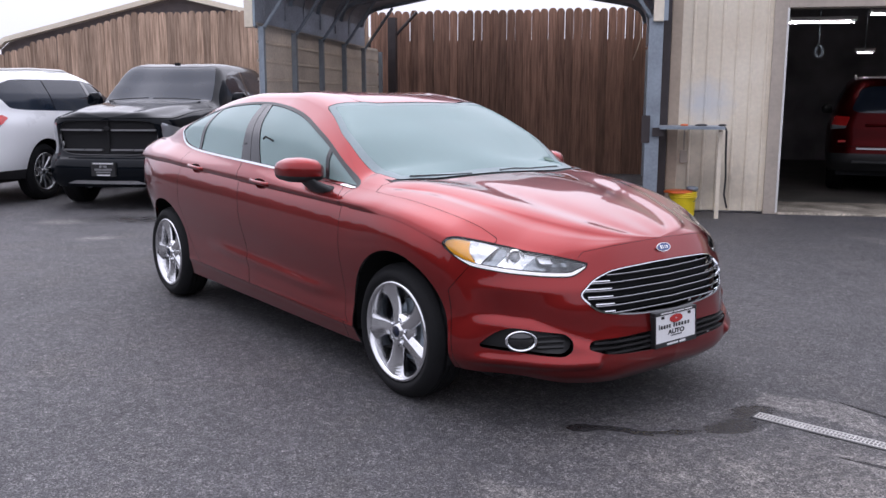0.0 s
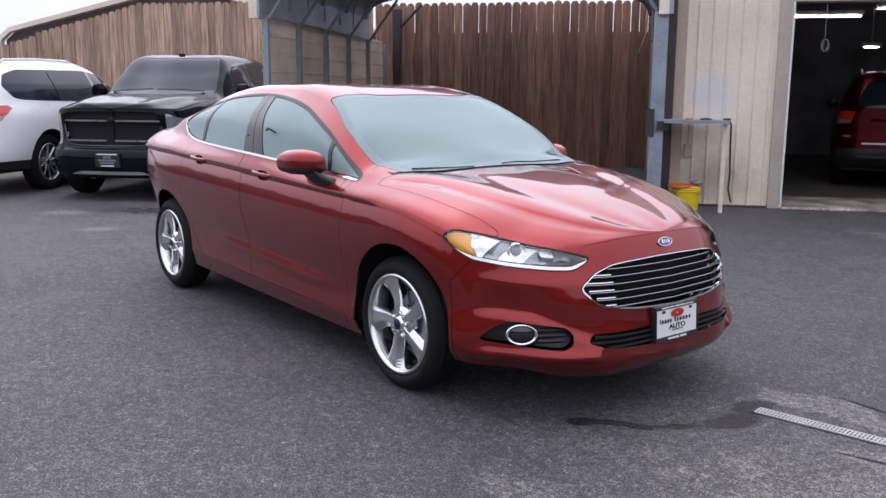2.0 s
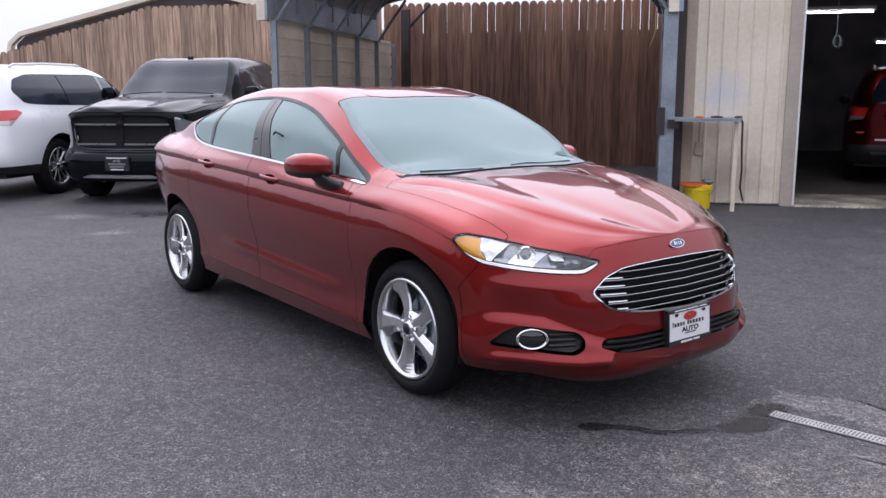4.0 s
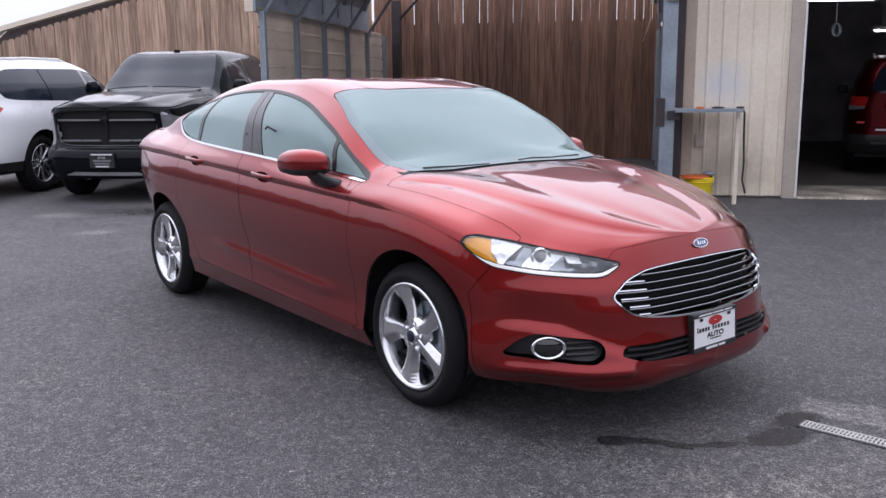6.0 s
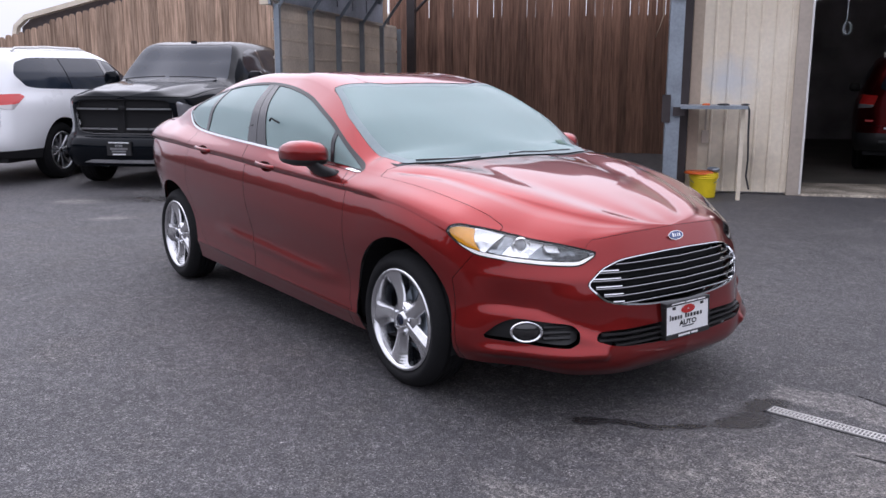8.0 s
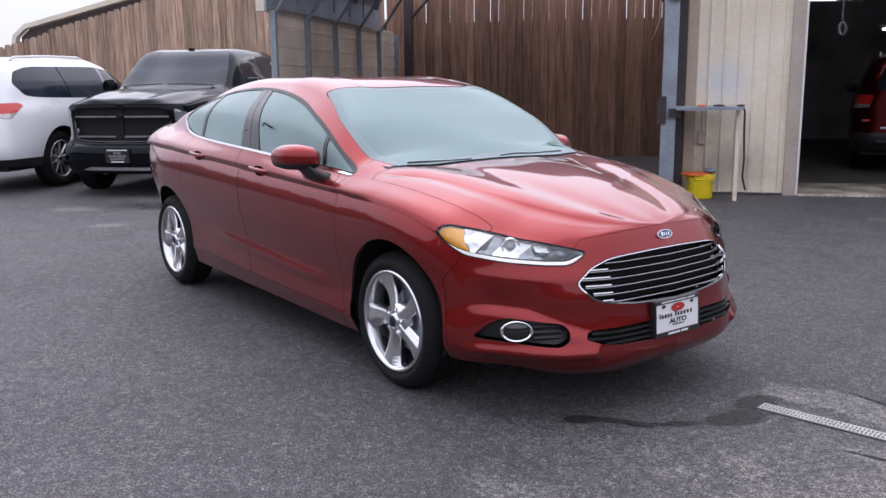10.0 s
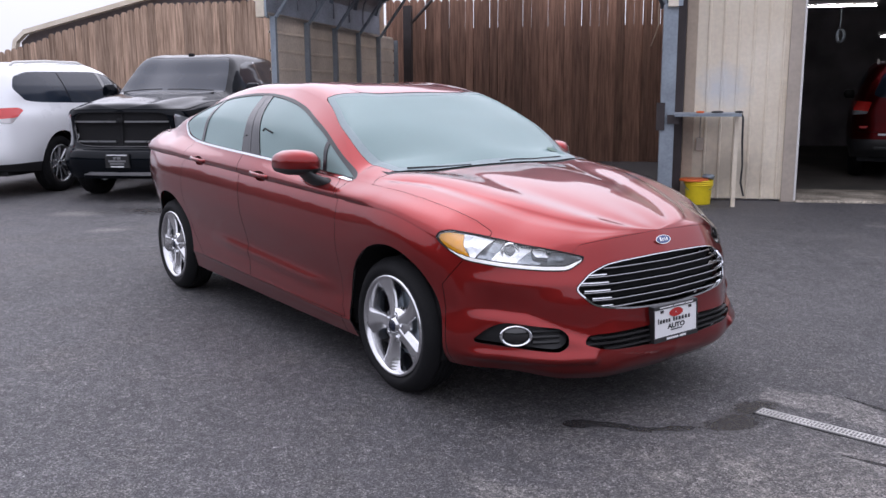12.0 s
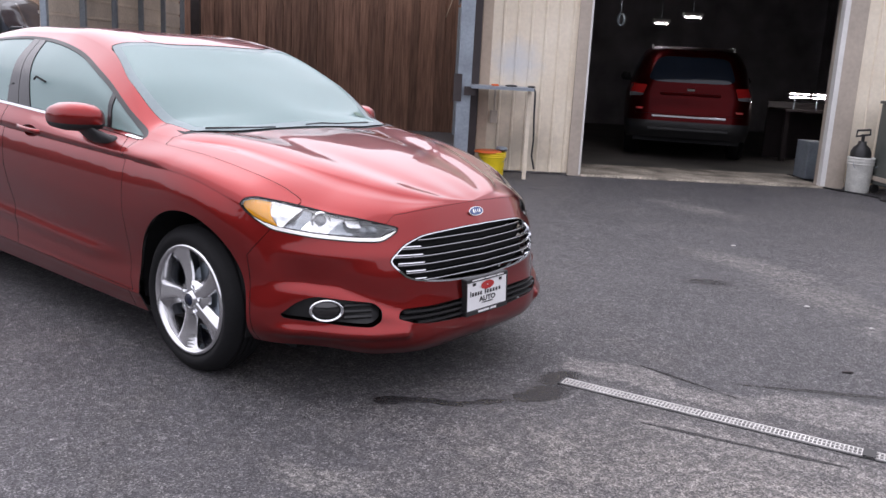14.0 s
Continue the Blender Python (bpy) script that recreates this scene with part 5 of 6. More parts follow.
            bmesh.ops.transform(bm, matrix=q, verts=bm.verts)
            part("lamp_ring", bm, CHROME, CAR, smooth=True)
            bm = bmesh.new()
            lathe(bm, [(.0, .038), (r * .35, .034), (r * .62, .022), (r * .78, .004)], "x", 24)
            bmesh.ops.transform(bm, matrix=q, verts=bm.verts)
            part("projector", bm, PROJECTOR, CAR, "dark glossy projector lens", smooth=True)


sedan_nose()


def ellipsoid_loft(rows, k=20):
    """A closed body through (centre, half width a, half height b) rings lying across the y axis."""
    bm = bmesh.new()
    rs = []
    for (x, y, z), a, b, e in rows:
        ringv = []
        for i in range(k):
            q = 2 * math.pi * i / k
            c, s = math.cos(q), math.sin(q)
            ringv.append(bm.verts.new((x + a * math.copysign(abs(c) ** e, c), y, z + b * math.copysign(abs(s) ** e, s))))
        rs.append(ringv)
    for p, q in zip(rs, rs[1:]):
        for i in range(k):
            bm.faces.new((p[i], p[(i + 1) % k], q[(i + 1) % k], q[i]))
    bm.faces.new(rs[0])
    bm.faces.new(rs[-1])
    bmesh.ops.recalc_face_normals(bm, faces=bm.faces)
    return bm


def sedan_trim():
    for s in (-1, 1):
        mirror = new("door_mirror")
        mirror.empty_display_size = .1
        mirror.parent = CAR
        rows = [((-.620, -.870, 1.046), .050, .028, .8), ((-.620, -.880, 1.050), .090, .050, .75), ((-.625, -.915, 1.057), .116, .064, .72), ((-.64, -.97, 1.060), .122, .067, .72), ((-.66, -1.015, 1.058), .112, .062, .74), ((-.69, -1.045, 1.054), .085, .047, .8), ((-.705, -1.057, 1.052), .045, .022, .9)]
        shell = ellipsoid_loft([((x - .14 - .025 * s, (y * .972 - .02) * -s, z - .014 - .014 * s), a, b, e) for (x, y, z), a, b, e in rows], 28)
        low = shell.copy()
        bmesh.ops.bisect_plane(shell, geom=shell.verts[:] + shell.edges[:] + shell.faces[:], plane_co=(0, 0, 1.030), plane_no=(0, 0, 1), clear_inner=True)
        bmesh.ops.bisect_plane(low, geom=low.verts[:] + low.edges[:] + low.faces[:], plane_co=(0, 0, 1.030), plane_no=(0, 0, 1), clear_outer=True)
        part("mirror_cap", shell, PAINT, mirror, smooth=True)
        part("mirror_base", low, BLACKPLASTIC, mirror, smooth=True)
        foot = ellipsoid_loft([((-.63, -s * -.845, .950), .075, .030, .8), ((-.64, -s * -.885, .958), .070, .032, .8), ((-.68, -s * -.925, .984), .070, .030, .8), ((-.72, -s * -.945, 1.012), .075, .022, .8), ((-.74, -s * -.98, 1.018), .06, .012, .8)], 20)
        part("mirror_foot", foot, BLACKPLASTIC, mirror, "black mirror foot", smooth=True)
        part("mirror_glass", boxes((-.888, -.886, min(-s * -.91, -s * -1.01), max(-s * -.91, -s * -1.01), 1.015, 1.10)), CHROME, mirror)
        for x, z in HANDLES.values():
            y = s * .922
            bm = bmesh.new()
            pts = [(x + .115, y - s * .012, z - .004), (x + .095, y + s * .002, z - .004), (x + .03, y + s * .009, z - .001), (x - .05, y + s * .009, z + .003), (x - .105, y + s * .002, z + .006), (x - .125, y - s * .012, z + .009)]
            sweep(bm, pts, ring(.0095, 10, 1.3))
            part("door_handle", bm, PAINT, CAR, smooth=True)
        # wheel housings and sills
        for x in (0, -2.85):
            bm = bmesh.new()
            rows = []
            for i in range(25):
                a = radians(-12 + 204 * i / 24)
                rows.append([bm.verts.new((x + .40 * math.cos(a), yy * s, .335 + .40 * math.sin(a))) for yy in (.50, .885 - (.14 if x else .04) * float(step(100, 190, -12 + 204 * i / 24)))])
            for a, b in zip(rows, rows[1:]):
                bm.faces.new((a[0], a[1], b[1], b[0]))
            bm.faces.new([r[0] for r in rows])
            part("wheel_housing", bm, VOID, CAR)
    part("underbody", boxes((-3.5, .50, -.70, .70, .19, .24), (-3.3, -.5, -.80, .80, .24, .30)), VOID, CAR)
    # belt straps behind the side windows
    for s in (-1, 1):
        for pts in ([(-1.42, .82, 1.195), (-1.395, .82, 1.210), (-1.30, .82, 1.188)], [(-1.90, .82, 1.078), (-1.736, .82, 1.130), (-1.645, .82, 1.160)]):
            bm = bmesh.new()
            sweep(bm, [(x, s * y, z) for x, y, z in pts], ring(.0055, 6))
            part("belt_strap", bm, VOID, CAR, "black belt strap")
    # wipers, lying along the foot of the windscreen
    for path in ([(5.69, 9.4), (5.70, 9.65), (5.71, 9.9), (5.69, 10.3)], [(5.71, -10.95), (5.75, -10.5), (5.75, -10.0), (5.72, -9.5)]):
        bm = bmesh.new()
        pts = []
        for t, k in path:
            row = loft([EDG, GLS, RLB, RAIL, CRN, CEN], t, t + .001, 2, 20).p[:101]
            x, y, z = row[int(round((abs(k) - 6) * 20))]
            pts.append((x + .002, math.copysign(y, k) * -1, z + .001))
        sweep(bm, pts, [(-.004, -.004), (.004, -.004), (.0015, .003), (-.0015, .003)])
        part("wiper", bm, BLACKPLASTIC, CAR, "black wiper blade")
    # closed underside
    bm = bmesh.new()
    ts = np.linspace(0, 13, 60)
    edge = BOT(ts)
    lo = [[bm.verts.new((x, s * max(y - .03, 0), z + .012)) for x, y, z in edge] for s in (-1, 1)]
    for a in range(59):
        bm.faces.new((lo[0][a], lo[0][a + 1], lo[1][a + 1], lo[1][a]))
    bmesh.ops.remove_doubles(bm, verts=bm.verts, dist=.001)
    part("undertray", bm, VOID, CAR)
    # cabin
    part("dashboard", ellipsoid_loft([((-.52, y, .93), .30, .10, .5) for y in (-.70, -.35, 0, .35, .70)], 20), DASH, CAR, smooth=True)
    bm = bmesh.new()
    q = pose(-.80, .37, 1.0, 0, 62, 0)
    n = 32
    pts = [q @ Vector((.185 * math.cos(2 * math.pi * i / n), .185 * math.sin(2 * math.pi * i / n), 0)) for i in range(n)]
    sweep(bm, pts, ring(.015, 8), up=(.9, 0, .5), closed=True)
    part("steering_wheel", bm, DASH, CAR, smooth=True)
    part("cabin_floor", boxes((-2.9, -.5, -.78, .78, .30, .36)), DASH, CAR)
    for x, ys in ((-1.35, (-.37, .37)), (-2.25, (-.37, .37))):
        for y in ys:
            seat = new("seat")
            seat.parent = CAR
            seat.empty_display_size = .1
            part("cushion", ellipsoid_loft([((x, y + dy, .58), .27, h, .5) for dy, h in ((-.24, .08), (-.20, .10), (.20, .10), (.24, .08))], 20), CABIN, seat, smooth=True)
            lean = pose(x - .26, y, .62, 0, -20, 0)
            bm = ellipsoid_loft([((0, dy, .30), .07, h, .5) for dy, h in ((-.24, .28), (-.20, .32), (.20, .32), (.24, .28))], 20)
            bmesh.ops.transform(bm, matrix=lean, verts=bm.verts)
            part("backrest", bm, CABIN, seat, smooth=True)
            bm = ellipsoid_loft([((0, dy, .71), .05, h, .6) for dy, h in ((-.13, .05), (-.10, .085), (.10, .085), (.13, .05))], 18)
            bmesh.ops.transform(bm, matrix=lean, verts=bm.verts)
            part("headrest", bm, CABIN, seat, smooth=True)


sedan_trim()


# ---------------------------------------------------------------- the other vehicles
BLACKPAINT = mat("black_truck_paint", (0.003, 0.0045, 0.007), 0.12, 0.0, var=0.1, scale=2, fine=300, coat=0.12, spec=0.14, rvar=0.03)
WHITEPAINT = mat("white_pearl_paint", (0.86, 0.87, 0.88), 0.3, 0.0, var=0.02, scale=2, fine=300, coat=1.0)
REDPAINT = mat("deep_red_paint", (0.050, 0.0018, 0.0023), 0.34, 0.85, var=0.05, scale=2, fine=300, coat=0.06, spec=0.15)
TINTED = mat("tinted_glass", (0.014, 0.021, 0.034), 0.08, 0.0, var=0.06, scale=1.5, fine=60, rvar=0.03, coat=0.05, spec=0.4)
SMOKED = plain("smoked_lamp_lens", (0.36, 0.37, 0.39), 0.12, 0.6, coat=1.0)
DARKRIM = mat("grey_alloy", (0.45, 0.45, 0.46), 0.3, 1.0, var=0.08, scale=12)
PALELENS = plain("clear_lamp_lens", (0.55, 0.53, 0.52), 0.15, 0.3, coat=1.0)
BRIGHTRED = plain("bright_red_lens", (0.62, 0.03, 0.025), 0.15, coat=1.0)


def wells(parent, xs, ys, r, z):
    for x in xs:
        for s in (-1, 1):
            bm = bmesh.new()
            rows = []
            for i in range(21):
                a = radians(-8 + 196 * i / 20)
                rows.append([bm.verts.new((x + r * math.cos(a), yy * s, z + r * math.sin(a))) for yy in (ys - .4, ys)])
            for a, b in zip(rows, rows[1:]):
                bm.faces.new((a[0], a[1], b[1], b[0]))
            bm.faces.new([q[0] for q in rows])
            part("wheel_housing", bm, VOID, parent)


def truck(m):
    tk = thing("pickup_truck", "black pickup truck with a blacked-out grille parked by the fence", "truck", m)
    bot = curve([(0, .95, 0, .29), (1, .91, .60, .29), (2, .70, .86, .33), (3, 0, .985, .50), (4, -.7, .985, .45), (5, -2, .985, .45), (6, -3.3, .985, .45), (7, -4.7, .97, .5), (8, -4.8, 0, .5)])
    bar = curve([(0, 1.00, 0, .36), (1, .95, .62, .36), (2, .70, .90, .40), (3, 0, 1.005, .62), (4, -.7, 1.005, .60), (5, -2, 1.005, .60), (6, -3.3, 1.005, .60), (7, -4.7, .985, .6), (8, -4.85, 0, .6)])
    mid = curve([(0, 1.00, 0, .635), (1, .95, .62, .635), (2, .70, .905, .64), (3, 0, 1.01, .90), (4, -.7, 1.005, .85), (5, -2, 1.005, .85), (6, -3.3, 1.005, .85), (7, -4.7, .985, .85), (8, -4.85, 0, .85)])
    lam = curve([(0, .955, 0, .665), (1, .91, .61, .665), (2, .66, .88, .70), (3, 0, .99, 1.06), (4, -.7, .99, 1.08), (5, -2, 1.0, 1.05), (6, -3.3, 1.0, 1.05), (7, -4.7, .98, 1.05), (8, -4.83, 0, 1.05)])
    edg = curve([(0, .90, 0, 1.155), (1, .87, .58, 1.15), (2, .68, .80, 1.15), (3, 0, .88, 1.23), (4, -.7, .93, 1.26), (5, -2, .965, 1.27), (6, -3.3, .965, 1.27), (7, -4.7, .965, 1.29), (8, -4.78, 0, 1.29)])
    rail = curve([(0, .90, 0, 1.155), (1, .83, .44, 1.205), (2, .62, .56, 1.235), (3, 0, .64, 1.305), (3.6, -.5, .74, 1.325), (4, -.72, .85, 1.325), (4.25, -1.05, .79, 1.57), (4.5, -1.42, .70, 1.83), (4.7, -1.7, .675, 1.87), (5, -2, .67, 1.88), (6, -3.1, .67, 1.86), (6.25, -3.35, .72, 1.75), (6.4, -3.5, .90, 1.29), (7, -4.7, .9, 1.29), (8, -4.78, 0, 1.29)])
    cen = curve([(0, .90, 0, 1.155), (1, .82, 0, 1.215), (2, .60, 0, 1.255), (3, 0, 0, 1.325), (3.6, -.45, 0, 1.345), (4, -.58, 0, 1.365), (4.25, -.95, 0, 1.60), (4.5, -1.32, 0, 1.85), (4.7, -1.6, 0, 1.895), (5, -2, 0, 1.915), (6, -3.1, 0, 1.895), (6.25, -3.35, 0, 1.78), (6.4, -3.5, 0, 1.29), (7, -4.7, 0, 1.29), (8, -4.78, 0, 1.29)])

    def gls(t):
        q = (edg(t) + rail(t)) / 2
        q[:, 1] += .03 * step(3.8, 4.6, t)
        return q

    def crn(t):
        q = (rail(t) + cen(t)) / 2
        q[:, 2] += .02 * step(4.2, 4.8, t)
        return q

    sk = loft([bot, bar, mid, lam, edg, gls, rail, crn, cen], 0, 8, 260, 9)
    for x in (0.0, -3.57):
        _, sk = sk.cut(lambda p, t, k: np.maximum(np.hypot(p[:, 0] - x, p[:, 2] - .42) - .47, k - 4))
    ws, sk = sk.split(lambda p, t, k: np.maximum(np.maximum(4.0 - t, t - 4.48) * .5, (6.12 - k) * .4), .002)
    panel("windscreen", ws, TINTED, tk, (-1, 1), .006)
    dlo = [(-1.02, 1.29), (-3.15, 1.29), (-3.1, 1.72), (-2.9, 1.79), (-1.85, 1.80), (-1.55, 1.75)]
    sw, sk = sk.cut(lambda p, t, k: np.maximum(np.maximum(inside(p[:, 0], p[:, 2], dlo), 4.02 - k), k - 6))
    for s in (-1, 1):
        for a, b in ((-2.12, 0), (-4, -2.2)):
            q, _ = sw.cut(lambda p, t, k: np.abs(p[:, 0] - (a + b) / 2) - (b - a) / 2)
            panel("door_window", q, TINTED, tk, (s,), .006)
        q, _ = sw.cut(lambda p, t, k: np.abs(p[:, 0] + 2.16) - .04)
        panel("window_pillar", q, GLOSSBLACK, tk, (s,), .01)
    hood, sk = sk.split(lambda p, t, k: np.maximum((t - 3.75) * .4, (4.0 - k) * .1), .003)
    panel("hood", hood, BLACKPAINT, tk, (-1, 1), .012)
    mouth = rounded([(-.62, 1.12), (.62, 1.12), (.68, .96), (.62, .69), (-.62, .69), (-.68, .96)], 4, .25)
    g, sk = sk.cut(lambda p, t, k: np.maximum(inside(p[:, 1], p[:, 2], mouth), 2 - p[:, 0] * 4))
    panel("grille", g.moved(lambda p, t, k: p - np.array([.05, 0, 0])), VOID, tk, (-1, 1), .01)
    hl, sk = sk.cut(lambda p, t, k: np.maximum(inside(p[:, 1], p[:, 2], [(.72, 1.10), (.80, 1.07), (.90, 1.02), (.96, .98), (.96, .80), (.90, .70), (.74, .70)]), 1.0 - p[:, 0] * 3))
    for s in (-1, 1):
        panel("headlamp", hl, SMOKED, tk, (s,), .02, "smoked headlamp")
    bump, sk = sk.split(lambda p, t, k: np.maximum((t - 2.35) * .5, (k - 2.9) * .1), .004)
    panel("front_bumper", bump, BLACKPAINT, tk, (-1, 1), .02)
    panel("body", sk, BLACKPAINT, tk, (-1, 1), .012)
    for z, w in ((1.00, .65), (.755, .60)):
        for s in (-1, 1):
            bm = bmesh.new()
            sweep(bm, [(.905 - .12 * (z - .85) - .02 * (y / .5) ** 2, s * y, z) for y in (.06, .2, .4, w)], [(-.02, -.010), (.02, -.010), (.02, .010), (-.02, .010)])
            part("grille_bar", bm, DARKRIM, tk, "dim grille bar")
    part("grille_spine", boxes((.84, .875, -.014, .014, .70, 1.11)), VOID, tk, bevel=.01)
    rim = rounded([(-.62, 1.12), (.62, 1.12), (.68, .96), (.62, .69), (-.62, .69), (-.68, .96)], 6, .25)
    bm = bmesh.new()
    sweep(bm, [(.925 - .10 * (z - .85) - .06 * (y / .6) ** 2, y, z) for y, z in rim], ring(.011, 8), up=(1, 0, 0), closed=True)
    part("grille_frame", bm, GLOSSBLACK, tk, "black grille frame", smooth=True)
    bm = ellipsoid_loft([((.90, -.045, 1.02), .008, .010, 1), ((.90, -.022, 1.01), .010, .032, 1), ((.90, .022, 1.01), .010, .032, 1), ((.90, .045, 1.02), .008, .010, 1)], 12)
    part("grille_emblem", bm, VOID, tk, "dark metal emblem", smooth=True)
    part("plate_frame", boxes((1.0, 1.062, -.165, .165, .435, .605)), BLACKPLASTIC, tk)
    for y0, y1, z0, z1 in ((-.14, .14, .585, .60), (-.05, .05, .54, .57), (-.12, .12, .505, .53), (-.1, .1, .475, .495), (-.09, .09, .442, .457)):
        part("lettering_bar", boxes((1.062, 1.066, y0, y1, z0, z1)), PLATE if z1 > .59 or z0 < .45 else DARKRIM, tk)
    bm = bmesh.new()
    sweep(bm, [(.975 - .26 * abs(y / .88) ** 3.2, y, .355) for y in [-.86 + 1.72 * i / 20 for i in range(21)]], [(-.03, -.03), (.03, -.02), (.03, .02), (-.03, .03)])
    part("bumper_step", bm, DARKRIM, tk, "dull bumper edge")
    for s in (-1, 1):
        mir = new("door_mirror")
        mir.parent = tk
        mir.empty_display_size = .1
        part("mirror_shell", ellipsoid_loft([((-1.05, s * 1.02, 1.36), .03, .04, .6), ((-1.05, s * 1.06, 1.38), .07, .10, .6), ((-1.06, s * 1.20, 1.38), .07, .10, .6), ((-1.06, s * 1.25, 1.37), .03, .05, .6)], 20), BLACKPAINT, mir, smooth=True)
        part("mirror_arm", boxes((-1.09, -1.01, min(s * .95, s * 1.04), max(s * .95, s * 1.04), 1.27, 1.33)), BLACKPLASTIC, mir, bevel=.01)
    for pts in ([(-.66, -.72, 1.36), (-.62, -.4, 1.385), (-.60, -.08, 1.395)], [(-.59, .0, 1.39), (-.62, .35, 1.39), (-.66, .68, 1.37)]):
        bm = bmesh.new()
        sweep(bm, pts, [(-.010, 0), (.010, 0), (.006, .014), (-.006, .014)])
        part("wiper", bm, BLACKPLASTIC, tk)
    part("roof_lamp", boxes((-1.55, -1.50, -.04, .04, 1.88, 1.915)), VOID, tk, bevel=.004)
    part("underbody", boxes((-4.6, .8, -.85, .85, .40, .50)), VOID, tk)
    wells(tk, (0.0, -3.57), .93, .475, .42)
    for x in (0.0, -3.57):
        for s in (-1, 1):
            fit_wheel(tk, x, s * .865, .405, .405, .255, .27, (5, .05, .07, .044, 10, 0), (RUBBER, DARKRIM, BLACKPLASTIC), s)
    return tk


def suv(m, name, label, paint, lamp, twist, skirt=.44):
    """A three-row sport utility vehicle, its origin under the rear axle."""
    v = thing(name, label, "car", m)
    bot = curve([(0, -1.06, 0, .36), (1, -1.03, .6, .36), (2, -.84, .87, .34), (3, 0, .93, .30), (4, 1.2, .93, .28), (5, 2.3, .93, .28), (6, 2.9, .92, .28), (7, 3.6, .8, .28), (8, 3.8, 0, .28)])
    low = curve([(0, -1.16, 0, .48), (1, -1.13, .62, .48), (2, -.93, .90, .47), (3, 0, .965, .46), (4, 1.2, .95, .42), (5, 2.3, .95, .42), (6, 2.9, .965, .46), (7, 3.66, .82, .45), (8, 3.9, 0, .45)])
    mid = curve([(0, -1.15, 0, .74), (1, -1.11, .62, .74), (2, -.93, .90, .76), (3, 0, .985, .82), (4, 1.2, .97, .74), (5, 2.3, .97, .74), (6, 2.9, .98, .80), (7, 3.62, .84, .70), (8, 3.88, 0, .70)])
    sho = curve([(0, -1.08, 0, .98), (1, -1.05, .61, .98), (2, -.90, .88, 1.0), (3, 0, .965, 1.02), (4, 1.2, .965, .99), (5, 2.3, .95, .96), (6, 2.9, .92, .94), (7, 3.58, .75, .86), (8, 3.85, 0, .84)])
    edg = curve([(0, -1.06, 0, 1.13), (1, -1.03, .58, 1.13), (2, -.86, .83, 1.15), (3, 0, .925, 1.15), (4, 1.2, .93, 1.12), (5, 2.2, .91, 1.07), (6, 2.9, .82, 1.03), (7, 3.52, .62, .95), (8, 3.8, 0, .90)])
    rail = curve([(0, -.80, 0, 1.645), (1, -.78, .44, 1.635), (2, -.62, .64, 1.615), (3, 0, .69, 1.655), (4, 1.0, .69, 1.67), (4.4, 1.40, .695, 1.605), (5, 2.25, .84, 1.12), (6, 2.9, .6, 1.07), (7, 3.48, .42, 1.0), (8, 3.8, 0, .90)])
    cen = curve([(0, -.80, 0, 1.645), (1, -.62, 0, 1.685), (2, -.3, 0, 1.70), (3, .2, 0, 1.71), (4, 1.0, 0, 1.705), (4.4, 1.5, 0, 1.63), (5, 2.4, 0, 1.14), (6, 2.9, 0, 1.11), (7, 3.46, 0, 1.04), (8, 3.8, 0, .90)])

    def gls(t):
        q = (edg(t) + rail(t)) / 2
        q[:, 1] += .05 * step(1.2, 2.4, t) * (1 - step(4.6, 5.4, t))
        q[:, 0] -= .05 * (1 - step(1.2, 2.2, t))
        return q

    def crn(t):
        q = (rail(t) + cen(t)) / 2
        q[:, 2] += .02 * step(.5, 2, t) * (1 - step(4.6, 5.2, t))
        return q

    sk = loft([bot, low, mid, sho, edg, gls, rail, crn, cen], 0, 8, 280, 10)
    for x in (0.0, 2.9):
        _, sk = sk.cut(lambda p, t, k: np.maximum(np.hypot(p[:, 0] - x, p[:, 2] - .38) - .435, k - 3.6))
    dlo = rounded([(-.72, 1.36), (-.55, 1.19), (1.9, 1.145), (2.12, 1.13), (1.50, 1.54), (1.15, 1.592), (-.35, 1.575), (-.62, 1.51)], 4, .22)
    sw, sk = sk.cut(lambda p, t, k: np.maximum(np.maximum(inside(p[:, 0], p[:, 2], dlo), 4.0 - k), k - 6))
    for s in (-1, 1):
        for a, b in ((-2, .30), (.32, 1.22), (1.30, 3)):
            q, _ = sw.cut(lambda p, t, k: np.abs(p[:, 0] - (a + b) / 2 + (p[:, 2] - 1.3) * .25) - (b - a) / 2)
            panel("side_window", q, TINTED, v, (s,), .006)
        q, _ = sw.cut(lambda p, t, k: np.abs(p[:, 0] - 1.26 + (p[:, 2] - 1.3) * .25) - .04)
        panel("window_pillar", q, GLOSSBLACK, v, (s,), .01)
    rw, sk = sk.cut(lambda p, t, k: np.maximum(np.maximum(inside(p[:, 1], p[:, 2], rounded([(-.66, 1.17), (.66, 1.17), (.52, 1.545), (-.52, 1.545)], 4, .2)), p[:, 0] + .5), 4 - k))
    panel("rear_window", rw, TINTED, v, (-1, 1), .006)
    ws, sk = sk.split(lambda p, t, k: np.maximum(np.maximum(4.42 - t, t - 4.98) * .5, (6.12 - k) * .4), .002)
    panel("windscreen", ws, TINTED, v, (-1, 1), .006)
    tl, sk = sk.cut(lambda p, t, k: np.maximum(inside(t, p[:, 2] * 4, [(1.20, 4.46), (2.26, 4.50), (2.36, 4.36), (2.20, 4.02), (2.05, 3.74), (1.25, 3.80)]), 0 * t - 1))
    pale, tl = tl.cut(lambda p, t, k: p[:, 2] - np.interp(t, [1.2, 2.1, 2.6], [.985, 1.0, 1.06]))
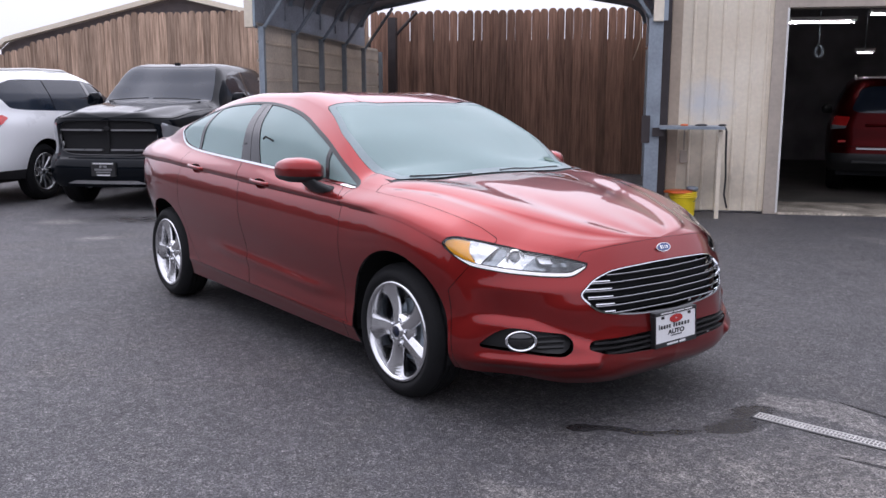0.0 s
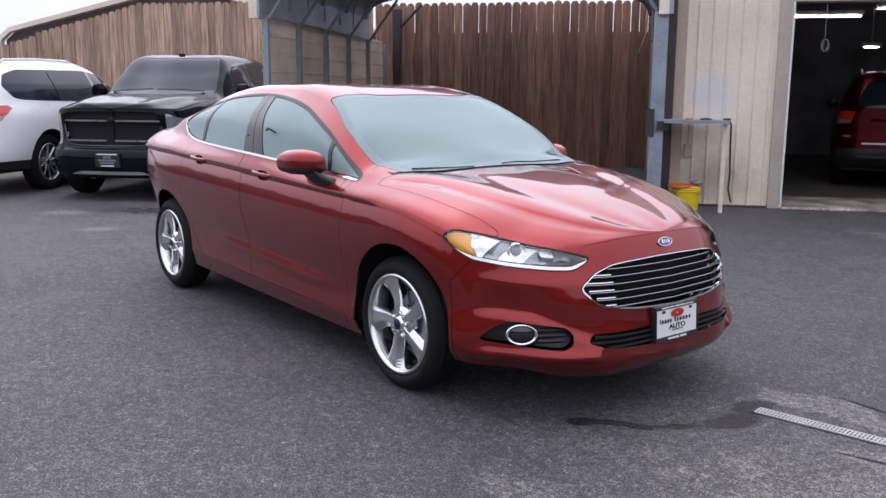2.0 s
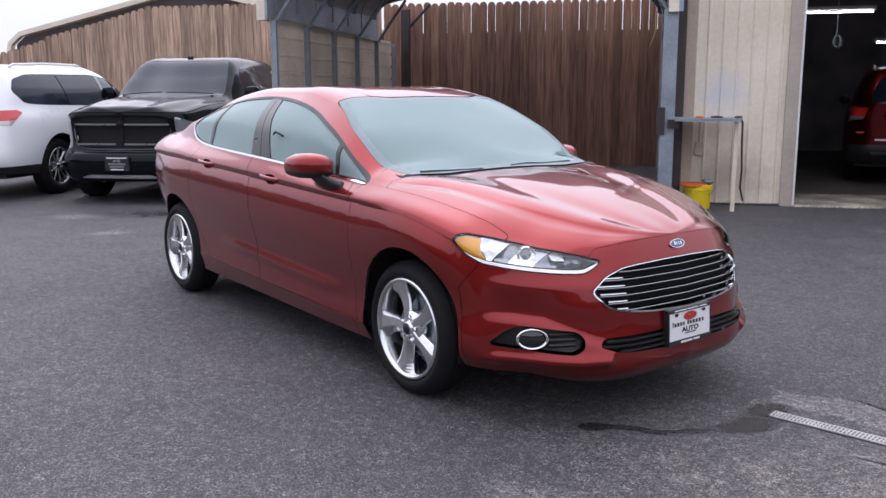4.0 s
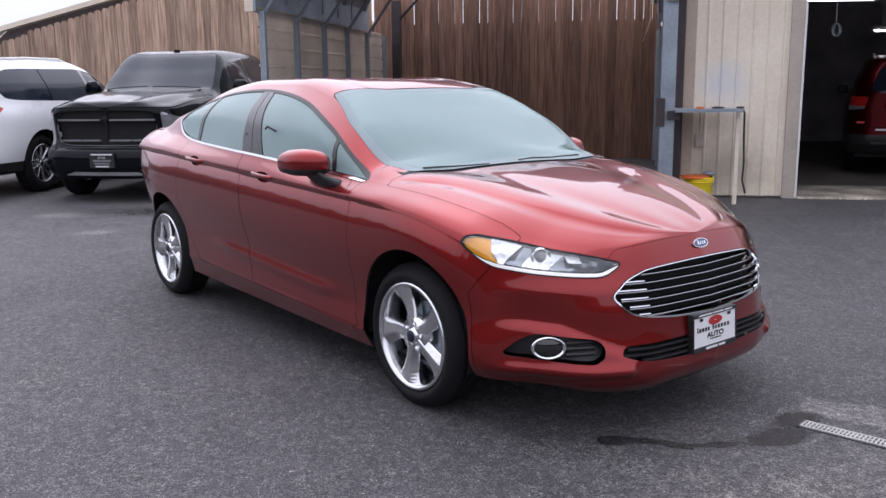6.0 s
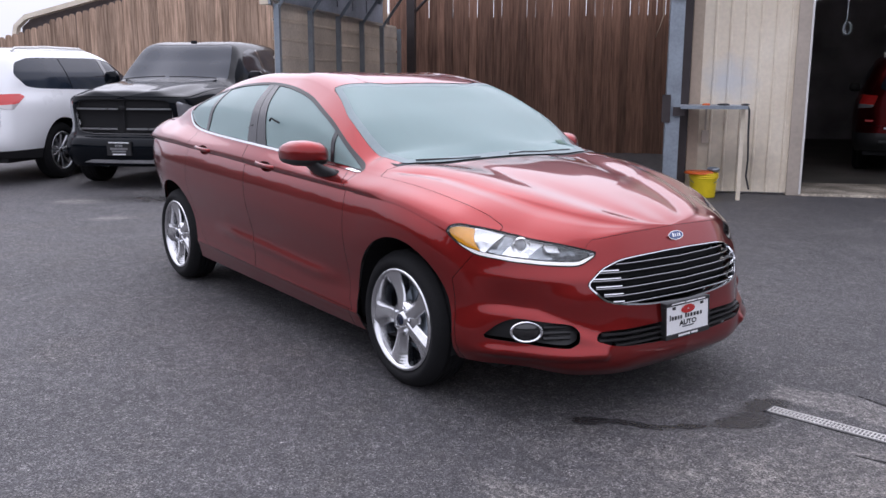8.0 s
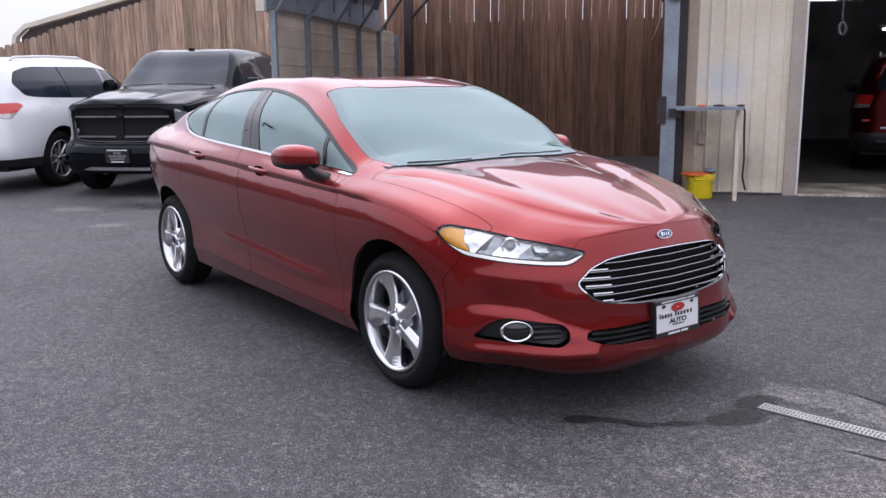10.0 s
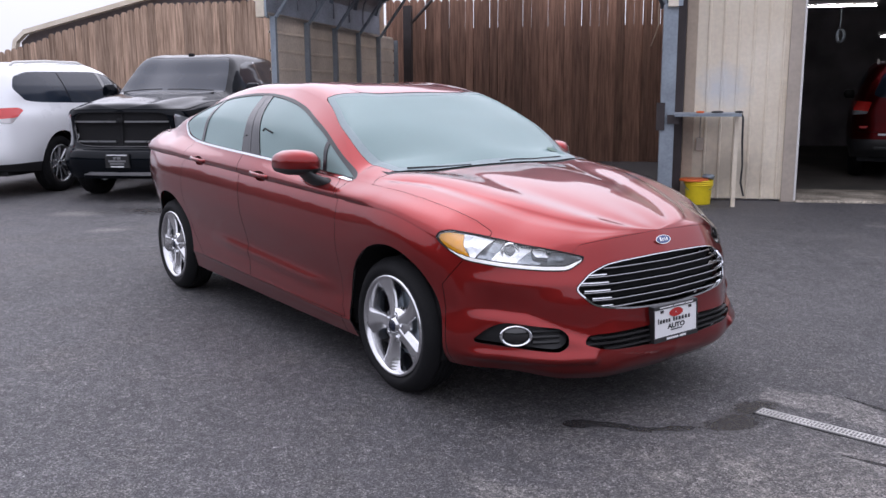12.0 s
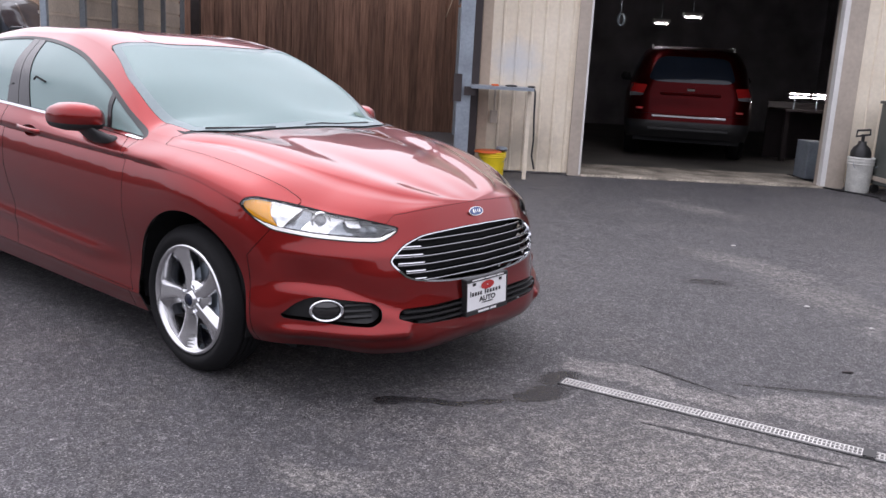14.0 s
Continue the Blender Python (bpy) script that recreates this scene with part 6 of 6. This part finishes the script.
    for s in (-1, 1):
        panel("reverse_lamp", pale, PALELENS if lamp is BRIGHTRED else SMOKED, v, (s,), .02, "clear reversing lamp")
        part("reflector", boxes((-1.10, -1.055, min(s * .60, s * .80), max(s * .60, s * .80), .755, .785)), BRIGHTRED, v, "low red reflector", bevel=.006)
        panel("tail_lamp", tl, lamp, v, (s,), .02, "red tail lamp" if lamp is BRIGHTRED else "dark tail lamp")
    clad, sk = sk.cut(lambda p, t, k: p[:, 2] - skirt)
    panel("lower_cladding", clad, BLACKPLASTIC, v, (-1, 1), .012, "black lower cladding")
    gate, sk = sk.split(lambda p, t, k: np.maximum(np.maximum(t - 1.55, .70 - p[:, 2]), k - 6), .003)
    panel("tailgate", gate, paint, v, (-1, 1), .012)
    hood, sk = sk.split(lambda p, t, k: np.maximum((5.05 - t) * .4, (4.0 - k) * .1), .003)
    panel("hood", hood, paint, v, (-1, 1), .012)
    panel("body", sk, paint, v, (-1, 1), .012)
    part("gate_trim", boxes((-1.185, -1.15, -.55, .55, .655, .69)), CHROME, v, "bright tailgate strip", bevel=.006)
    part("gate_handle", boxes((-1.115, -1.07, -.45, .45, .985, 1.02)), paint, v, bevel=.01)
    part("gate_badge", boxes((-1.10, -1.06, -.06, .06, 1.05, 1.09)), CHROME, v, bevel=.01)
    for s in (-1, 1):
        bm = bmesh.new()
        sweep(bm, [(-.5, s * .62, 1.655), (-.42, s * .625, 1.700), (.2, s * .635, 1.727), (.95, s * .635, 1.727), (1.15, s * .63, 1.675)], ring(.018, 8))
        part("roof_rail", bm, WHITE, v, "pale roof rail", smooth=True)
        mir = ellipsoid_loft([((1.92, s * .98, 1.20), .03, .03, .7), ((1.92, s * 1.0, 1.21), .07, .075, .7), ((1.91, s * 1.12, 1.215), .07, .075, .7), ((1.90, s * 1.16, 1.21), .03, .03, .7)], 18)
        part("door_mirror", mir, BLACKPLASTIC, v, smooth=True)
        part("mirror_arm", boxes((1.89, 1.95, min(s * .90, s * .99), max(s * .90, s * .99), 1.13, 1.18)), BLACKPLASTIC, v)
    part("rear_lip", boxes((-1.19, -1.12, -.6, .6, .46, .50)), BLACKPLASTIC, v, bevel=.01)
    part("underbody", boxes((-.95, 3.6, -.8, .8, .28, .36)), VOID, v)
    wells(v, (0.0, 2.9), .90, .44, .38)
    for x in (0.0, 2.9):
        for s in (-1, 1):
            fit_wheel(v, x, s * .83, .375, .375, .245, .24, (10, .014, .026, .034, twist, 0), (RUBBER, DARKRIM, BLACKPLASTIC), s)
    return v


truck(pose(-8.886, 1.076, 0, 0, 0, -46.2) @ Matrix.Diagonal((.93, 1, 1.04, 1)))
suv(pose(-10.87, -0.45, 0, 0, 0, 131) @ Matrix.Diagonal((1.05, 1, 1.08, 1)), "white_suv", "white sport utility vehicle with tinted windows and roof rails", WHITEPAINT, BRIGHTRED, 0)
suv(LOT @ pose(2.32, 3.32, 0.022, 0, 0, 75.4) @ Matrix.Diagonal((1, 1.02, 1.05, 1)), "red_suv", "deep red sport utility vehicle parked inside the dark workshop", REDPAINT, REDLENS, 8, .60)

# ---------------------------------------------------------------- the drain
YELLOW = mat("yellow_plastic", (0.92, 0.70, 0.015), 0.4, var=0.06, scale=8)
ORANGE = mat("orange_plastic", (0.70, 0.13, 0.02), 0.4, var=0.06, scale=8)
BUCKETWHITE = mat("dirty_white_plastic", (0.62, 0.62, 0.58), 0.45, var=0.15, scale=9, fine=60)
GREYMETAL = mat("grey_green_cabinet_paint", (0.10, 0.11, 0.10), 0.5, var=0.2, scale=4)
TUBE = plain("lit_fluorescent_tube", (0.9, 0.9, 0.9), 0.4, emit=28.0)


def drain():
    d = thing("trench_drain", "pale slotted trench drain grate set in the asphalt", "drain", pose(1.240, 0.228, 0, 0, 0, 9.2))
    L, W = 0.622, 0.070
    for i in range(5):
        x0 = i * (L + 0.006)
        bm = bmesh.new()
        box(bm, x0, x0 + L, 0, .006, -.02, .006)
        box(bm, x0, x0 + L, W - .006, W, -.02, .006)
        box(bm, x0, x0 + L, W / 2 - .002, W / 2 + .002, -.02, .006)
        n = 38
        for j in range(n + 1):
            x = x0 + (L - .008) * j / n
            box(bm, x, x + .0045, .006, W / 2 - .002, -.02, .0055)
            box(bm, x, x + .0045, W / 2 + .002, W - .006, -.02, .0055)
        part("grate", bm, GRATE, d)
    part("channel", boxes((-.01, 5 * L + .03, -.012, W + .012, -.06, -.021), (-.01, 5 * L + .03, -.014, -.001, -.06, .003), (-.01, 5 * L + .03, W + .001, W + .014, -.06, .003), (-.012, -.001, -.014, W + .014, -.06, .003)), BLACKPLASTIC, d)
    part("joint", boxes((2 * L + .004, 2 * L + .05, -.004, W + .004, .0062, .009)), BLACKPLASTIC, d, "dark joint clip")


drain()


def pail(name, label, m, body, rim, h=.37, r=.15):
    b = thing(name, label, "bucket", m)
    bm = bmesh.new()
    lathe(bm, [(0, .0), (r * .86, 0), (r * .88, .01), (r * .97, h * .78), (r * .985, h * .80), (r * 1.0, h), (r * .96, h), (r * .92, h * .8), (r * .82, .02), (0, .02)], "z", 36)
    part("body", bm, body, b, smooth=True)
    for z in (.80, .88, .96):
        bm = bmesh.new()
        lathe(bm, [(r * .99, h * z - .008), (r * 1.045, h * z - .006), (r * 1.045, h * z + .006), (r * .99, h * z + .008)], "z", 36)
        part("ring", bm, rim, b, smooth=True)
    bm = bmesh.new()
    tube(bm, [(r * 1.05 * math.cos(a), r * 1.05 * math.sin(a) * .35 - r * .9, h * .86 - .10 * math.sin(a)) for a in [math.pi * i / 12 for i in range(13)]], .004, 6)
    part("handle", bm, STEEL_BLUE, b)
    return b


def yard_things():
    sh = thing("wall_shelf", "narrow grey metal shelf on a pale wooden leg", "shelf", LOT)
    part("top", boxes((-1.56, -.80, -.80, -.10, 1.105, 1.122)), STEEL_DARK, sh, bevel=.003)
    part("lip", boxes((-1.56, -.80, -.815, -.80, 1.088, 1.126)), STEEL_BLUE, sh)
    part("leg", boxes((-.855, -.808, -.66, -.61, 0, 1.105)), CREAM, sh, "pale painted leg", bevel=.004)
    part("bracket", boxes((-1.64, -1.50, -.72, -.68, 1.0, 1.105)), BROWN, sh)
    bm = bmesh.new()
    tube(bm, [(-.79, -.69, 1.12), (-.77, -.69, 1.07), (-.765, -.69, .8), (-.75, -.69, .5), (-.76, -.69, .3), (-.72, -.69, .14)], .012, 6)
    tagged(part("hanging_strap", bm, BLACKPLASTIC, m=LOT), "black strap hanging from the shelf", "strap")
    for x, w, mt, nm, lb in ((-1.25, .05, ORANGE, "cloth", "small red rag on the shelf"), (-1.05, .075, BLACKPLASTIC, "tool", "small dark tool lying on the shelf"), (-.80, .05, BLACKPLASTIC, "clamp", "dark clamp on the shelf end")):
        bm = ellipsoid_loft([((x, -.55, 1.129), w * .4, .006, .9), ((x, -.52, 1.133), w, .014, .8), ((x + .01, -.46, 1.133), w * .9, .014, .8), ((x, -.43, 1.129), w * .4, .006, .9)], 14)
        tagged(part(nm, bm, mt, m=LOT, smooth=True), lb, nm)
    sw = thing("switch_box", "small grey electrical box on the wall", "switch", LOT)
    part("body", boxes((-1.25, -1.16, -.07, -.02, .64, .80)), TAUPE, sw, bevel=.006)
    part("conduit", boxes((-1.215, -1.195, -.045, -.02, .80, 1.10)), TAUPE, sw)
    pail("bucket", "yellow plastic bucket with an orange lid under the shelf", LOT @ pose(-1.22, -.38, 0), YELLOW, YELLOW, .30, .17)
    lid = bmesh.new()
    lathe(lid, [(0, .318), (.15, .318), (.172, .312), (.178, .296), (.176, .29)], "z", 36)
    tagged(part("lid", lid, ORANGE, m=LOT @ pose(-1.28, -.40, 0), smooth=True), "orange lid lying on the yellow bucket", "lid")
    bm = ellipsoid_loft([((-1.10, -.44, .335), .02, .015, .9), ((-1.10, -.40, .34), .07, .03, .8), ((-1.11, -.34, .34), .07, .03, .8), ((-1.10, -.30, .335), .02, .015, .9)], 14)
    tagged(part("rag", bm, STEEL_BLUE, m=LOT, smooth=True), "grey rag lying on the bucket", "rag")
    pail("sprayer_bucket", "white plastic bucket beside the doorway", LOT @ pose(3.60, -.25, 0), BUCKETWHITE, BUCKETWHITE, .46, .165)
    sp = thing("pump_sprayer", "black pump sprayer standing in the white bucket", "sprayer", LOT @ pose(3.58, -.25, .02))
    bm = bmesh.new()
    lathe(bm, [(0, 0), (.11, 0), (.125, .1), (.13, .40), (.125, .50), (.10, .56), (.055, .60), (.05, .64), (0, .64)], "z", 28)
    part("tank", bm, BLACKPLASTIC, sp, smooth=True)
    bm = bmesh.new()
    tube(bm, [(0, 0, .64), (0, 0, .73)], .022)
    part("pump", bm, BLACKPLASTIC, sp)
    bm = bmesh.new()
    sweep(bm, [(-.09, 0, .70), (-.085, 0, .775), (.085, 0, .79), (.09, 0, .73), (0, 0, .715)], ring(.014, 8), up=(0, 1, 0), closed=True)
    part("handle", bm, BLACKPLASTIC, sp)
    cb = thing("metal_cabinet", "dark grey steel cabinet beside the workshop doorway", "cabinet", LOT)
    part("body", boxes((3.76, 4.6, -.95, -.25, .12, 1.15)), GREYMETAL, cb, bevel=.012)
    part("top", boxes((3.74, 4.62, -.97, -.23, 1.152, 1.19)), GREYMETAL, cb, bevel=.008)
    part("skirt", boxes((3.74, 4.62, -.97, -.23, .17, .23)), TAUPE, cb, bevel=.006)
    for x, y in ((3.80, -.9), (4.55, -.9), (3.80, -.3), (4.55, -.3)):
        bm = bmesh.new()
        lathe(bm, [(0, -.02), (.05, -.02), (.06, -.012), (.06, .012), (.05, .02), (0, .02)], "y", 20, at=(x, y, .06))
        part("caster", bm, BLACKPLASTIC, cb)
    bm = bmesh.new()
    tube(bm, [(3.25, -.06, .014), (3.36, -.30, .012), (3.55, -.62, .012), (3.62, -.85, .012), (3.50, -1.05, .012), (3.62, -1.28, .012), (3.95, -1.35, .012), (4.3, -1.2, .012), (4.4, -1.0, .02)], .011, 8)
    tagged(part("cable", bm, BLACKPLASTIC, m=LOT, smooth=True), "black cable lying on the asphalt by the doorway", "cable")
    bm = bmesh.new()
    tube(bm, [(-1.60, 5.75, 3.1), (-1.63, 5.8, 2.85), (-1.62, 5.84, 2.6), (-1.67, 5.86, 2.42), (-1.75, 5.86, 2.2)], .010, 6)
    tagged(part("rope", bm, TAN, m=LOT, smooth=True), "pale rope hanging against the fence", "rope")
    for x, y, r in ((2.16, 1.42, .018), (1.62, 2.55, .012), (0.55, 4.1, .012), (2.05, 2.35, .010)):
        bm = ellipsoid_loft([((x - r, y - r, .005), r * .4, .003, 1), ((x, y, .008), r, .006, .8), ((x + r, y + r, .005), r * .4, .003, 1)], 10)
        tagged(part("leaf_litter", bm, BROWN if r > .015 else GRATE, smooth=True), "small scrap of litter on the asphalt", "litter", group="litter")


yard_things()


def workshop_inside():
    def lamp(u0, u1, v, z, n):
        f = thing("ceiling_light", "lit fluorescent strip light in the workshop", "light", LOT, group="workshop lights")
        part("tray", boxes((u0 - .03, u1 + .03, v - .07, v + .07, z + .03, z + .08)), WHITE, f)
        for i in range(n):
            bm = bmesh.new()
            y = v + (i - (n - 1) / 2) * .07
            tube(bm, [(u0, y, z), (u1, y, z)], .008)
            part("tube", bm, TUBE, f)
        bm = bmesh.new()
        tube(bm, [((u0 + u1) / 2, v, z + .08), ((u0 + u1) / 2, v, WALL_H)], .006, 6)
        part("hanger", bm, STEEL_BLUE, f)

    lamp(.436, 1.365, 2.5, 2.585, 1)
    lamp(2.08, 2.32, 5.0, 2.265, 1)
    lamp(2.62, 2.92, 5.0, 2.405, 1)
    lamp(2.25, 2.52, 5.0, 2.915, 1)
    bench = thing("workbench", "dark cluttered workbench along the workshop wall", "bench", LOT)
    part("top", boxes((3.95, 6.0, 3.2, 3.9, .86, .90)), BROWN, bench)
    for x in (4.0, 5.9):
        part("leg", boxes((x, x + .08, 3.25, 3.33, .022, .86)), BROWN, bench)
    part("back_panel", boxes((3.95, 6.0, 3.92, 3.96, .022, 1.0)), BROWN, bench)
    for u0, u1, z in ((3.97, 4.30, 1.105), (4.355, 4.73, 1.105)):
        f = thing("bench_light", "lit twin tube lamp over the workbench", "light", LOT, group="bench lights")
        part("tray", boxes((u0, u1, 3.10, 3.22, z + .068, z + .085)), BROWN, f)
        for dz in (.0, .055):
            bm = bmesh.new()
            tube(bm, [(u0, 3.12, z + dz), (u1, 3.12, z + dz)], .007)
            part("tube", bm, TUBE, f)
        part("stand", boxes((u0 + .1, u0 + .12, 3.16, 3.18, .90, z + .07)), STEEL_BLUE, f)
    cab = thing("steel_cupboard", "pale blue steel cupboard just inside the doorway", "cupboard", LOT)
    part("body", boxes((3.34, 3.60, .75, 1.15, .022, .55)), STEEL_BLUE, cab, bevel=.01)
    hose = thing("hose_coil", "pale hose coil hanging from the workshop ceiling", "hose", LOT)
    bm = bmesh.new()
    n = 28
    for k in range(3):
        sweep(bm, [(1.0 + .055 * k * .3 + .05 * math.cos(2 * math.pi * i / n), 3.0 + .02 * k, 2.19 + .09 * math.sin(2 * math.pi * i / n)) for i in range(n)], ring(.010, 6), up=(0, 1, 0), closed=True)
    part("coil", bm, STEEL_BLUE, hose, smooth=True)
    bm = bmesh.new()
    tube(bm, [(1.0, 3.0, 2.31), (1.0, 3.0, WALL_H)], .008, 6)
    part("hanger", bm, STEEL_BLUE, hose)


workshop_inside()


def skyline():
    """The dark tree line and low roofs that stand far behind the camera and close the yard."""
    bm = bmesh.new()
    r = random.Random(4)
    n = 520
    a0, a1 = radians(-175), radians(60)
    prev = None
    for i in range(n + 1):
        a = a0 + (a1 - a0) * i / n
        h = (5.0 - 2.4 * (1 - step(-145, -110, math.degrees(a)))) + 2.2 * noise.noise((i * .032, 2.0, 0)) + .9 * noise.noise((i * .125, 5.0, 0)) + .7 * noise.noise((i * .52, 8.0, 0)) + r.uniform(-.35, .35)
        R = 34
        col = [bm.verts.new((R * math.cos(a), R * math.sin(a), 0)), bm.verts.new((R * math.cos(a), R * math.sin(a), h)), bm.verts.new(((R + 1) * math.cos(a), (R + 1) * math.sin(a), h)), bm.verts.new(((R + 1) * math.cos(a), (R + 1) * math.sin(a), 0))]
        if prev:
            for j in range(3):
                bm.faces.new((prev[j], col[j], col[j + 1], prev[j + 1]))
        prev = col
    bmesh.ops.recalc_face_normals(bm, faces=bm.faces)
    tagged(part("backdrop", bm, mat("distant_trees", (0.05, 0.055, 0.045), .9, var=.4, scale=.8, fine=6)), "distant dark tree line round the yard", "backdrop", kind="structure")


skyline()
